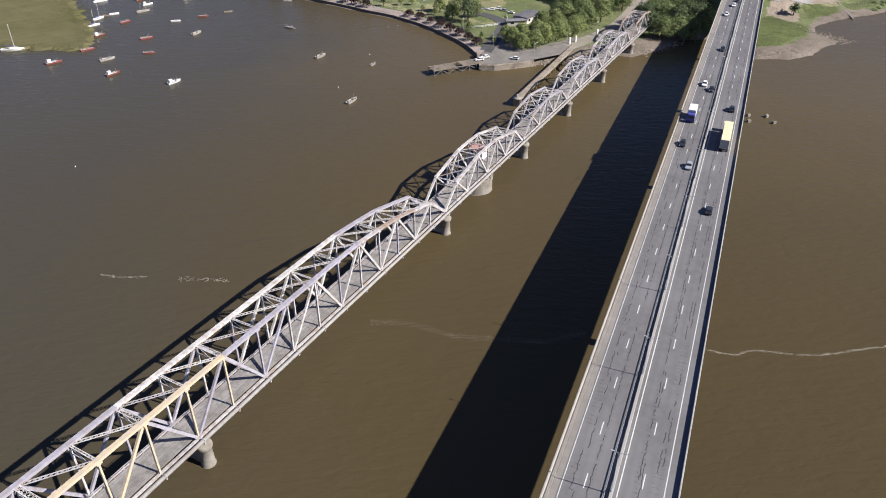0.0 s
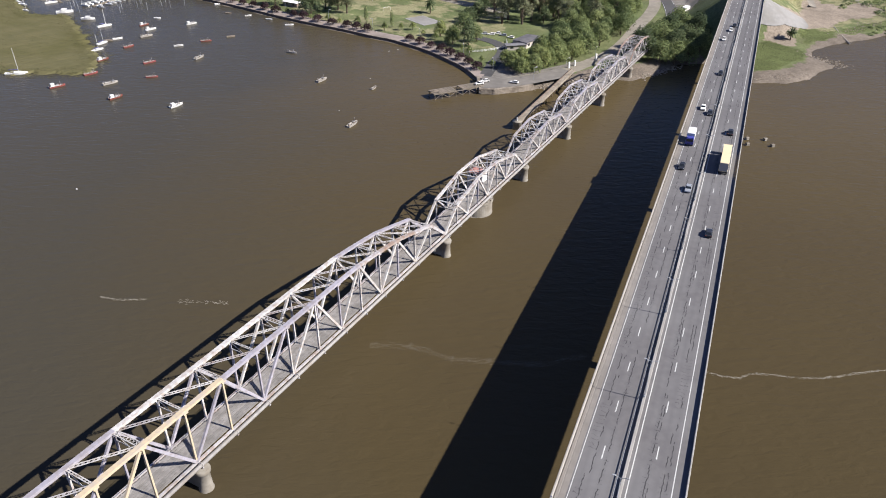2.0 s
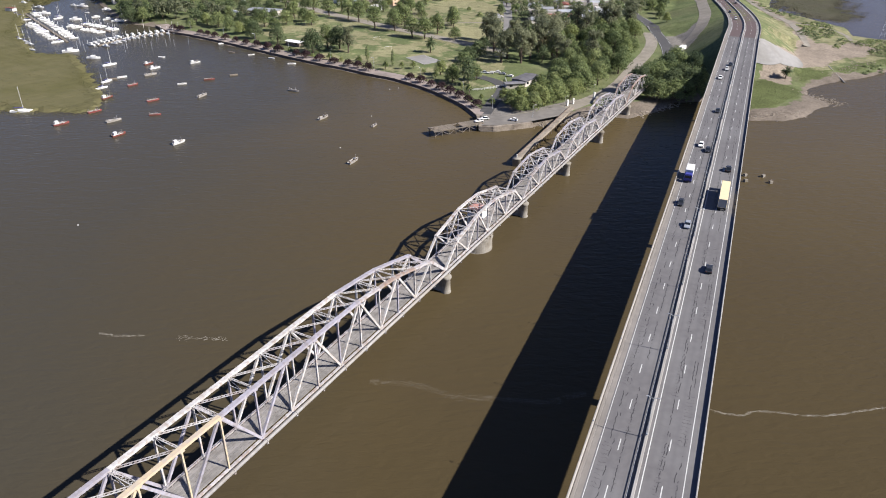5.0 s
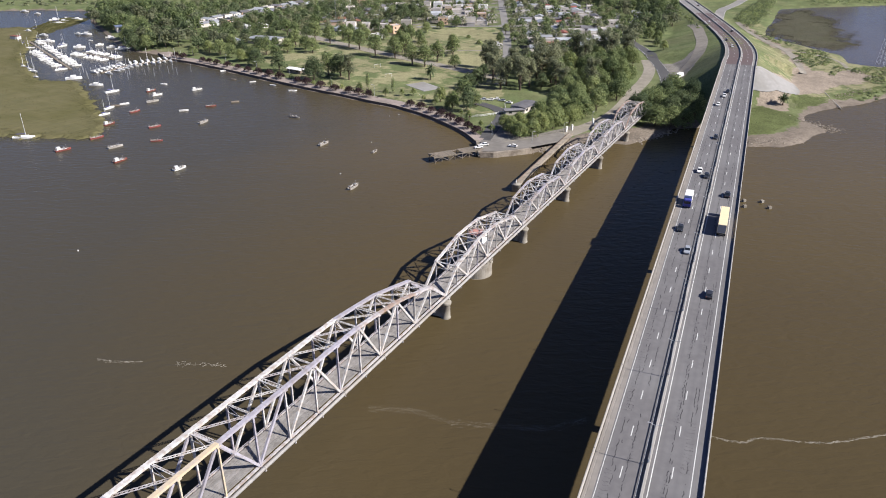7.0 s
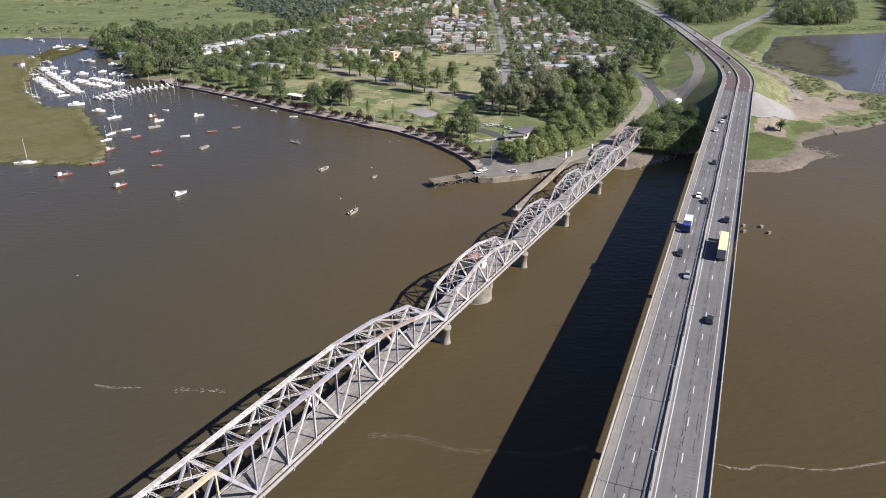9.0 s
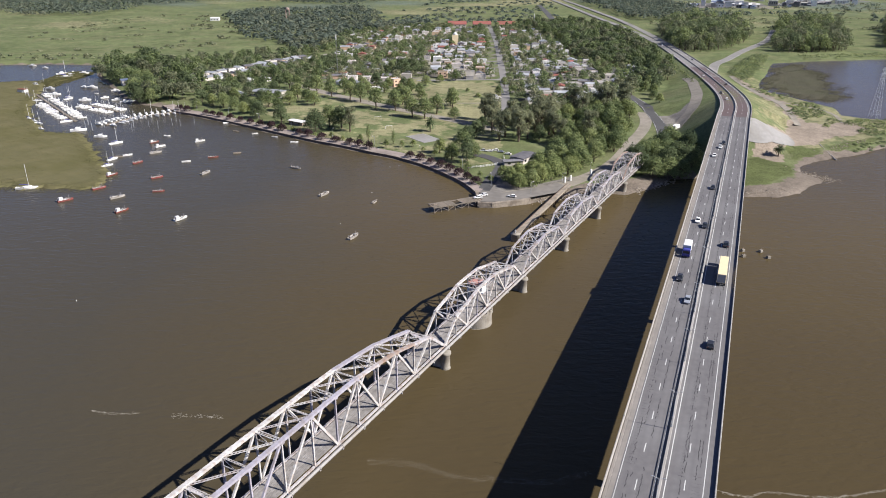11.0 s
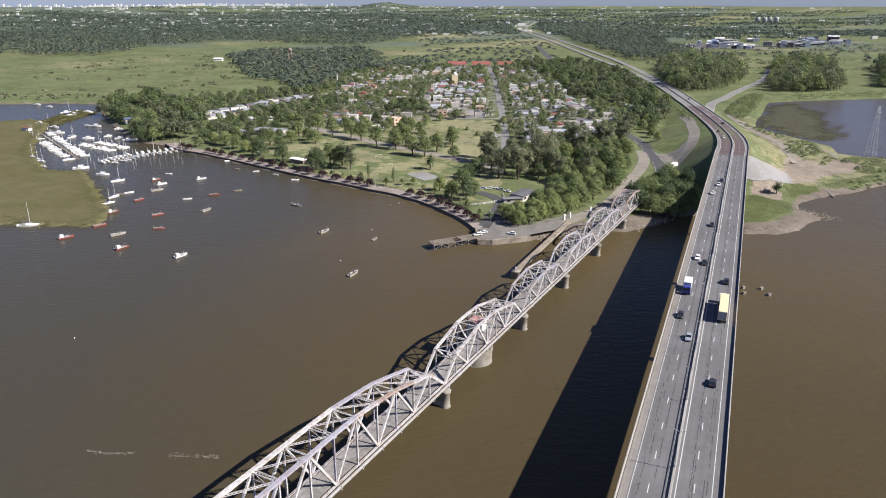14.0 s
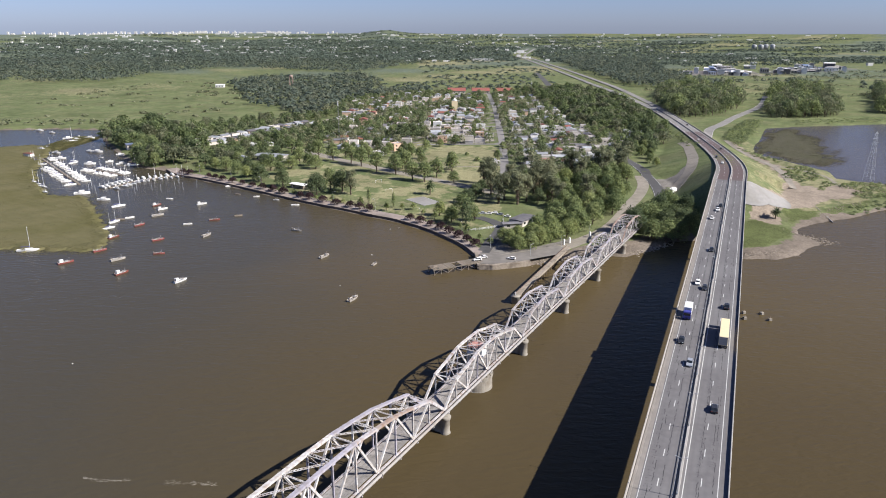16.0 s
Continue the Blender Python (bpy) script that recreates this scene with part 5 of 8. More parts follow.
def woodland(name, label, spots, seed, mat, size=3.4, per=9, clear=True):
    """Many far crowns in one mesh: spots of (x, y, crown height, crown radius)."""
    r = np.random.default_rng(seed)
    spots = np.array([s for s in spots if not clear or clear_of_road(s[0], s[1])])
    z = height(spots[:, 0], spots[:, 1])
    c = np.repeat(np.column_stack([spots[:, 0], spots[:, 1], z]), per, 0)
    h, rd = np.repeat(spots[:, 2:3], per, 0), np.repeat(spots[:, 3:4], per, 0)
    d = r.normal(0, 1, c.shape)
    d[:, 2] = np.abs(d[:, 2])
    d /= np.linalg.norm(d, axis=1, keepdims=True)
    pos = c + np.concatenate([d[:, :2] * rd, h * (0.3 + 0.6 * d[:, 2:3] * r.uniform(0.6, 1.1, h.shape))], 1)
    d[:, 2] += 0.5
    return tagged(new(name, soup_mesh(name, leaf_faces(r, pos, d, size), [mat], None)), label, "woodland", kind="stuff")


def spots_in(poly, spacing, seed, h, rd):
    r = random.Random(seed)
    return [(x, y, r.uniform(*h), r.uniform(*rd)) for x, y in scatter(poly, spacing, seed)]


W_R = [[(296, 950), (312, 905), (348, 925), (392, 972), (440, 1050), (500, 1205), (490, 1330), (400, 1340), (335, 1150)], [(412, 925), (451, 905), (509, 925), (571, 1031), (640, 1190), (690, 1290), (580, 1290), (500, 1110)], [(580, 970), (630, 930), (862, 1205), (760, 1290)]]
sp = []
for i, p in enumerate(W_R):
    for x, y in scatter(p, 8.6, 40 + i):  # ragged outline, lower towards the rim
        px, py = np.array([x]), np.array([y])
        d = float((signed(p, px, py) + 7 * wave(px, py, 0.07, 2))[0])
        if d > 3:
            sp.append((x, y, (1.95 + 0.5 * float(wave(px, py, 0.02, 3)[0]) + rng.uniform(-0.6, 0.7)) * min(1.0, 0.55 + d / 28)))
for i, (mat, label) in enumerate((("leaf_olive", "tall dark eucalyptus grove beside the highway"), ("leaf_dark", "tall dark pines beside the highway"), ("leaf", "tall green trees beside the lagoon"))):
    grove("eucalyptus_grove", label, sp[i::3], M[mat], 60 + i, 420, 0.46, 0.88)
SCRUB = [([(286, 690), (296, 702), (330, 760), (376, 850), (392, 880), (372, 880), (340, 830), (312, 780), (292, 740)], 3.3, (2.0, 6.0), (2.0, 3.8)), ([(263, 545), (286, 584), (305, 588), (300, 560), (290, 538), (268, 516)], 3.6, (0.4, 1.6), (1.2, 2.6)), ([(288, 512), (300, 522), (330, 515), (340, 500), (300, 470), (284, 470)], 3.6, (0.6, 2.2), (1.3, 2.8)), ([(262, 492), (288, 525), (287, 510), (266, 488)], 4.0, (0.5, 1.8), (1.2, 2.4)), ([(284, 600), (300, 615), (292, 650), (284, 690), (278, 640)], 4.5, (0.5, 2.0), (1.2, 2.6)), ([(246, 416), (280, 442), (300, 455), (296, 466), (262, 446)], 4.5, (0.3, 1.2), (1.0, 2.4)), ([(230, 700), (226, 640), (236, 650), (246, 720), (256, 800), (246, 800)], 5.5, (0.6, 2.4), (1.2, 2.6)), ([(420, 856), (541, 880), (700, 872), (700, 905), (540, 912), (430, 890)], 6.0, (0.8, 3.0), (1.6, 3.6))]
sp = []
for i, (p, gap, hh, rd) in enumerate(SCRUB):
    sp += [q_ for q_ in spots_in(p, gap, 140 + i, hh, rd) if ground_z(q_[0], q_[1]) > 0.3]
woodland("bank_scrub", "low ragged green scrub on the sandy bank", sp[::2], 54, M["leaf"], 0.55, 46, False)
woodland("bank_scrub", "low dark green scrub on the sandy bank", sp[1::2], 55, M["leaf_dark"], 0.5, 46, False)
FAR_POLYS = [
    ([(-2600, 1650), (-949, 1575), (-849, 1530), (-720, 1530), (-715, 1905), (-590, 2126), (-330, 1915), (-221, 1870), (-44, 2420), (-260, 2560), (-900, 2650), (-2600, 2500)], 15, (9, 17), (6, 10)),
    ([(-385, 1343), (-318, 1155), (-242, 1100), (-190, 1150), (-150, 1283), (-110, 1500), (-200, 1760), (-286, 1660), (-400, 1720), (-440, 1500)], 10.5, (8, 14), (4, 7)),
    ([(345, 1470), (385, 1400), (470, 1380), (545, 1480), (560, 1800), (700, 2500), (560, 2750), (400, 2600), (360, 2000)], 11.5, (14, 23), (4.5, 7.5)),
    ([(500, 1400), (620, 1330), (1050, 1320), (1100, 1480), (780, 1560), (560, 1560)], 17, (7, 14), (4, 7)),
    ([(-60, 1720), (120, 1480), (230, 1500), (290, 1800), (295, 2300), (100, 2700), (-80, 2420)], 20, (1.5, 5), (3, 6)),
    ([(-140, 1300), (-5, 1345), (150, 1345), (230, 1350), (220, 1480), (100, 1600), (-100, 1680)], 17, (2, 6), (3, 7)),
    ([(-300, 1080), (-240, 1040), (-190, 930), (-160, 940), (-140, 1180), (-20, 1285), (-30, 1345), (-140, 1300), (-230, 1140)], 9.5, (7, 12), (3.5, 6)),
    ([(640, 1640), (1300, 1560), (1600, 2000), (1400, 2500), (1150, 1900), (800, 1760)], 34, (5, 11), (5, 9)),
]
sp = []
for i, (p, gap, hh, rd) in enumerate(FAR_POLYS):
    s_ = np.array(spots_in(p, gap, 60 + i, hh, rd))
    s_[:, 2] *= 1 + 0.35 * wave(s_[:, 0], s_[:, 1], 0.017, 8)
    sp += s_[wave(s_[:, 0], s_[:, 1], 0.012, 3 + i) > (-0.75 if i in (0, 2, 6) else -0.35 if i == 1 else 0.0)].tolist()
random.Random(4).shuffle(sp)
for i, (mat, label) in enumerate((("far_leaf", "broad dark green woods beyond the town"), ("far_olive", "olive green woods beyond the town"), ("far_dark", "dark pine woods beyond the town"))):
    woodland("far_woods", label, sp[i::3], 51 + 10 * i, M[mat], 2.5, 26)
# hedges and copses out to the skyline
r_ = random.Random(77)
sp = []
for _ in range(400):
    a, d = radians(r_.triangular(-38, 38, -25)), r_.triangular(2500, 4900, 2700)
    x, y, ang, n = d * math.sin(a), d * math.cos(a), r_.uniform(-0.2, 0.2), r_.randint(12, 60)
    for k in range(n):
        t = (k - n / 2) * 12
        sp.append((x + t * math.cos(ang) + r_.uniform(-10, 10), y + t * math.sin(ang) + r_.uniform(-16, 16), r_.uniform(6, 12), r_.uniform(8, 14)))
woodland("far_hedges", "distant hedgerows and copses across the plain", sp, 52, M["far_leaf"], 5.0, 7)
for _ in range(70):
    a, d = radians(r_.uniform(8, 38)), r_.uniform(2300, 4600)
    x, y, ang, n = d * math.sin(a), d * math.cos(a), r_.uniform(-0.15, 0.15), r_.randint(10, 40)
    for k in range(n):
        t = (k - n / 2) * 11
        sp.append((x + t * math.cos(ang) + r_.uniform(-6, 6), y + t * math.sin(ang) + r_.uniform(-8, 8), r_.uniform(7, 13), r_.uniform(6, 11)))
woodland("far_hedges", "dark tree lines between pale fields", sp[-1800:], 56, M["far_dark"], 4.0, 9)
sp = []
for _ in range(80):
    x, y = r_.uniform(-640, -300), r_.uniform(900, 1560)
    for k in range(r_.randint(1, 5)):
        sp.append((x + r_.uniform(-9, 9), y + r_.uniform(-6, 6), r_.uniform(1.5, 3.5), r_.uniform(2, 4)))
for _ in range(80):
    x, y = r_.uniform(-700, -390), r_.uniform(845, 890)
    sp.append((x, y, r_.uniform(2, 4), r_.uniform(2, 5)))
for _ in range(70):
    a, d = radians(r_.uniform(12, 36)), r_.uniform(1350, 2300)
    for k in range(r_.randint(2, 9)):
        sp.append((d * math.sin(a) + r_.uniform(-28, 28), d * math.cos(a) + r_.uniform(-14, 14), r_.uniform(3, 8), r_.uniform(4, 8)))
woodland("meadow_shrubs", "scattered shrubs on the wet meadow", sp, 53, M["leaf_olive"], 1.8, 12)

# ---- roads, quays and the town ----
def road_strip(name, pts, width, mat, label, lift=0.12, edge=None):
    line = smooth_line([(x, y, 0) for x, y in pts], 4.0)
    b = bmesh.new()
    rows = []
    for i, p in enumerate(line):
        t = line[min(i + 1, len(line) - 1)] - line[max(i - 1, 0)]
        n = Vector((t.y, -t.x, 0)).normalized()
        row = []
        for k in range(-3, 4):
            v = p + n * width / 2 * k / 3
            row.append(b.verts.new((v.x, v.y, max(1.3, ground_z(v.x, v.y)) + lift)))
        rows.append([b.verts.new(row[0].co - Vector((0, 0, 0.6)))] + row + [b.verts.new(row[-1].co - Vector((0, 0, 0.6)))])
    for r0, r1 in zip(rows, rows[1:]):
        for j in range(8):
            b.faces.new((r0[j], r0[j + 1], r1[j + 1], r1[j]))
    line = [Vector((p.x, p.y, max(1.3, ground_z(p.x, p.y)) + lift)) for p in line]
    ob = tagged(mesh_object(name, b, mat), label, "road", kind="structure")
    if edge:
        for s in (-1, 1):
            b = bmesh.new()
            off = []
            for i, p in enumerate(line):
                t = line[min(i + 1, len(line) - 1)] - line[max(i - 1, 0)]
                off.append(p + Vector((t.y, -t.x, 0)).normalized() * s * (width / 2 - 0.35) + Vector((0, 0, 0.012)))
            strip(b, off, edge)
            part("edge_line", b, M["paint"], ob)
    return ob


road_strip("road_local", [(136, 436), (147, 468), (155, 507), (159, 544), (162, 583), (160, 620), (166, 667), (176, 728), (182, 790)], 8.0, M["asphalt"], "grey asphalt local road curving past the trees", 0.15, 0.18)
road_strip("road_track", [(232, 690), (227, 658), (219, 628), (204, 576), (187, 532), (171, 506), (159, 483)], 8.5, M["dirt_road"], "pale gravel track beside the embankment")
road_strip("road_riverside", [(22, 336), (34, 343), (52, 352), (68, 363), (87, 383), (102, 407), (121, 449), (136, 481), (147, 512), (153, 545)], 8.0, M["dirt_road"], "pale worn riverside road leading from the old bridge")
road_strip("road_quay", [(19, 345), (25, 365), (33, 392), (30, 408), (20, 420)], 7.0, M["asphalt"], "grey asphalt lane behind the quay", 0.16)
road_strip("road_park", [(-150, 690), (-138, 676), (-106, 634), (-68, 592), (-28, 551), (7, 517), (36, 486)], 10.0, M["dirt_road"], "pale park avenue lined with trees")
road_strip("road_street", [(37, 468), (50, 572), (58, 687), (63, 785), (75, 1047), (80, 1290)], 7.0, M["pale_road"], "grey town street between houses", 0.14)
road_strip("road_fork", [(252, 672), (264, 712), (281, 756), (304, 812), (332, 853), (374, 921), (467, 1062), (545, 1220)], 10.0, M["pale_road"], "pale side road leaving the highway", 0.25, 0.2)
road_strip("road_far", [(201, 1290), (212, 1450), (226, 1650), (240, 1880)], 12.0, M["asphalt"], "straight grey road on the plain", 0.3)
road_strip("road_sand_track", [(290, 728), (283, 690), (276, 623), (275, 584), (264, 538), (250, 497)], 5.0, M["dirt_road"], "sandy wheel track over the bank", 0.1)
road_strip("road_bank_track", [(276, 589), (290, 569), (298, 545), (288, 508)], 3.0, M["dirt_road"], "narrow sandy track beside the lagoon", 0.1)
road_strip("road_avenue", [(-243, 697), (-224, 726), (-199, 757), (-171, 812), (-156, 857), (-142, 905)], 8.0, M["dirt_road"], "pale avenue past the caravans", 0.12)
road_strip("road_cross_street", [(-26, 700), (20, 703), (62, 704), (120, 708), (168, 700)], 6.5, M["pale_road"], "pale cross street behind the playing field", 0.13)
road_strip("road_back_street", [(-140, 842), (-60, 836), (10, 835), (66, 838), (150, 846)], 6.0, M["pale_road"], "pale back street between houses", 0.13)
road_strip("road_field_path", [(-22, 582), (10, 583), (34, 584), (52, 590)], 2.6, M["dirt_road"], "worn path across the playing field", 0.1)


def paved_slope():
    """Concrete slope paving on the end cone of the embankment."""
    b = bmesh.new()
    rows = []
    for i in range(25):
        row = []
        for j in range(25):
            a = radians(-92 + 140 * j / 24)
            d = 1.5 + (17.0 + 20.0 * max(0, (j - 10) / 14)) * i / 24
            p = HW @ Vector((CR - 1.5 + d * math.cos(a), ABUT + 1.0 + d * math.sin(a), 0))
            row.append(b.verts.new((p.x, p.y, ground_z(p.x, p.y) + 0.45)))
        rows.append(row)
    for r0, r1 in zip(rows, rows[1:]):
        for j in range(24):
            b.faces.new((r0[j], r0[j + 1], r1[j + 1], r1[j]))
    bmesh.ops.recalc_face_normals(b, faces=b.faces[:])
    return tagged(mesh_object("slope_paving", b, M["slope_concrete"], None, "", True), "pale concrete slope paving under the highway abutment", "embankment", kind="structure")


paved_slope()
b = bmesh.new()
box(b, CL - 0.5, CR + 0.5, ABUT - 0.6, ABUT + 0.6, 2, DECK_Z - 0.36)
ab = tagged(mesh_object("abutment", b, M["concrete"]), "concrete abutment wall at the end of the highway bridge", "abutment", kind="structure")
ab.matrix_basis = HW


def build_promenade():
    line = [Vector((p.x, p.y, 1.5)) for p in PROM]
    inner = []
    for i, p in enumerate(line):
        t = line[min(i + 1, len(line) - 1)] - line[max(i - 1, 0)]
        inner.append(p + Vector((-t.y, t.x, 0)).normalized() * 4.6)
    b = bmesh.new()
    strip(b, inner, 9.6, 0, 1.2)
    ob = tagged(mesh_object("pavement_promenade", b, M["promenade"]), "pinkish paved promenade along the river wall", "promenade", kind="structure")
    b = bmesh.new()
    strip(b, line, 0.5, 0.12, 4.5)
    part("quay_wall", b, M["dark_wall"], ob, "dark timber-faced river wall")
    b = bmesh.new()
    strip(b, [p + Vector((0, 0, 0.14)) for p in line], 0.45, 0, 0.02)
    part("coping", b, M["quay"], ob)
    return ob


build_promenade()


def build_stone_quay():
    root = tagged(new("stone_quay"), "old stone quay wall below the riverside road", "quay", kind="structure")
    line = [Vector((x, y, 2.75)) for x, y in ((17, 347), (17.5, 328), (24, 327.5), (34, 330.5), (43, 334))]
    fine = []
    for a, c in zip(line, line[1:]):
        n = max(1, int((c - a).length / 1.6))
        fine += [(a.lerp(c, k / n), (c - a).normalized()) for k in range(n)]
    b = bmesh.new()
    strip(b, line, 1.6, -0.05, 5)
    part("core", b, M["quay"], root)
    b = bmesh.new()
    box(b, -0.77, 0.77, -0.85, -0.62, -0.31, 0.31)
    bmesh.ops.bevel(b, geom=b.edges[:], offset=0.06, segments=1, affect="EDGES")
    first = None
    r = random.Random(3)
    for p, t in fine:
        for row in range(4):
            m = Matrix.Translation((p.x + t.x * 0.8 * (row % 2), p.y + t.y * 0.8 * (row % 2), 2.35 - 0.66 * row)) @ pose(0, 0, 0, 0, 0, math.degrees(math.atan2(t.y, t.x))) @ pose(0, r.uniform(-0.05, 0.05), 0)
            if first is None:
                first = part("stone", b, M["quay"], root)
                first.matrix_basis = m
            else:
                shared("stone", first, root, m)
    b = bmesh.new()
    v = [b.verts.new((x, y, 2.72)) for x, y in ((18, 329), (24, 328.5), (34, 331.5), (43, 335), (57, 343), (66, 352), (60, 360), (45, 350), (30, 343), (19, 347))]
    b.faces.new(v)
    part("quay_paving", b, M["apron"], root)
    return root


build_stone_quay()


def build_rocks():
    r = np.random.default_rng(4)
    quads = []
    spots = [(46 + 30 * t + r.normal(0, 1.5), 335 + 17 * t + r.normal(0, 1.2)) for t in r.uniform(0, 1, 160)]
    spots += [(100 + 25 * t + r.normal(0, 1.5), 352 + 20 * t + r.normal(0, 1.5)) for t in r.uniform(0, 1, 90)]
    spots += [(200 + 13 * t + r.normal(0, 2.5), 388 - 16 * t + r.normal(0, 4)) for t in r.uniform(0, 1, 420)]
    spots += [(154 + 30 * t + r.normal(0, 1.5), 347 + 6 * t + r.normal(0, 1.8)) for t in r.uniform(0, 1, 160)]
    spots += [(232 + 45 * t + r.normal(0, 2.5), 425 + 32 * t + r.normal(0, 4)) for t in r.uniform(0, 1, 170)]
    bm_ = bmesh.new()
    for x, y in spots:
        s = r.uniform(0.2, 0.75) * (1.0 if x < 140 else 0.62)
        m = Matrix.Translation((x, y, max(ground_z(x, y), -0.1))) @ Euler((r.uniform(-.5, .5), r.uniform(-.5, .5), r.uniform(0, 3))).to_matrix().to_4x4()
        box(bm_, -s, s * r.uniform(0.6, 1), -s * 0.8, s * 0.7, -s * 0.35, s * 0.4, m)
    return tagged(mesh_object("bank_rocks", bm_, M["quay"]), "broken stone rubble along the banks", "rocks", kind="stuff")


build_rocks()


def build_jetty():
    """Timber jetty off the quay, on braced piles."""
    root = tagged(new("timber_jetty"), "weathered timber jetty on braced piles", "jetty")
    root.matrix_basis = pose(18, 334, 0, 0, 0, 207.5)  # x outwards
    L = 27.0
    first = None
    for i in range(54):
        b = None
        m = pose(i * 0.5 + 0.25, rng.uniform(-0.1, 0.1), 2.9 + rng.uniform(-0.03, 0.03))
        if 22 < i < 30:
            continue
        if first is None:
            b = bmesh.new()
            box(b, -0.22, 0.22, -3.2, 3.2, -0.08, 0.08)
            first = part("plank", b, M["timber"], root)
            first.matrix_basis = m
        else:
            shared("plank", first, root, m)
    for y in (-3, 3):
        b = bmesh.new()
        beam(b, (0, y, 2.62), (L, y, 2.62), 0.35, 0.4)
        part("stringer", b, M["timber"], root)
    pile = None
    for i in range(8):
        for y in (-3, 3):
            if pile is None:
                b = bmesh.new()
                tube(b, (0, 0, -2), (0, 0, 2.5), 0.2, 0.18, 8)
                pile = part("timber_post", b, M["timber"], root)
                pile.matrix_basis = pose(0.6 + i * 3.7, y, 0)
            else:
                shared("timber_post", pile, root, pose(0.6 + i * 3.7, y, 0))
            if i < 7:
                b = bmesh.new()
                beam(b, (0.6 + i * 3.7, y, 0.3 if i % 2 else 2.4), (0.6 + i * 3.7 + 3.7, y, 2.4 if i % 2 else 0.3), 0.12, 0.2)
                part("brace", b, M["timber"], root)
    b = bmesh.new()
    for k in range(9):
        m = pose(25.5 + rng.uniform(-1.5, 1.2), rng.uniform(-2.6, 2.6), 3.0, rng.uniform(-20, 20), rng.uniform(-20, 20), rng.uniform(0, 180))
        box(b, -0.8, 0.8, -0.12, 0.12, 0, 0.25, m)
    part("debris", b, M["timber"], root)
    return root


build_jetty()


def build_guide_pier():
    """Long fender that guided ships through the swing span, with a round head."""
    root = tagged(new("guide_pier"), "long timber and concrete guide pier with a round head", "pier")
    a, c = Vector((31, 284, 0)), Vector((66, 357, 0))
    t = (c - a).normalized()
    root.matrix_basis = pose(a.x, a.y, 0, 0, 0, math.degrees(math.atan2(t.y, t.x)))
    L = (c - a).length
    b = bmesh.new()
    lathe(b, [(2.0, -3), (1.9, 2.9), (2.1, 3.0), (2.1, 3.4)], 24)
    part("head", b, M["old_concrete"], root, "", True)
    b = bmesh.new()
    box(b, 1.5, L, -1.0, 1.0, 1.9, 3.05)
    part("beam", b, M["quay"], root)
    b = bmesh.new()
    box(b, 1.5, L, 1.005, 1.2, 1.4, 3.4)
    part("kerb_timber", b, M["dark_wall"], root)
    pile = None
    for i in range(20):
        for y in (-0.8, 0.8):
            m = pose(2.5 + i * (L - 4) / 20, y, 0)
            if pile is None:
                b = bmesh.new()
                tube(b, (0, 0, -2), (0, 0, 1.9), 0.2, 0.2, 8)
                pile = part("timber_post", b, M["dark_wall"], root)
                pile.matrix_basis = m
            else:
                shared("timber_post", pile, root, m)
    b = bmesh.new()
    tube(b, (0, 0, 3.5), (0, 0, 5.0), 0.18, 0.15, 8)
    tube(b, (0.9, 0.4, 3.5), (0.9, 0.4, 4.3), 0.3, 0.3, 8)
    part("bollard", b, M["white_paint"], root)
    return root


build_guide_pier()
stump = tagged(new("pile_stump"), "square concrete stump standing out of the river", "stump", "stumps in the river")
b = bmesh.new()
box(b, -0.75, 0.75, -0.62, 0.62, -2, 1.05)
bmesh.ops.bevel(b, geom=b.edges[:], offset=0.12, segments=1, affect="EDGES")
part("block", b, M["old_concrete"], stump)
b = bmesh.new()
tube(b, (0, 0, 1.0), (0.1, 0, 1.6), 0.1, 0.08, 6)
part("dowel", b, M["rust"], stump)
stump.matrix_basis = pose(122, 266, 0, 0, 0, 12)
for x, y, a in ((131, 271, 30), (131.5, 264.5, 15), (124, 272, 20)):
    copy_thing(stump, pose(x, y, 0, 0, 0, a))
b = bmesh.new()
tube(b, (238.8, 442.4, ground_z(238.8, 442.4) + 0.15), (235.7, 414.5, 0.12), 0.34, 0.34, 10)
tagged(mesh_object("drain_pipe", b, M["concrete"]), "old outfall pipe running into the water", "pipe")

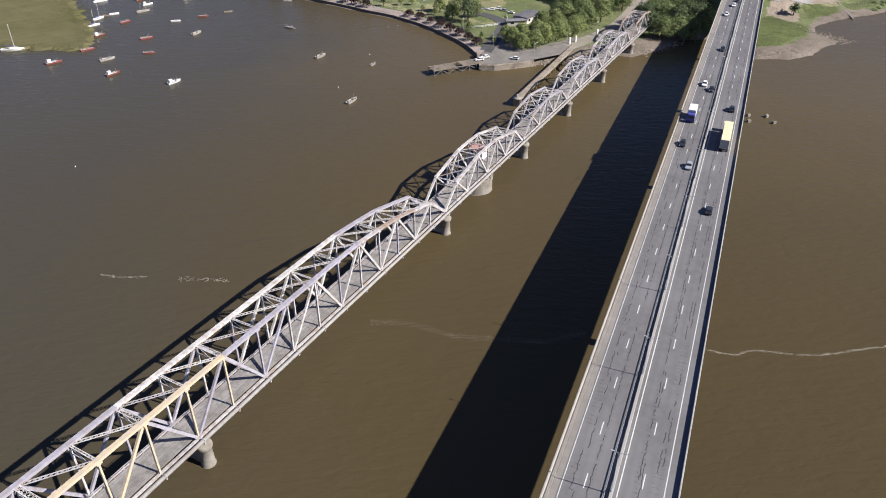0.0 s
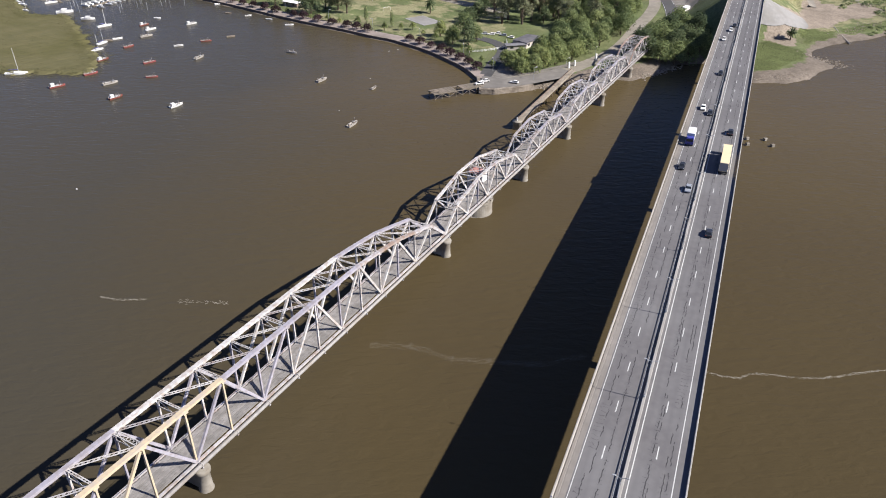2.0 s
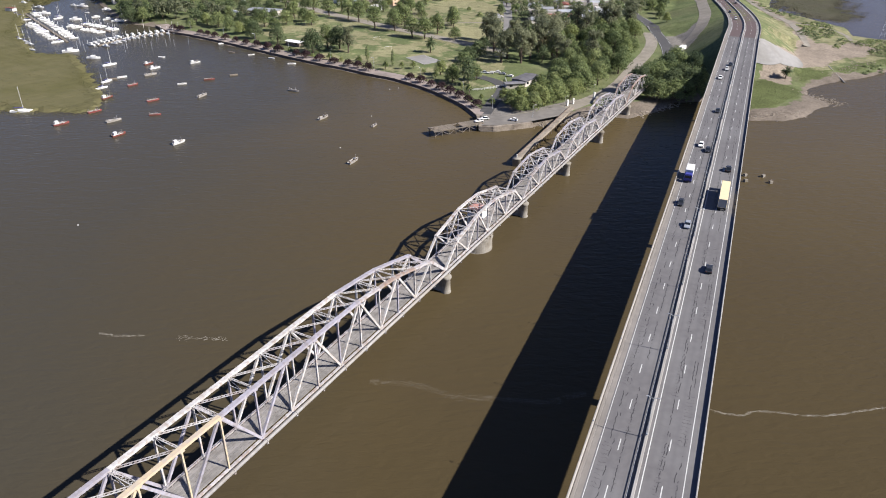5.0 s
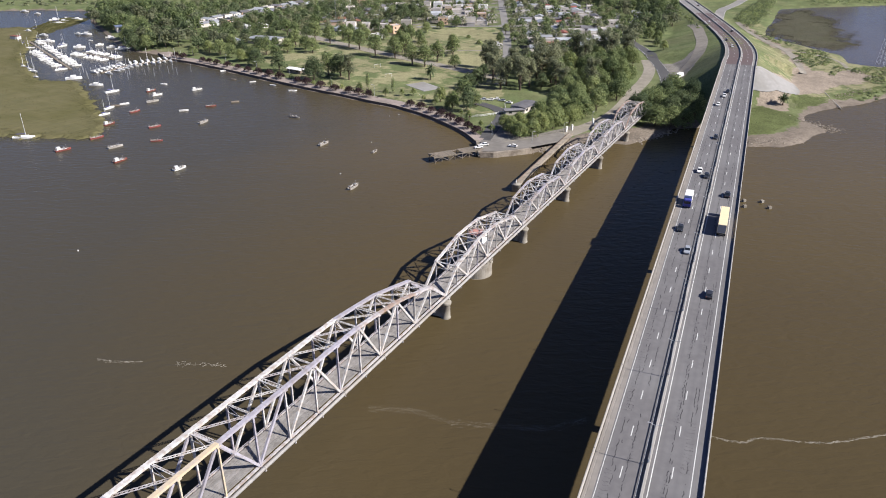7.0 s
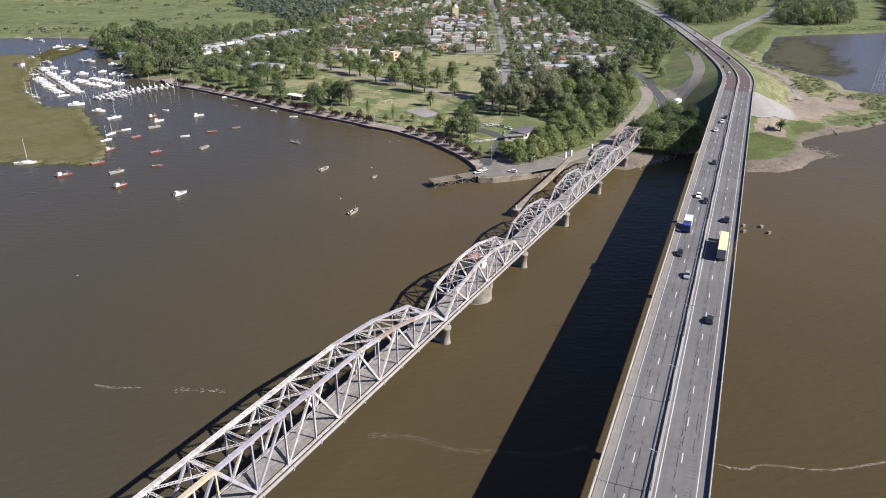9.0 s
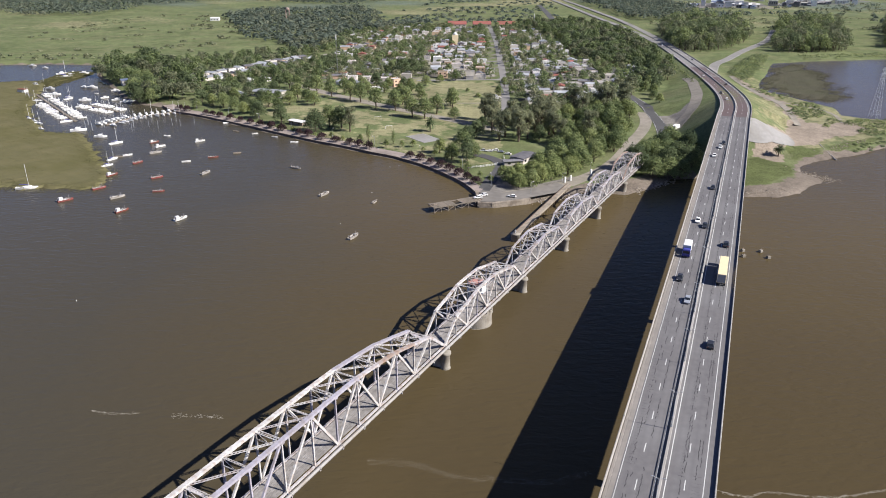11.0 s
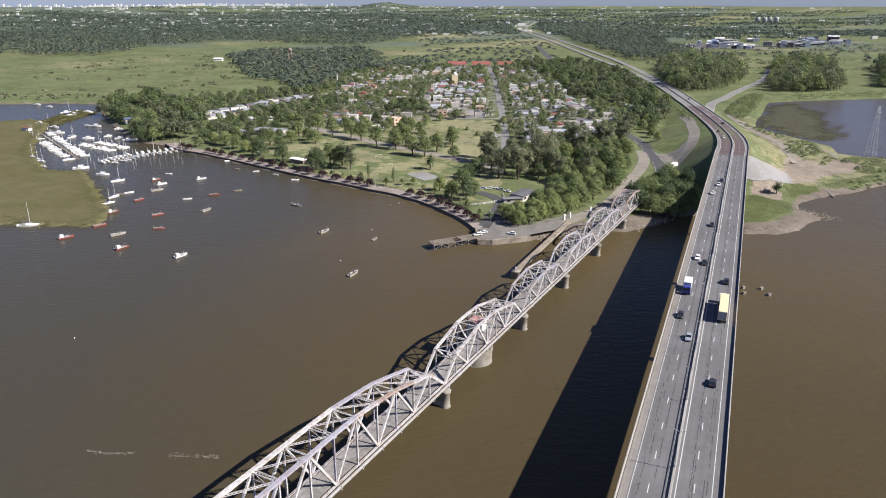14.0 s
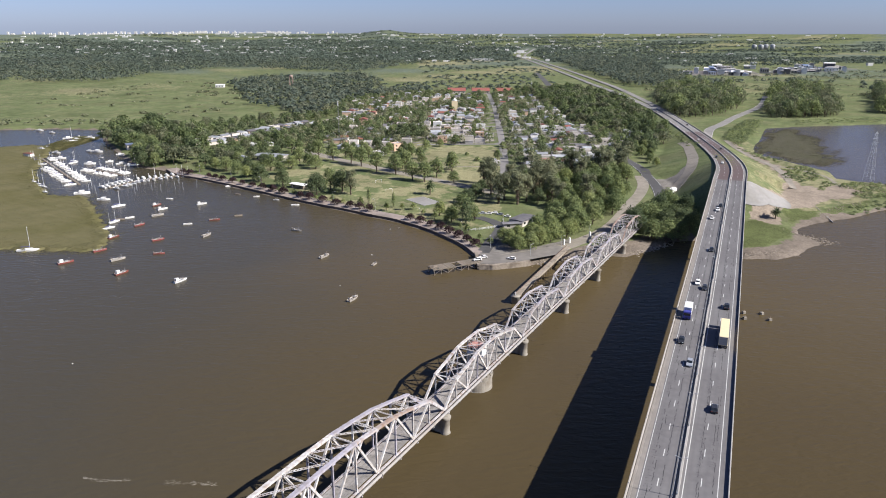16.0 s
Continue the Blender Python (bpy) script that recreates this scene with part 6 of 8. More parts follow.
# ---- houses ----
def house_kind(label, w, d, h, roof, wall_mat, roof_mat, storeys=1, annex=0.0):
    """A house at the origin with its front towards -y; annex: width of a lower wing at its side."""
    root = tagged(new("house"), label, "house", "houses of the town")
    b = bmesh.new()
    box(b, -w / 2, w / 2, -d / 2, d / 2, -0.3, h)
    part("wall", b, wall_mat, root)
    b = bmesh.new()
    if roof == "flat":
        box(b, -w / 2 + 0.25, w / 2 - 0.25, -d / 2 + 0.25, d / 2 - 0.25, h, h + 0.06)
        part("roof", b, roof_mat, root)
        b = bmesh.new()
        for x0, x1, y0, y1 in ((-w / 2, w / 2, -d / 2, -d / 2 + 0.2), (-w / 2, w / 2, d / 2 - 0.2, d / 2), (-w / 2, -w / 2 + 0.2, -d / 2 + 0.2, d / 2 - 0.2), (w / 2 - 0.2, w / 2, -d / 2 + 0.2, d / 2 - 0.2)):
            box(b, x0, x1, y0, y1, h + 0.003, h + 0.6)
        part("parapet", b, wall_mat, root)
        b = bmesh.new()
        lathe(b, [(0.5, h + 0.06), (0.55, h + 0.9), (0.3, h + 1.05)], 10, w * 0.28, d * 0.3)
        part("water_tank", b, M["zinc"], root)
    else:
        e, rz = 0.5, h + w * 0.17
        v = [b.verts.new(p) for p in ((-w / 2 - e, -d / 2 - e, h - 0.1), (w / 2 + e, -d / 2 - e, h - 0.1), (w / 2 + e, d / 2 + e, h - 0.1), (-w / 2 - e, d / 2 + e, h - 0.1), (0, -d / 2 - e, rz), (0, d / 2 + e, rz))]
        for f in ((0, 4, 5, 3), (1, 2, 5, 4), (0, 1, 4), (2, 3, 5), (3, 2, 1, 0)):
            b.faces.new([v[i] for i in f])
        part("roof", b, roof_mat, root)
    if annex:
        b = bmesh.new()
        box(b, w / 2 + 0.005, w / 2 + annex, -d / 2 + 1.5, d / 2 - 1.0, -0.3, 2.6)
        box(b, w / 2 - 0.1, w / 2 + annex + 0.3, -d / 2 + 1.2, d / 2 - 0.7, 2.605, 2.75)
        part("annex", b, roof_mat, root, "low wing with a sheet roof")
    for st in range(storeys):
        z0 = 1.0 + st * 2.9
        for x in (-w * 0.25, w * 0.25):
            b = bmesh.new()
            box(b, x - 0.75, x + 0.75, -d / 2 - 0.06, -d / 2 + 0.05, z0, z0 + 1.25)
            part("window", b, M["glass"], root)
    b = bmesh.new()
    box(b, -0.5, 0.5, -d / 2 - 0.05, -d / 2 + 0.05, 0, 2.05)
    part("door", b, M["timber"], root)
    return root


M["slate"] = material("dark_grey_sheet_roof", (0.16, 0.155, 0.165), (0.11, 0.105, 0.11), 0.7, 0.0, 0.4, objvar=0.3)
M["blue_sheet"] = material("blue_grey_sheet_roof", (0.20, 0.25, 0.36), (0.16, 0.20, 0.29), 0.5, 0.1, 0.4, objvar=0.2)
M["ochre"] = material("ochre_wall_paint", (0.52, 0.38, 0.26), (0.42, 0.30, 0.21), 0.85, 0.0, 0.4, objvar=0.35)
HOUSES = [
    house_kind("white flat-roofed single-storey house", 9, 10, 3.3, "flat", M["white_paint"], M["flat_roof"], 1, 3.0),
    house_kind("pale two-storey house with a flat roof", 8, 9, 6.2, "flat", M["plaster"], M["flat_roof"], 2, 3.5),
    house_kind("plastered house with a grey metal roof", 8, 11, 3.2, "gable", M["plaster"], M["zinc"]),
    house_kind("white house with a grey metal roof", 9, 9, 3.2, "gable", M["white_paint"], M["zinc"], 1, 3.0),
    house_kind("small house with a red tiled roof", 8, 9, 3.2, "gable", M["white_paint"], M["brick_red"]),
    house_kind("low plastered house with a pale flat roof", 10, 12, 3.5, "flat", M["plaster"], M["concrete"]),
    house_kind("white three-storey house with a flat roof", 8, 9, 8.6, "flat", M["white_paint"], M["white_paint"], 3, 4.0),
    house_kind("ochre two-storey house with a flat roof", 9, 8, 6.0, "flat", M["ochre"], M["flat_roof"], 2),
    house_kind("house with a dark sheet roof", 8, 12, 3.2, "gable", M["ochre"], M["slate"], 1, 3.0),
    house_kind("long low white caravan shed", 5, 12, 2.8, "gable", M["white_paint"], M["white_paint"]),
]
built = set()
taken = []
r = random.Random(12)


def put_house(k, x, y, turn, s=1.0):
    m = pose(x, y, ground_z(x, y) + 0.05, 0, 0, turn)
    ob = HOUSES[k]
    if k in built:
        ob = copy_thing(ob, m)
    else:
        built.add(k)
        ob.matrix_basis = m
    ob.scale = (s * r.uniform(0.85, 1.2), s * r.uniform(0.85, 1.25), r.uniform(0.92, 1.1))
    taken.append((x, y))


def inside(poly, x, y, gap=0.0):
    return signed(poly, np.array([x]), np.array([y]))[0] > gap


far_blocks = bmesh.new()


def far_house(x, y):
    """A plain far house in the joined rows behind: walls, flat or pitched roof, dark windows."""
    w, d, h, z = r.uniform(6.5, 10), r.uniform(7, 11), r.choice([3.2, 3.3, 3.4, 6.0, 6.2]), ground_z(x, y)
    turn = pose(x, y, z, 0, 0, r.choice([0, 90]) + r.uniform(-5, 5))
    wall, top = r.choice([0, 1, 1, 2]), r.choice([3, 3, 4, 4, 4, 3, 6, 6, 5, 7, 7])
    for f in box(far_blocks, -w / 2, w / 2, -d / 2, d / 2, -0.3, h, turn):
        f.material_index = wall
    if top in (4, 6):
        for f in box(far_blocks, -w / 2 + 0.2, w / 2 - 0.2, -d / 2 + 0.2, d / 2 - 0.2, h + 0.01, h + 0.15, turn):
            f.material_index = top
        for f in box(far_blocks, w * 0.1, w * 0.1 + 2, d * 0.1, d * 0.1 + 2, h + 0.16, h + 1.1, turn):
            f.material_index = 0
    else:
        v = [far_blocks.verts.new(turn @ Vector(p)) for p in ((-w / 2 - 0.4, -d / 2 - 0.4, h), (w / 2 + 0.4, -d / 2 - 0.4, h), (w / 2 + 0.4, d / 2 + 0.4, h), (-w / 2 - 0.4, d / 2 + 0.4, h), (0, -d / 2 - 0.4, h + w * 0.17), (0, d / 2 + 0.4, h + w * 0.17))]
        for f in ((0, 4, 5, 3), (1, 2, 5, 4), (0, 1, 4), (2, 3, 5)):
            far_blocks.faces.new([v[i] for i in f]).material_index = top
    for zz in (1.0, 3.9)[:2 if h > 5 else 1]:
        for xx in (-w * 0.25, w * 0.25):
            for f in box(far_blocks, xx - 0.7, xx + 0.7, -d / 2 - 0.05, -d / 2 + 0.03, zz, zz + 1.2, turn):
                f.material_index = 8
    taken.append((x, y))


# blocks of houses: outline, plot width and depth, share left empty, kinds
DENSE = [(-14, 708), (56, 709), (72, 1010), (-30, 1010), (-24, 820)]
ROWS = [
    (DENSE, 12.0, 14.0, 0.24, (1, 1, 6, 0, 7, 1, 5, 8, 2, 7)),
    ([(66, 590), (118, 592), (160, 640), (172, 690), (160, 800), (158, 1010), (82, 1010)], 14.5, 16.5, 0.30, (0, 1, 2, 3, 5, 8, 3, 8, 4, 5)),
    ([(66, 470), (62, 520), (66, 590), (118, 592), (112, 560)], 15.0, 17.0, 0.3, (0, 3, 7, 2)),
    ([(-130, 690), (-45, 652), (-30, 690), (-16, 706), (-26, 820), (-32, 1010), (-145, 1000)], 16.0, 18.0, 0.3, (0, 2, 3, 5, 8, 4, 8, 2, 1)),
    ([(-145, 1012), (150, 1012), (150, 1190), (-40, 1235), (-130, 1160)], 17.0, 21.0, 0.3, (0, 2, 3, 4, 5, 1)),
    ([(178, 705), (222, 712), (232, 780), (190, 790)], 14.0, 15.0, 0.3, (3, 0, 2)),
]
for poly, dx, dy, empty, mix in ROWS:
    x0, x1 = min(p[0] for p in poly), max(p[0] for p in poly)
    y0, y1 = min(p[1] for p in poly), max(p[1] for p in poly)
    for gy in range(int((y1 - y0) / dy) + 1):
        for gx in range(int((x1 - x0) / dx) + 2):
            x, y = x0 + (gx + 0.5) * dx + r.uniform(-2.2, 2.2), y0 + (gy + 0.5) * dy + r.uniform(-2.5, 2.5)
            x += (y - y0) * 0.05
            if r.random() < empty or not inside(poly, x, y, 3) or ground_z(x, y) > 4.2 or abs(x - (50 + (y - 572) * 0.045)) < 9 or abs(y - 703) < 9 or abs(y - 837) < 7 or (x - 164) ** 2 + (y - 640) ** 2 < 20 ** 2:
                continue
            if y > 850:
                far_house(x, y)
            else:
                put_house(r.choice(mix), x, y, r.choice([0, 0, 90, 270]) - 3 + r.uniform(-4, 4), 0.95)
for i in range(14):  # caravans and sheds on both sides of the avenue
    for side in (-1, 1):
        x, y = -238 + 6.1 * i, 705 + 11.4 * i
        put_house(r.choice((9, 3, 5, 2, 8)), x + side * 10.5 * 0.885, y - side * 10.5 * 0.465, -28 + r.choice((0, 90)), 0.95)
for x, y, k in ((-174, 613, 2), (-94, 676, 3), (-80, 672, 2), (41, 594, 0), (-60, 640, 0), (-44, 668, 7), (-185, 690, 9), (-172, 700, 9)):
    put_house(k, x, y, 35 if x < 0 else 5)
tagged(mesh_object("far_houses", far_blocks, [M[k] for k in ("white_paint", "plaster", "ochre", "zinc", "flat_roof", "brick_red", "concrete", "slate", "glass")]), "pale low houses crowded at the back of the town", "houses", kind="stuff")
TOWN = [(-205, 690), (-205, 800), (-165, 938), (-150, 1171), (-24, 1276), (145, 1276), (165, 880), (200, 828), (205, 720), (160, 610), (60, 510), (60, 700), (-25, 712), (-75, 665), (-163, 690)]
spots = []
for x, y in scatter(TOWN, 7.2, 71, ok=lambda x, y: abs(x - (50 + (y - 572) * 0.045)) > 6 and ground_z(x, y) < 4.2 and abs(y - 703) > 5):
    near = min((x - a) ** 2 + (y - c) ** 2 for a, c in taken)
    crowd = inside(DENSE, x, y)
    if near > (36 if crowd else 28) and not -8 < (x + 243) * 0.9 - (y - 697) * 0.436 < 30 and r.random() < (0.75 if crowd else 0.6 if x > 60 else 0.92):
        spots.append((x, y, r.uniform(0.5, 0.95) if crowd else r.uniform(0.6, 1.15)))
for i, (mat, label) in enumerate((("leaf", "green garden trees between the houses"), ("leaf_dark", "dark garden trees between the houses"), ("leaf_olive", "olive garden trees between the houses"))):
    grove("town_trees", label, spots[i::3], M[mat], 90 + i, 330, 0.62)
for x, y, k, s_ in ((-41, 728, "round_d", 2.1), (-30, 738, "round_d", 1.8), (-52, 742, "round_a", 1.7), (-3, 690, "round_c", 1.0), (12, 700, "round_a", 1.1), (-16, 668, "round_b", 1.1), (-30, 655, "round_c", 1.2), (-18, 596, "round_a", 1.0), (-10, 590, "bush", 1.2), (6, 572, "round_d", 1.05), (-33, 575, "round_d", 1.4), (22, 640, "bush", 1.0), (48, 620, "round_b", 1.0), (-52, 632, "round_a", 1.1), (-66, 628, "round_b", 1.2), (-36, 652, "round_d", 1.1), (-50, 656, "round_c", 1.2), (-72, 650, "round_a", 1.3), (-84, 660, "round_b", 1.2), (-28, 636, "round_a", 1.0), (-38, 626, "round_c", 1.1), (-20, 620, "street", 1.3), (-62, 668, "round_d", 1.3), (30, 612, "bush", 1.2), (-5, 612, "bush", 1.0), (56, 660, "street", 1.0)):
    stand.plant(k, x, y, s_)


def hall(name, label, x, y, w, d, h, turn, wall, roof, gable=True):
    root = tagged(new(name), label, "building")
    root.matrix_basis = pose(x, y, ground_z(x, y), 0, 0, turn)
    b = bmesh.new()
    box(b, -w / 2, w / 2, -d / 2, d / 2, -0.5, h)
    part("wall", b, wall, root)
    b = bmesh.new()
    e, rz = 0.8, h + (d * 0.22 if gable else 0.5)
    v = [b.verts.new(p) for p in ((-w / 2 - e, -d / 2 - e, h), (w / 2 + e, -d / 2 - e, h), (w / 2 + e, d / 2 + e, h), (-w / 2 - e, d / 2 + e, h), (-w / 2 - e, 0, rz), (w / 2 + e, 0, rz))]
    for f in ((0, 1, 5, 4), (2, 3, 4, 5), (1, 2, 5), (3, 0, 4), (3, 2, 1, 0)):
        b.faces.new([v[i] for i in f])
    part("roof", b, roof, root)
    n = max(2, min(4, int(w / 5)))
    for i in range(n):
        xx = -w / 2 + (i + 0.5) * w / n
        b = bmesh.new()
        box(b, xx - 0.9, xx + 0.9, -d / 2 - 0.06, -d / 2 + 0.04, h * 0.35, h * 0.75)
        part("window", b, M["glass"], root)
    return root


for x in (24, 66, 108):
    hall("school_building", "long low building with a bright red roof", x, 1275, 30, 22, 5, 0, M["plaster"], M["brick_red"])
hall("club_house", "park club house with a wide pale metal roof", 47, 405, 15, 9, 3.4, 52, M["plaster"], M["slate"], False)
hall("club_annex", "low club annex with a pale sheet roof", 40, 396, 11, 4, 2.8, 10, M["plaster"], M["slate"], False)
hall("park_shelter", "low park shelter with a white roof", -104, 505, 13, 5, 2.8, -35, M["timber"], M["white_paint"], False)
hall("boat_store", "grey metal boat store on the river bank", -295, 680, 16, 12, 4.5, 30, M["plaster"], M["blue_sheet"], False)
hall("boat_shed", "boat shed with a faded blue metal roof", -150, 616, 26, 14, 4.5, -20, M["plaster"], M["zinc"], False)
hall("service_station", "white service station with a wide flat roof", 140, 2560, 70, 24, 7, 0, M["white_paint"], M["white_paint"], False)
hall("farm_house", "lone white farm house on the meadow", -433, 1413, 16, 9, 4, 0, M["white_paint"], M["white_paint"])
q = random.Random(17)
for cx, cy, n, sx, sy in ((640, 1830, 12, 50, 40), (740, 1900, 14, 50, 40), (725, 1760, 9, 30, 22), (870, 1850, 16, 60, 35), (980, 1960, 18, 80, 50), (1080, 2110, 14, 70, 60), (820, 2080, 8, 60, 40)):
    for i in range(n):
        x, y = cx + q.uniform(-sx, sx), cy + q.uniform(-sy, sy)
        hall("factory", "grey and white industrial plant building", x, y, q.uniform(9, 30), q.uniform(8, 18), q.choice([4, 5, 7, 8, 9, 13]), q.choice([-20, 70]), M[q.choice(["white_paint", "plaster", "concrete", "white_paint", "slate"])], M[q.choice(["zinc", "white_paint", "flat_roof", "concrete", "blue_sheet"])], q.random() < 0.5)
for x, y in ((1395, 3310), (1421, 3300), (1447, 3310), (1473, 3300)):
    b = bmesh.new()
    lathe(b, [(11, 0), (11, 20), (9, 23), (2, 25)], 20, x, y)
    bmesh.ops.translate(b, verts=b.verts[:], vec=(0, 0, ground_z(x, y)))
    tagged(mesh_object("silo", b, M["zinc"], None, "", True), "pale metal grain silo on the plain", "silo", "silos")


def far_buildings():
    """Specks of white suburbs towards the skyline, and the city on it."""
    q = random.Random(8)
    b = bmesh.new()
    for _ in range(620):
        a, d = radians(q.triangular(-36, 32, -20)), q.uniform(2500, 4850)
        x, y = d * math.sin(a), d * math.cos(a)
        z = ground_z(x, y)
        w, dd, hh = q.triangular(5, 34, 7), q.uniform(6, 12), q.uniform(4, 8)
        box(b, x - w / 2, x + w / 2, y - dd / 2, y + dd / 2, z - 3, z + hh)
    for _ in range(170):
        a = radians(q.triangular(-33, -6, -18))
        x, y = 4900 * math.sin(a), 4900 * math.cos(a)
        w, hh = q.uniform(5, 16), q.choice([5, 6, 8, 10, 15])
        z = ground_z(x, y)
        box(b, x - w / 2, x + w / 2, y - 5, y + 5, z - 3, z + hh)
    return tagged(mesh_object("far_town", b, M["white_paint"]), "pale specks of distant suburbs and towers", "buildings", kind="stuff")


far_buildings()


def build_church():
    root = tagged(new("chapel"), "small yellow chapel tower with a white dome", "chapel")
    root.matrix_basis = pose(16, 995, ground_z(16, 995))
    b = bmesh.new()
    box(b, -4, 4, -4, 4, 0, 14)
    part("tower", b, M["yellow"], root)
    b = bmesh.new()
    lathe(b, [(3.2, 14), (3.0, 15.2), (2.0, 16.6), (0.7, 17.4), (0.15, 18.6)], 16)
    part("dome", b, M["white_paint"], root, "", True)
    return root


build_church()


def build_mast(name, label, x, y, h):
    root = tagged(new(name), label, "mast")
    root.matrix_basis = pose(x, y, ground_z(x, y))
    b = bmesh.new()
    for k in range(3):
        a = 2.094 * k
        beam(b, (0.6 * math.cos(a), 0.6 * math.sin(a), 0), (0.3 * math.cos(a), 0.3 * math.sin(a), h), 0.1, 0.1)
    n = int(h / 2)
    for i in range(n):
        for k in range(3):
            a, c = 2.094 * k, 2.094 * (k + 1)
            r0, r1 = 0.6 - 0.3 * i / n, 0.6 - 0.3 * (i + 1) / n
            beam(b, (r0 * math.cos(a), r0 * math.sin(a), i * 2), (r1 * math.cos(c), r1 * math.sin(c), i * 2 + 2), 0.05, 0.05)
    part("lattice", b, M["zinc"], root)
    b = bmesh.new()
    tube(b, (0, 0, h - 3), (0, 0, h + 2), 0.5, 0.4, 8)
    part("antenna", b, M["white_paint"], root)
    return root


build_mast("radio_mast", "slim white lattice radio mast among houses", -106, 727, 38)
build_mast("radio_mast", "slim pale telephone mast behind trees", 147, 1204, 24)


def build_water_tower():
    root = tagged(new("water_tower"), "rusty brown water tower above the trees", "tower")
    root.matrix_basis = pose(-300, 1440, ground_z(-300, 1440))
    b = bmesh.new()
    for x in (-3, 3):
        for y in (-3, 3):
            beam(b, (x, y, 0), (x, y, 18), 1.0, 1.0)
    part("frame", b, M["rust"], root)
    b = bmesh.new()
    lathe(b, [(3.2, 17), (3.6, 17.6), (3.6, 21), (1.2, 22)], 16)
    part("tank", b, M["rust"], root, "", True)
    return root


build_water_tower()


def build_fence():
    root = tagged(new("fence"), "low white post fence round the club garden", "fence")
    post = None
    pts = [Vector((x, y, 0)) for x, y in ((14, 390), (21, 391), (28, 394), (36, 400), (36, 414))]
    for a, c in zip(pts, pts[1:]):
        n = max(1, int((c - a).length / 1.8))
        for k in range(n):
            p = a.lerp(c, k / n)
            m = pose(p.x, p.y, ground_z(p.x, p.y))
            if post is None:
                b = bmesh.new()
                box(b, -0.12, 0.12, -0.12, 0.12, -0.3, 1.3)
                post = part("post", b, M["white_paint"], root)
                post.matrix_basis = m
            else:
                shared("post", post, root, m)
        b = bmesh.new()
        for zz in (0.5, 1.05):
            beam(b, (a.x, a.y, ground_z(a.x, a.y) + zz), (c.x, c.y, ground_z(c.x, c.y) + zz), 0.08, 0.16)
        part("rail", b, M["white_paint"], root)
    return root


build_fence()
for x, y in ((81, 376), (68, 365.5), (64.5, 362.5)):
    b = bmesh.new()
    box(b, -0.5, 0.5, -0.35, 0.35, -0.2, 3.2)
    bmesh.ops.bevel(b, geom=b.edges[:], offset=0.08, segments=1, affect="EDGES")
    ob = tagged(mesh_object("gate_pillar", b, M["white_paint"]), "white gate pillar beside the riverside road", "pillar", "gate pillars")
    ob.matrix_basis = pose(x, y, ground_z(x, y), 0, 0, 40)


# ---- park things ----
b = bmesh.new()
box(b, -7, 7, -11, 11, -0.3, 0.12)
court = tagged(mesh_object("pavement_court", b, M["slope_concrete"]), "grey concrete ball court on the park lawn", "court", kind="structure")
court.matrix_basis = pose(-13, 462, ground_z(-13, 462), 0, 0, 35)
for sx in (-6.6, 6.6):
    b = bmesh.new()
    box(b, sx - 0.06, sx + 0.06, -10.8, 10.8, 0.121, 0.128)
    part("court_line", b, M["paint"], court)


def build_goal(x, y, turn):
    root = tagged(new("goal_frame"), "white tubular football goal on the grass", "goal", "goals")
    root.matrix_basis = pose(x, y, ground_z(x, y), 0, 0, turn)
    for px in (-2.5, 2.5):
        b = bmesh.new()
        tube(b, (px, 0, -0.2), (px, 0, 2.1), 0.07, 0.07, 8)
        part("upright", b, M["white_paint"], root)
    b = bmesh.new()
    tube(b, (-2.5, 0, 2.1), (2.5, 0, 2.1), 0.07, 0.07, 8)
    part("crossbar", b, M["white_paint"], root)


build_goal(-38, 490, 30)
build_goal(-48, 520, 30)


def build_park_lamp():
    root = tagged(new("park_lamp"), "thin grey lamp post beside the promenade", "street lamp", "promenade lamps")
    b = bmesh.new()
    tube(b, (0, 0, -0.2), (0, 0, 7.2), 0.1, 0.06, 8)
    part("pole", b, M["zinc"], root)
    b = bmesh.new()
    tube(b, (0, 0, 7.1), (1.2, 0, 7.4), 0.05, 0.05, 6)
    part("arm", b, M["zinc"], root)
    b = bmesh.new()
    box(b, 0.9, 1.6, -0.14, 0.14, 7.34, 7.5)
    part("lamp_head", b, M["white_paint"], root)
    return root


pl = build_park_lamp()
spots = [(PROM[i].x + 6, PROM[i].y + 7) for i in range(10, len(PROM) - 6, 9)] + [(44, 341), (62, 356), (80, 374), (25, 357)]
for i, (x, y) in enumerate(spots):
    m = pose(x, y, max(ground_z(x, y), 1.48), 0, 0, rng.uniform(0, 360))
    if i == 0:
        pl.matrix_basis = m
    else:
        copy_thing(pl, m)


def build_bench():
    root = tagged(new("bench"), "plain pale concrete bench facing the river", "bench", "promenade benches")
    b = bmesh.new()
    box(b, -1.0, 1.0, -0.25, 0.25, 0.38, 0.48)
    part("seat", b, M["parapet"], root)
    for x in (-0.8, 0.8):
        b = bmesh.new()
        box(b, x - 0.1, x + 0.1, -0.2, 0.2, -0.05, 0.38)
        part("foot", b, M["parapet"], root)
    return root


bench = build_bench()
k = 0
for i in range(8, len(PROM) - 4, 6):
    t = PROM[i + 1] - PROM[i]
    n = Vector((-t.y, t.x, 0)).normalized()
    p = PROM[i] + n * 7.6
    m = pose(p.x, p.y, 1.51, 0, 0, math.degrees(math.atan2(t.y, t.x)))
    if k == 0:
        bench.matrix_basis = m
    else:
        copy_thing(bench, m)
    k += 1


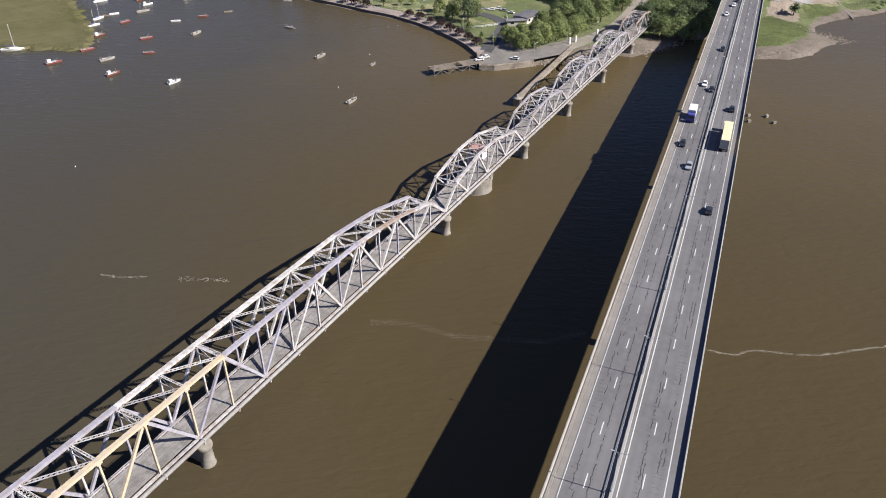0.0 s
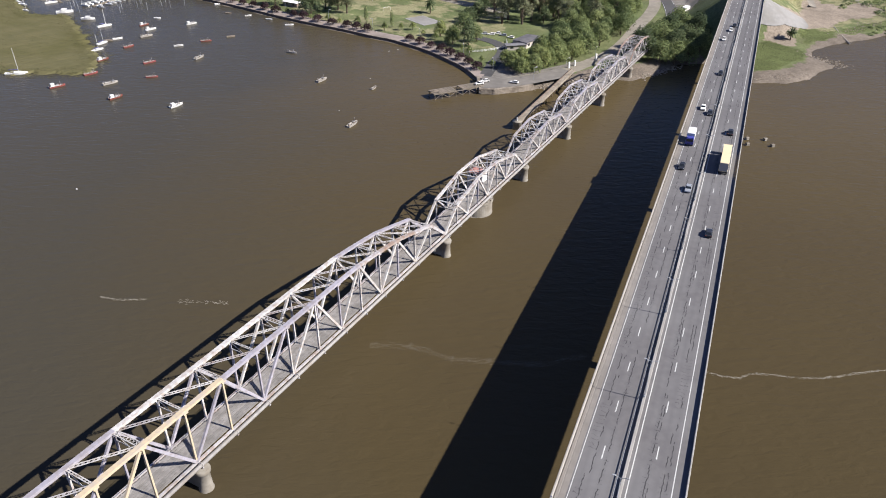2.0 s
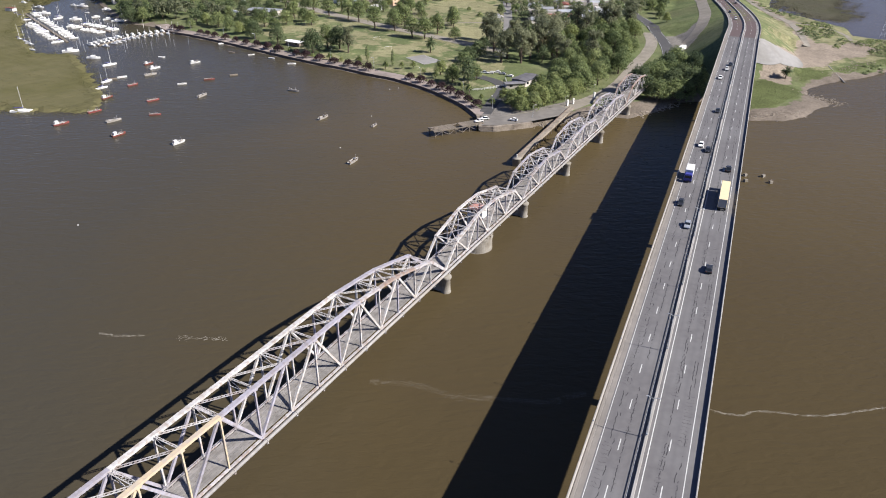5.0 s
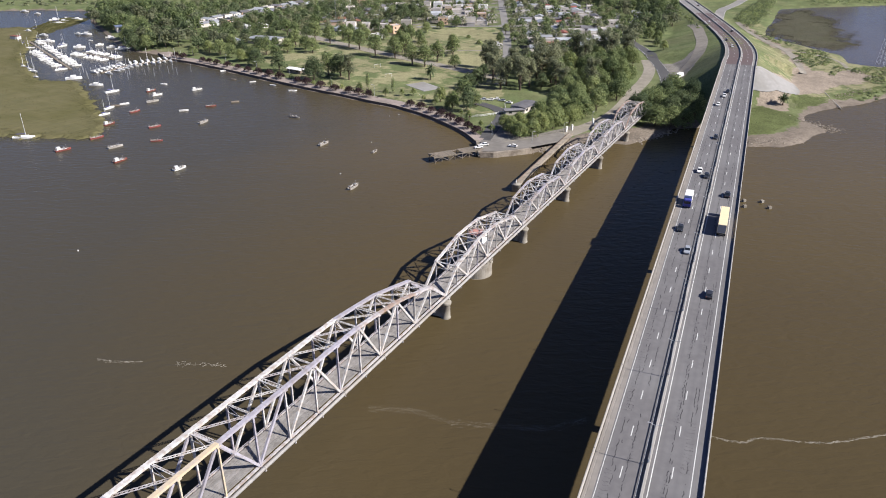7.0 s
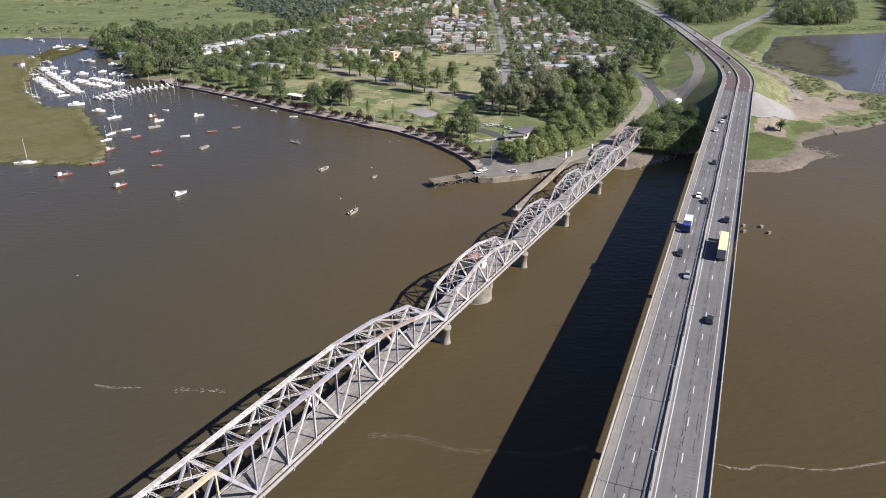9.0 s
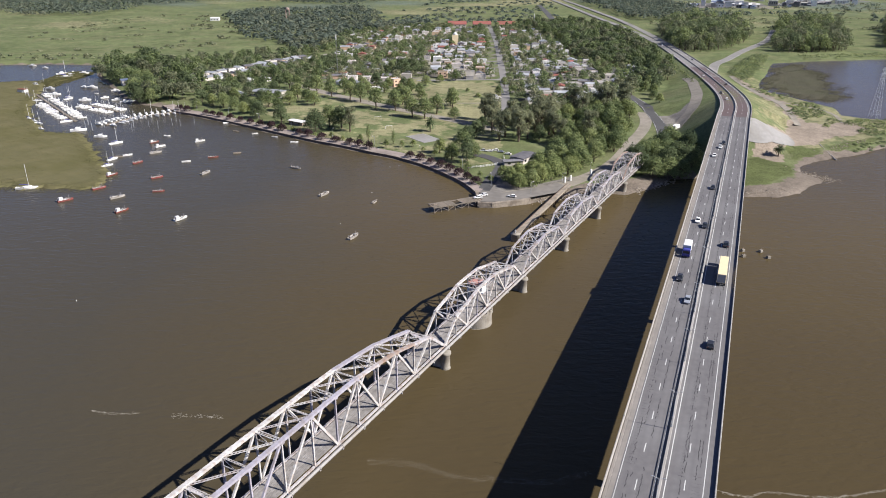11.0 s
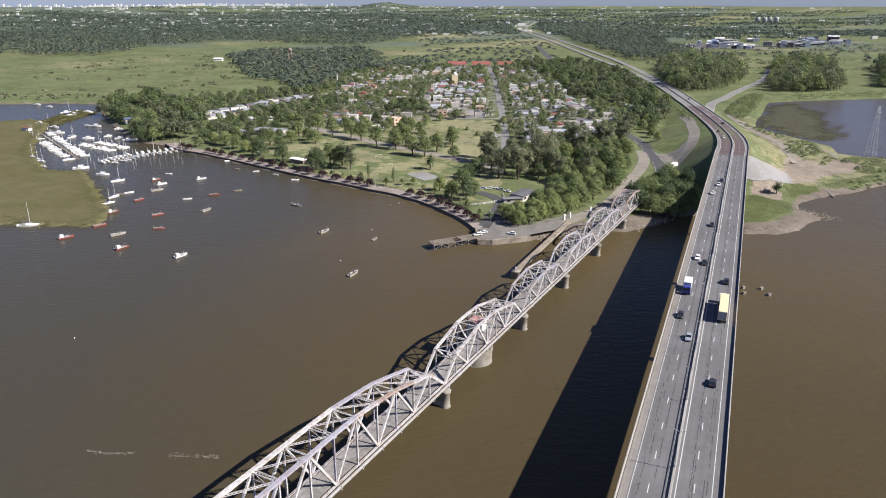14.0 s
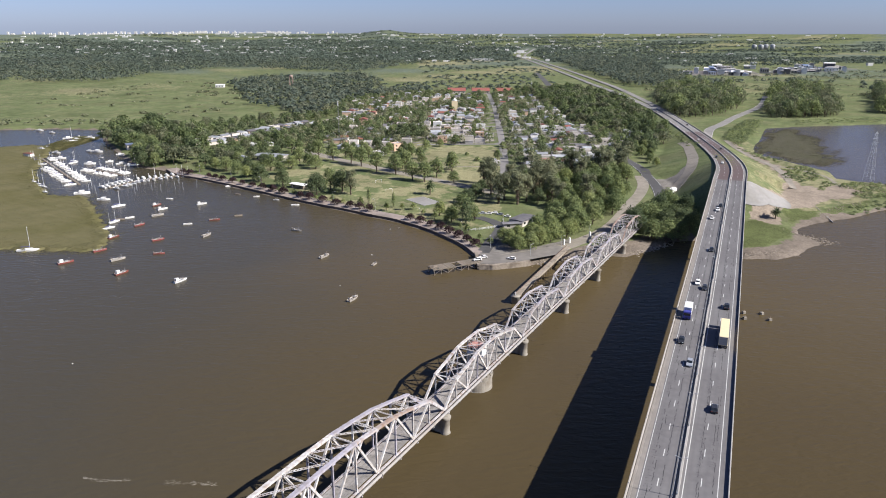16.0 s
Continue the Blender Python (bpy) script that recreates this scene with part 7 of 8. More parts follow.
def build_pylon(x, y, h):
    """Lattice power pylon with three cross arms."""
    root = tagged(new("power_pylon"), "slim grey lattice power pylon standing in the lagoon", "pylon")
    root.matrix_basis = pose(x, y, -0.5, 0, 0, 30)
    b = bmesh.new()
    n = 12
    for i in range(n):
        z0, z1 = h * i / n, h * (i + 1) / n
        r0, r1 = 2.6 * (1 - z0 / h) + 0.4, 2.6 * (1 - z1 / h) + 0.4
        c0 = [(r0, r0), (-r0, r0), (-r0, -r0), (r0, -r0)]
        c1 = [(r1, r1), (-r1, r1), (-r1, -r1), (r1, -r1)]
        for k in range(4):
            beam(b, (*c0[k], z0), (*c1[k], z1), 0.11, 0.11)
            beam(b, (*c0[k], z0), (*c1[(k + 1) % 4], z1), 0.05, 0.05)
            beam(b, (*c1[k], z1), (*c1[(k + 1) % 4], z1), 0.05, 0.05)
    part("lattice", b, M["zinc"], root)
    for k, zz in enumerate((0.78, 0.87, 0.96)):
        b = bmesh.new()
        beam(b, (-5 + k, 0, h * zz), (5 - k, 0, h * zz), 0.2, 0.25)
        part("cross_arm", b, M["zinc"], root)
    return root


build_pylon(328, 539, 38)


def turf_blades():
    """Tufts of rank grass over the green patches of the east bank."""
    g = np.random.default_rng(6)
    quads = []
    for poly in TURF:
        for x, y in scatter(poly, 0.6, 91):
            z = ground_z(x, y)
            a, s, h = g.uniform(0, 3.14), g.uniform(0.08, 0.2), g.uniform(0.08, 0.25)
            c, d = math.cos(a) * s, math.sin(a) * s
            quads.append([[x - c, y - d, z - 0.1], [x + c, y + d, z - 0.1], [x + c * 0.8 + d * 0.6, y + d * 0.8 - c * 0.6, z + h], [x - c * 0.6 + d * 0.5, y - d * 0.6 - c * 0.5, z + h * 0.8]])
    return tagged(new("bank_grass", soup_mesh("bank_grass", np.array(quads), [M["turf"]], None)), "rank green grass on the muddy bank", "grass", kind="stuff")


turf_blades()

# ---- boats ----
def hull(bm, L, W, H, fine=0.55, z0=-0.25):
    """An open boat hull: bow along +x, with sheer and a raked stem; returns the inside rim."""
    n = 10
    outer, rim, floor = [], [], []
    for i in range(n + 1):
        t = i / n
        x = -L / 2 + L * t
        w = W / 2 * min(1.0, (0.72 + 0.9 * t) if t < 0.35 else 1.0) * (1 - max(0, (t - fine) / (1 - fine)) ** 1.8)
        sh = H * (0.8 + 0.5 * max(0, t - 0.35) ** 1.5 + 0.1 * (1 - t))
        w = max(w, 0.02)
        outer.append([bm.verts.new((x, s * w * k, zz)) for s, k, zz in ((-1, 1, sh), (-1, 0.72, z0), (1, 0.72, z0), (1, 1, sh))])
        rim.append([bm.verts.new((x * 0.965, s * max(w - 0.12, 0.01), sh - 0.01)) for s in (-1, 1)])
        floor.append([bm.verts.new((x * 0.95, s * max(w - 0.2, 0.01) * 0.85, sh - 0.3 * H)) for s in (-1, 1)])
    for i in range(n):
        a, b = outer[i], outer[i + 1]
        for j in range(3):
            bm.faces.new((a[j], a[j + 1], b[j + 1], b[j]))
        for j, k in ((0, 0), (3, 1)):
            bm.faces.new((a[j], b[j], rim[i + 1][k], rim[i][k]))
        for k in (0, 1):
            bm.faces.new((rim[i][k], rim[i + 1][k], floor[i + 1][k], floor[i][k]))
        f = bm.faces.new((floor[i][0], floor[i + 1][0], floor[i + 1][1], floor[i][1]))
        f.material_index = 1
    bm.faces.new(outer[0])
    bm.faces.new((rim[0][0], rim[0][1], floor[0][1], floor[0][0]))
    bm.faces.new((outer[0][0], outer[0][3], rim[0][1], rim[0][0]))
    bmesh.ops.recalc_face_normals(bm, faces=bm.faces[:])


def fishing_boat(label, paint, cabin=True, L=8.4, W=2.4, deck="dark_wall"):
    root = tagged(new("fishing_boat"), label, "boat", "moored fishing boats")
    b = bmesh.new()
    hull(b, L, W, 0.95)
    part("hull", b, [paint, M[deck]], root)
    b = bmesh.new()
    beam(b, (-L / 2, -W * 0.38, 1.0), (L * 0.2, -W * 0.46, 1.0), 0.1, 0.14)
    beam(b, (-L / 2, W * 0.38, 1.0), (L * 0.2, W * 0.46, 1.0), 0.1, 0.14)
    part("gunwale", b, M["white_paint"] if cabin else M["parapet"], root)
    if cabin:
        b = bmesh.new()
        box(b, -L * 0.40, -L * 0.16, -W * 0.3, W * 0.3, 0.7, 2.5)
        bmesh.ops.bevel(b, geom=b.edges[:], offset=0.1, segments=1, affect="EDGES")
        part("cabin", b, M["white_paint"], root, "white wheelhouse")
        for x, y0, y1 in ((-L * 0.16, -W * 0.22, W * 0.22),):
            b = bmesh.new()
            box(b, x - 0.03, x + 0.03, y0, y1, 1.7, 2.25)
            part("window", b, M["glass"], root)
    b = bmesh.new()
    tube(b, (L * 0.22, 0, 0.5), (L * 0.22, 0, 3.0), 0.07, 0.05, 6)
    beam(b, (L * 0.1, -0.8, 1.8), (L * 0.1, 0.8, 1.8), 0.08, 0.08)
    beam(b, (L * 0.1, -0.8, 0.6), (L * 0.1, -0.8, 1.8), 0.08, 0.08)
    beam(b, (L * 0.1, 0.8, 0.6), (L * 0.1, 0.8, 1.8), 0.08, 0.08)
    part("mast", b, M["steel"], root)
    q = random.Random(len(label))
    for k in range(7):
        b = bmesh.new()
        x, y, g = q.uniform(-L * 0.1 if cabin else -L * 0.38, L * 0.32), q.uniform(-W * 0.25, W * 0.25), q.uniform(0.18, 0.45)
        box(b, -g, g, -g * 0.8, g * 0.8, 0, g * q.uniform(0.8, 2.0), pose(x, y, 0.72, 0, 0, q.uniform(0, 90)))
        part("fish_crate", b, M[("parapet", "timber", "zinc")[k % 3]], root)
    b = bmesh.new()
    tube(b, (-L * 0.44, W * 0.2, 0.8), (-L * 0.44, W * 0.2, 2.1), 0.05, 0.05, 5)
    tube(b, (-L * 0.44, -W * 0.2, 0.8), (-L * 0.44, -W * 0.2, 2.1), 0.05, 0.05, 5)
    beam(b, (-L * 0.44, -W * 0.22, 2.1), (-L * 0.44, W * 0.22, 2.1), 0.12, 0.1)
    part("stern_frame", b, M["steel"], root)
    return root


def sail_boat(label, L=9.5, W=2.8, tall=11.5):
    root = tagged(new("sailing_boat"), label, "boat", "moored sailing boats")
    b = bmesh.new()
    hull(b, L, W, 1.0, 0.45)
    part("hull", b, [M["white_paint"], M["white_paint"]], root)
    b = bmesh.new()
    box(b, -L * 0.12, L * 0.22, -W * 0.26, W * 0.26, 0.55, 1.35)
    bmesh.ops.bevel(b, geom=b.edges[:], offset=0.2, segments=1, affect="EDGES")
    part("coach_roof", b, M["white_paint"], root)
    b = bmesh.new()
    tube(b, (L * 0.1, 0, 0.8), (L * 0.1, 0, tall), 0.11, 0.08, 6)
    part("mast", b, M["white_paint"], root)
    b = bmesh.new()
    tube(b, (L * 0.1, 0, 2.0), (-L * 0.33, 0, 2.1), 0.14, 0.12, 6)
    part("boom", b, M["blue_paint"], root, "boom with a furled sail cover")
    return root


def motor_boat(label, L=8.5, W=3.0):
    root = tagged(new("motor_boat"), label, "boat", "moored motor boats")
    b = bmesh.new()
    hull(b, L, W, 1.2, 0.5)
    part("hull", b, [M["white_paint"], M["white_paint"]], root)
    b = bmesh.new()
    box(b, -L * 0.2, L * 0.2, -W * 0.34, W * 0.34, 0.7, 2.2)
    bmesh.ops.bevel(b, geom=b.edges[:], offset=0.3, segments=2, affect="EDGES")
    part("cabin", b, M["white_paint"], root)
    b = bmesh.new()
    box(b, L * 0.12, L * 0.2 + 0.02, -W * 0.26, W * 0.26, 1.5, 1.95)
    part("windscreen", b, M["glass"], root)
    return root


def dinghy(label, paint):
    root = tagged(new("rowing_boat"), label, "boat", "moored rowing boats")
    b = bmesh.new()
    hull(b, 4.4, 1.6, 0.6, 0.55, -0.15)
    part("hull", b, [paint, M["timber"]], root)
    for x in (-1.1, 0.3):
        b = bmesh.new()
        box(b, x - 0.15, x + 0.15, -0.62, 0.62, 0.36, 0.42)
        part("thwart", b, M["timber"], root)
    return root


class Fleet:
    def __init__(self, ob):
        self.ob, self.used = ob, False

    def moor(self, x, y, turn, s=1.0):
        m = pose(x, y, 0, 0, 0, turn)
        ob = copy_thing(self.ob, m) if self.used else self.ob
        if not self.used:
            ob.matrix_basis = m
        self.used = True
        ob.scale = (s, s, s)
        return ob


red = Fleet(fishing_boat("red wooden fishing boat with a white wheelhouse", M["red_paint"]))
red_open = Fleet(fishing_boat("open red wooden fishing boat", M["red_paint"], False, 7.8, 2.2, "dark_wall"))
grey = Fleet(fishing_boat("grey wooden fishing boat loaded with gear", M["parapet"], False, 8.6, 2.45, "dark_wall"))
whiteb = Fleet(fishing_boat("white fishing boat with a small wheelhouse", M["white_paint"]))
sail = Fleet(sail_boat("white sailing boat with a bare mast"))
motor = Fleet(motor_boat("white motor boat with a cabin"))
rowing = Fleet(dinghy("small white rowing boat", M["white_paint"]))
brown = Fleet(dinghy("small brown rowing boat", M["timber"]))
q = random.Random(21)


def head():
    return 56 + q.uniform(-13, 13)


for x, y, k in ((-189, 338, red), (-154, 322, red), (-181, 358, red_open), (-185, 383, red), (-181, 409, red_open), (-158, 378, red_open), (-190, 459, red), (-390, 766, red)):
    k.moor(x, y, head(), q.uniform(0.82, 0.95))
red_open.moor(-148, 353, 15, 0.75)
red_open.moor(-140, 421, 20, 0.8)
for x, y in ((-165, 343), (-179, 432), (-134, 387), (-61, 348), (-39, 288)):
    grey.moor(x, y, head(), 0.9)
grey.moor(-85, 397, -25, 0.8)
grey.moor(-34, 336, 70, 0.62)
for x, y in ((-122, 311), (-161, 462), (-182, 448)):
    whiteb.moor(x, y, head(), 0.85)
sail.moor(-219, 358, 12, 1.15)
for x, y in ((-196, 402), (-199, 416), (-214, 456), (-312, 532), (-304, 524), (-296, 516), (-285, 498), (-325, 621), (-389, 701)):
    sail.moor(x, y, head() if y < 460 else -20 + q.uniform(-15, 15), q.uniform(0.75, 1.0))
sail.moor(-384, 733, 20, 1.5)
for x, y in ((-194, 426), (-153, 411), (-98, 459), (-114, 474), (-130, 484), (-159, 518), (-188, 477)):
    rowing.moor(x, y, q.uniform(-30, 40), q.uniform(0.9, 1.3))
for x, y in ((-198, 422), (-128, 431), (-145, 491)):
    brown.moor(x, y, q.uniform(-10, 30), q.uniform(0.9, 1.5))
for x, y in ((-256, 493), (-232, 474), (-305, 608), (-363, 664), (-344, 635), (-336, 673), (-327, 670), (-461, 816), (-438, 799), (-388, 685), (-268, 601), (-385, 747), (-398, 755), (-376, 758)):
    motor.moor(x, y, q.uniform(-30, 40), q.uniform(0.8, 1.25))


def pontoon(ax, ay, bx, by, gap, both, label):
    """A floating walkway with boats berthed across it."""
    a, c = Vector((ax, ay, 0)), Vector((bx, by, 0))
    t = (c - a).normalized()
    ang = math.degrees(math.atan2(t.y, t.x))
    root = tagged(new("pontoon"), label, "pontoon")
    root.matrix_basis = pose(ax, ay, 0, 0, 0, ang)
    b = bmesh.new()
    box(b, 0, (c - a).length, -0.9, 0.9, -0.2, 0.45)
    part("walkway", b, M["timber"], root)
    pile = None
    n = int((c - a).length / gap)
    for i in range(n + 1):
        for s in ((-1, 1) if both else (1,)):
            m = pose(i * gap, s * 8.5, 0)
            if i % 2 == 0:
                if pile is None:
                    b = bmesh.new()
                    tube(b, (0, 0, -1), (0, 0, 3.4), 0.16, 0.14, 6)
                    pile = part("mooring_pile", b, M["white_paint"], root)
                    pile.matrix_basis = m
                else:
                    shared("mooring_pile", pile, root, m)
            p = a + t * (i * gap + q.uniform(-0.4, 0.4)) + Vector((-t.y, t.x, 0)) * s * (6.2 + q.uniform(-0.6, 0.8))
            if q.random() < 0.18:
                continue
            (motor if q.random() < 0.6 else sail).moor(p.x, p.y, ang + 90 * s + q.uniform(-11, 11), q.uniform(0.6, 0.95))


pontoon(-369, 645, -273, 524, 7.6, True, "timber pontoon crowded with white boats")
pontoon(-292, 585, -257, 560, 4.6, True, "short timber pontoon with white boats")
pontoon(-245, 511, -236, 538, 4.6, True, "timber pontoon running out from the river wall")
pontoon(-234, 540, -206, 562, 4.4, True, "timber pontoon beside the river wall")
for x, y, k in ((-278, 608, motor), (-264, 601, sail), (-293, 619, motor), (-322, 613, sail), (-306, 606, rowing), (-295, 650, motor), (-300, 656, motor), (-310, 640, rowing)):
    k.moor(x, y, q.uniform(-30, 60), q.uniform(0.75, 1.05))
b = bmesh.new()
tube(b, (0, 0, -1.2), (0.25, 0.1, 5.2), 0.13, 0.1, 8)
tube(b, (0.25, 0.1, 5.1), (0.25, 0.1, 5.4), 0.16, 0.12, 8)
pole = tagged(mesh_object("mooring_pole", b, M["zinc"]), "slim leaning pale mooring pole in the marina", "pole", "mooring poles")
pole.matrix_basis = pose(-255, 501, 0)
for x, y in ((-251, 502), (-246, 493), (-249, 514), (-243, 505), (-222, 505), (-218, 492), (-211, 505), (-203, 501), (-196, 510), (-189, 507), (-204, 540), (-208, 524), (-214, 518), (-228, 512), (-182, 515), (-199, 526), (-258, 512), (-262, 520)):
    copy_thing(pole, pose(x, y, 0, q.uniform(-4, 4), q.uniform(-4, 4), q.uniform(0, 360)))

hut = tagged(new("pile_hut"), "small red-roofed hut on piles in the reeds", "hut")
hut.matrix_basis = pose(-377, 643, 0, 0, 0, -20)
b = bmesh.new()
box(b, -4, 4, -2.2, 2.2, 1.2, 3.6)
part("wall", b, M["white_paint"], hut)
b = bmesh.new()
box(b, -4.4, 4.4, -2.6, 2.6, 3.6, 3.9)
part("roof", b, M["brick_red"], hut)
for x in (-3.5, 3.5):
    for y in (-1.9, 1.9):
        b = bmesh.new()
        tube(b, (x, y, -1.5), (x, y, 1.2), 0.15, 0.15, 6)
        part("timber_post", b, M["timber"], hut)

b = bmesh.new()
lathe(b, [(0.1, -0.2), (0.24, -0.03), (0.26, 0.1), (0.16, 0.26), (0.05, 0.32)], 12)
buoy = tagged(mesh_object("mooring_buoy", b, M["white_paint"], None, "", True), "small white mooring buoy floating on the river", "buoy", "mooring buoys")
buoy.matrix_basis = pose(-130, 226, 0)
for x, y in ((-47, 305), (-31, 400), (-26, 403), (-37, 351)):
    copy_thing(buoy, pose(x, y, 0))

# ---- vehicles ----
def car(label, paint, L=4.3, W=1.75, H=1.48, name="car"):
    """Forward is +y."""
    root = tagged(new(name), label, "car", "cars")
    prof = [(-0.5, 0.35), (-0.495, 0.78), (-0.44, 0.92), (0.20, 0.94), (0.44, 0.80), (0.5, 0.62), (0.49, 0.32)]
    b = bmesh.new()
    sides = [[b.verts.new((s * W / 2 * (0.94 if z > 0.9 else 1), y * L, z)) for y, z in prof] for s in (-1, 1)]
    for i in range(len(prof)):
        j = (i + 1) % len(prof)
        b.faces.new((sides[0][i], sides[0][j], sides[1][j], sides[1][i]))
    b.faces.new(sides[1])
    b.faces.new(list(reversed(sides[0])))
    bmesh.ops.recalc_face_normals(b, faces=b.faces[:])
    bmesh.ops.bevel(b, geom=b.edges[:], offset=0.05, segments=1, affect="EDGES")
    part("body", b, paint, root)

    def cab(nm, y0, y1, y2, y3, z0, z1, w0, w1, mat):
        bb = bmesh.new()
        v = [bb.verts.new(p) for p in ((-w0, y0, z0), (w0, y0, z0), (w0, y3, z0), (-w0, y3, z0), (-w1, y1, z1), (w1, y1, z1), (w1, y2, z1), (-w1, y2, z1))]
        for f in ((3, 2, 1, 0), (4, 5, 6, 7), (0, 1, 5, 4), (1, 2, 6, 5), (2, 3, 7, 6), (3, 0, 4, 7)):
            bb.faces.new([v[i] for i in f])
        bmesh.ops.bevel(bb, geom=bb.edges[:], offset=0.04, segments=1, affect="EDGES")
        part(nm, bb, mat, root)

    cab("cabin_glass", -0.42 * L, -0.33 * L, 0.06 * L, 0.22 * L, 0.9, H - 0.06, W * 0.44, W * 0.37, M["glass"])
    cab("roof", -0.34 * L, -0.32 * L, 0.05 * L, 0.075 * L, H - 0.09, H, W * 0.385, W * 0.36, paint)
    wheel = None
    for x in (-W / 2 + 0.08, W / 2 - 0.08):
        for y in (-L * 0.31, L * 0.31):
            if wheel is None:
                b = bmesh.new()
                tube(b, (-0.1, 0, 0), (0.1, 0, 0), 0.32, 0.32, 14)
                wheel = part("wheel", b, M["rubber"], root)
                wheel.matrix_basis = pose(x, y, 0.32)
            else:
                shared("wheel", wheel, root, pose(x, y, 0.32))
    for x in (-W * 0.36, W * 0.36):
        b = bmesh.new()
        box(b, x - 0.16, x + 0.16, L * 0.485, L * 0.5 + 0.015, 0.58, 0.72)
        part("headlight", b, M["paint"], root)
        b = bmesh.new()
        box(b, x - 0.16, x + 0.16, -L * 0.5 - 0.015, -L * 0.485, 0.66, 0.82)
        part("tail_light", b, M["red_paint"], root)
    return root


def lorry(label, box_mat, cab_mat, L, H, articulated):
    root = tagged(new("lorry"), label, "lorry")
    b = bmesh.new()
    box(b, -1.28, 1.28, -L / 2, L / 2 - 2.6, 1.15, H)
    bmesh.ops.bevel(b, geom=b.edges[:], offset=0.06, segments=1, affect="EDGES")
    part("cargo_box", b, box_mat, root)
    b = bmesh.new()
    box(b, -0.5, 0.5, -L / 2, L / 2, 0.7, 1.1)
    part("chassis", b, M["dark_steel"], root)
    b = bmesh.new()
    box(b, -1.22, 1.22, L / 2 - 2.2, L / 2, 0.6, 3.0)
    bmesh.ops.bevel(b, geom=b.edges[:], offset=0.18, segments=2, affect="EDGES")
    cabin = part("cab", b, cab_mat, root)
    b = bmesh.new()
    box(b, -1.05, 1.05, L / 2 - 0.1, L / 2 + 0.02, 1.7, 2.6)
    part("windscreen", b, M["glass"], cabin)
    b = bmesh.new()
    box(b, -1.2, 1.2, -L / 2 - 0.03, -L / 2 - 0.004, 1.3, H - 0.15)
    part("rear_door", b, M["zinc"] if articulated else box_mat, root)
    wheel = None
    for y in ([-L / 2 + 1.0, -L / 2 + 2.2, -L / 2 + 3.4, L / 2 - 3.6, L / 2 - 1.2] if articulated else [-L / 2 + 1.6, L / 2 - 1.2]):
        for x in (-1.05, 1.05):
            if wheel is None:
                b = bmesh.new()
                tube(b, (-0.17, 0, 0), (0.17, 0, 0), 0.5, 0.5, 14)
                wheel = part("wheel", b, M["rubber"], root)
                wheel.matrix_basis = pose(x, y, 0.5)
            else:
                shared("wheel", wheel, root, pose(x, y, 0.5))
    return root


cars = dict(dark=car("dark grey saloon car on the road", M["dark_paint"]), white=car("white hatchback car on the road", M["white_paint"]), silver=car("silver blue saloon car on the bridge", M["silver_paint"]), suv=car("black estate car on the bridge", M["dark_paint"], 4.7, 1.9, 1.75))
seen_car = set()


def drive(k, m):
    ob = cars[k]
    if k in seen_car:
        return copy_thing(ob, m)
    seen_car.add(k)
    ob.matrix_basis = m
    return ob


for k, s, c in (("dark", 213.7, -9.9), ("white", 270.5, -9.0), ("dark", 265.5, -6.2), ("silver", 198.4, -6.3), ("dark", 316.6, -6.4), ("white", 374.1, -9.2), ("dark", 403.6, -6.2), ("white", 393.6, -7.2)):
    drive(k, HW @ pose(c, s, DECK_Z + 0.01, 0, 0, 180))
for k, s, c in (("suv", 248.7, 2.0), ("dark", 173.8, 1.6)):
    drive(k, HW @ pose(c, s, DECK_Z + 0.01))
lorry("blue lorry with a white cargo box", M["white_paint"], M["blue_paint"], 8.5, 3.7, False).matrix_basis = HW @ pose(-9.9, 236, DECK_Z + 0.01, 0, 0, 180)
lorry("articulated lorry with a cream tarpaulin trailer", M["yellow"], M["white_paint"], 18.0, 4.0, True).matrix_basis = HW @ pose(2.0, 222, DECK_Z + 0.01)
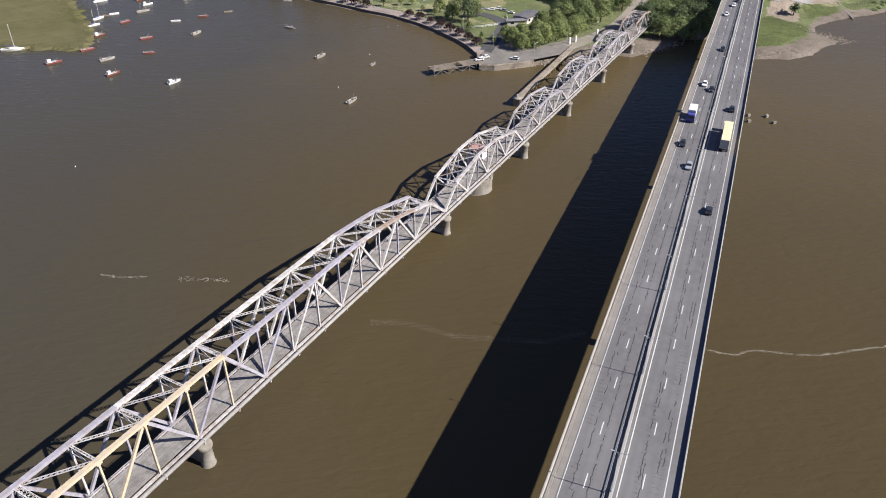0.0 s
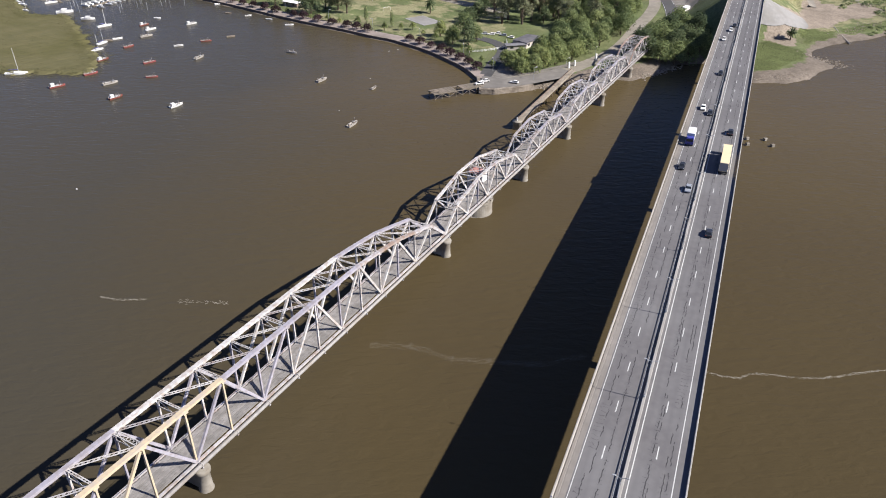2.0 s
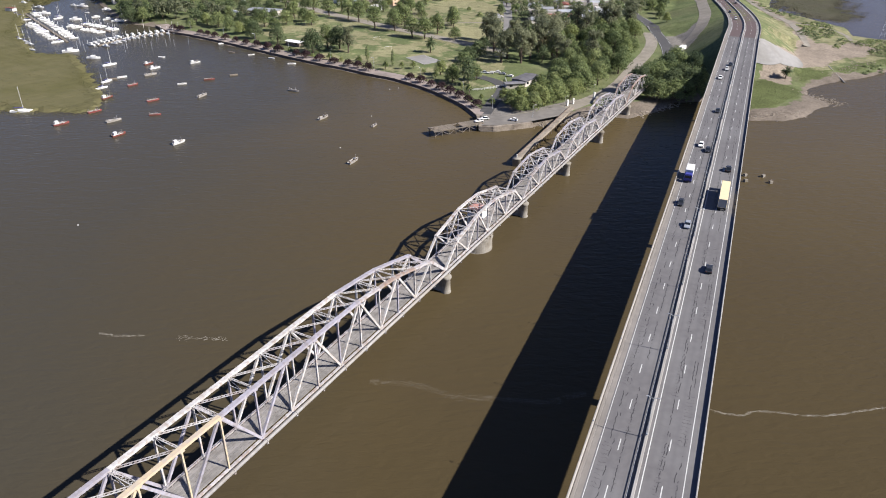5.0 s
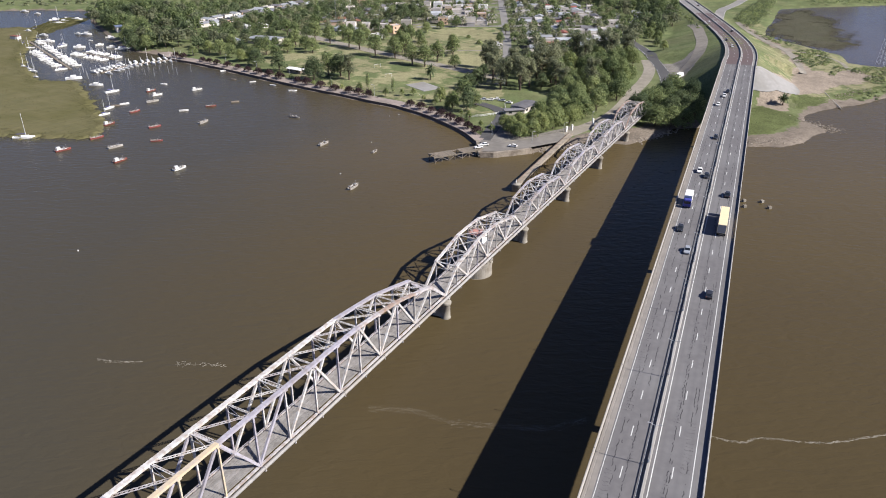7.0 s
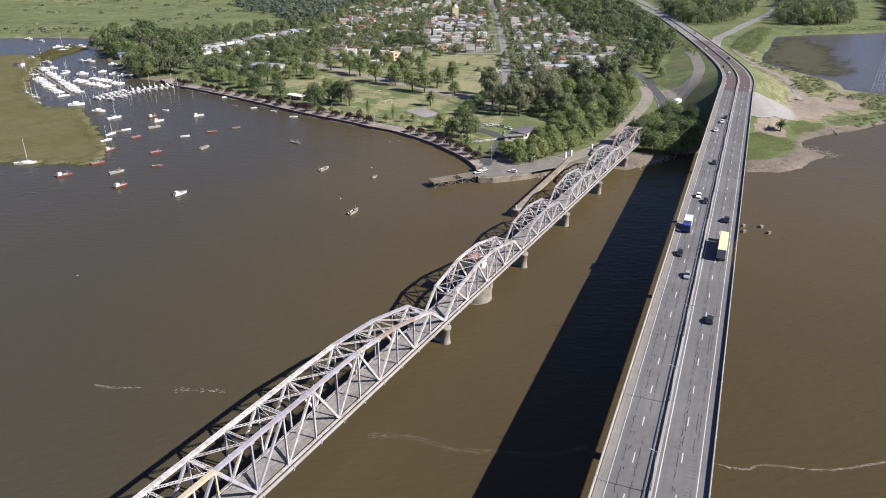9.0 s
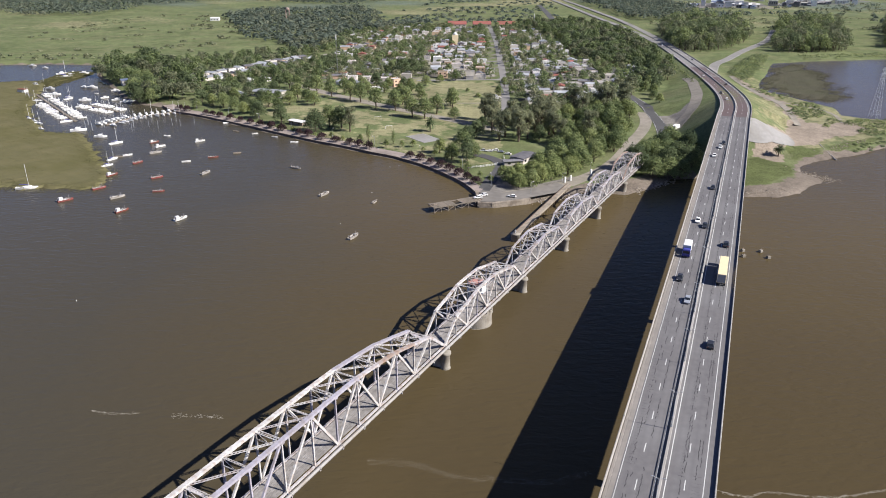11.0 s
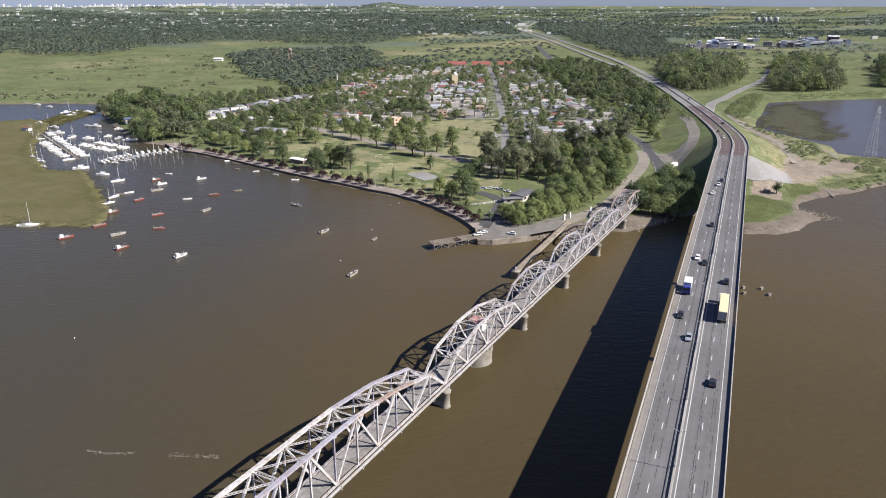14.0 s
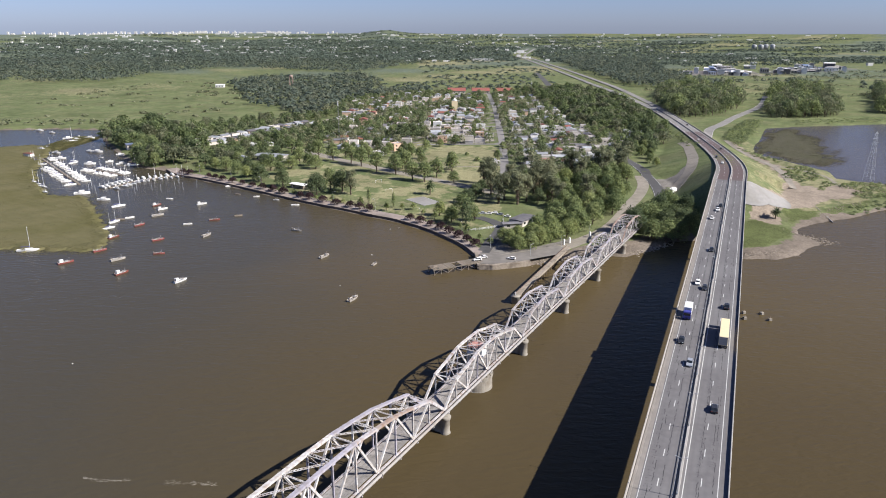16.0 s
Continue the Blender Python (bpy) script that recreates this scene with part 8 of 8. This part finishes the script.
for i, c, k in ((6, -4.8, "white"), (9, -6.5, "dark"), (14, 4.6, "dark"), (19, -5, "white"), (30, 4.8, "dark"), (42, -5.0, "white")):
    p, t = ROAD[i], ROAD[i + 1] - ROAD[i]
    n = Vector((t.y, -t.x, 0)).normalized()
    drive(k, pose(p.x + n.x * c, p.y + n.y * c, p.z + 0.07, 0, 0, math.degrees(math.atan2(-t.x, t.y)) + (180 if c < 0 else 0)))
for x, y, a, k in ((34, 335.5, 68, "white"), (17, 333, 110, "white"), (20, 337.5, 105, "white"), (28, 426, 80, "white"), (32, 428, 85, "white"), (35, 424, 70, "silver"), (39, 419, 60, "white"), (24, 427, 95, "silver")):
    drive(k, pose(x, y, 2.76 if y < 345 and x > 18 else 3.0 if y < 345 else ground_z(x, y) + 0.02, 0, 0, a))
bus = lorry("white lorry parked beside the gravel track", M["white_paint"], M["white_paint"], 10.0, 3.6, False)
bus.matrix_basis = pose(158, 478, ground_z(158, 478) + 0.2, 0, 0, -35)


# ---- foam on the river ----
def foam(name, pts, width, count, seed, big=1.0, slim=1.0):
    """Thin broken streaks of foam drifting along a line."""
    line = smooth_line([(x, y, 0) for x, y in pts], 0.5)
    g = np.random.default_rng(seed)
    quads = []
    for _ in range(count):
        i = g.integers(len(line) - 1)
        p, t = line[i], (line[i + 1] - line[i]).normalized()
        n = Vector((-t.y, t.x, 0))
        c = p + n * g.normal(0, width) + Vector((0, 0, 0.03))
        a, w = g.uniform(0.1, 0.5) * big * slim, g.uniform(0.03, 0.09) * big / slim
        t = (t + n * g.normal(0, 0.25)).normalized()
        n = Vector((-t.y, t.x, 0))
        quads.append([list(c - t * a - n * w * 0.4), list(c + t * a * 0.8 - n * w), list(c + t * a), list(c - t * a * 0.7 + n * w)])
    return tagged(new(name, soup_mesh(name, np.array(quads), [M["foam"]], None)), "thin pale foam streak drifting on the river", "foam", kind="stuff")


foam("foam_streak", [(62, 129), (69, 127), (74, 128.5), (88, 127), (106, 130), (130, 132)], 0.18, 600, 1, 0.85)
foam("foam_streak", [(-18, 139), (-12, 139), (-6, 138), (2, 134), (12, 133), (24, 132), (35, 135)], 0.6, 520, 2, 0.5, 2.6)
foam("foam_streak", [(-94, 160), (-88, 158.5), (-81, 159)], 0.25, 70, 3)
foam("foam_streak", [(-72, 158), (-64, 157.4), (-58, 157)], 0.5, 70, 4)
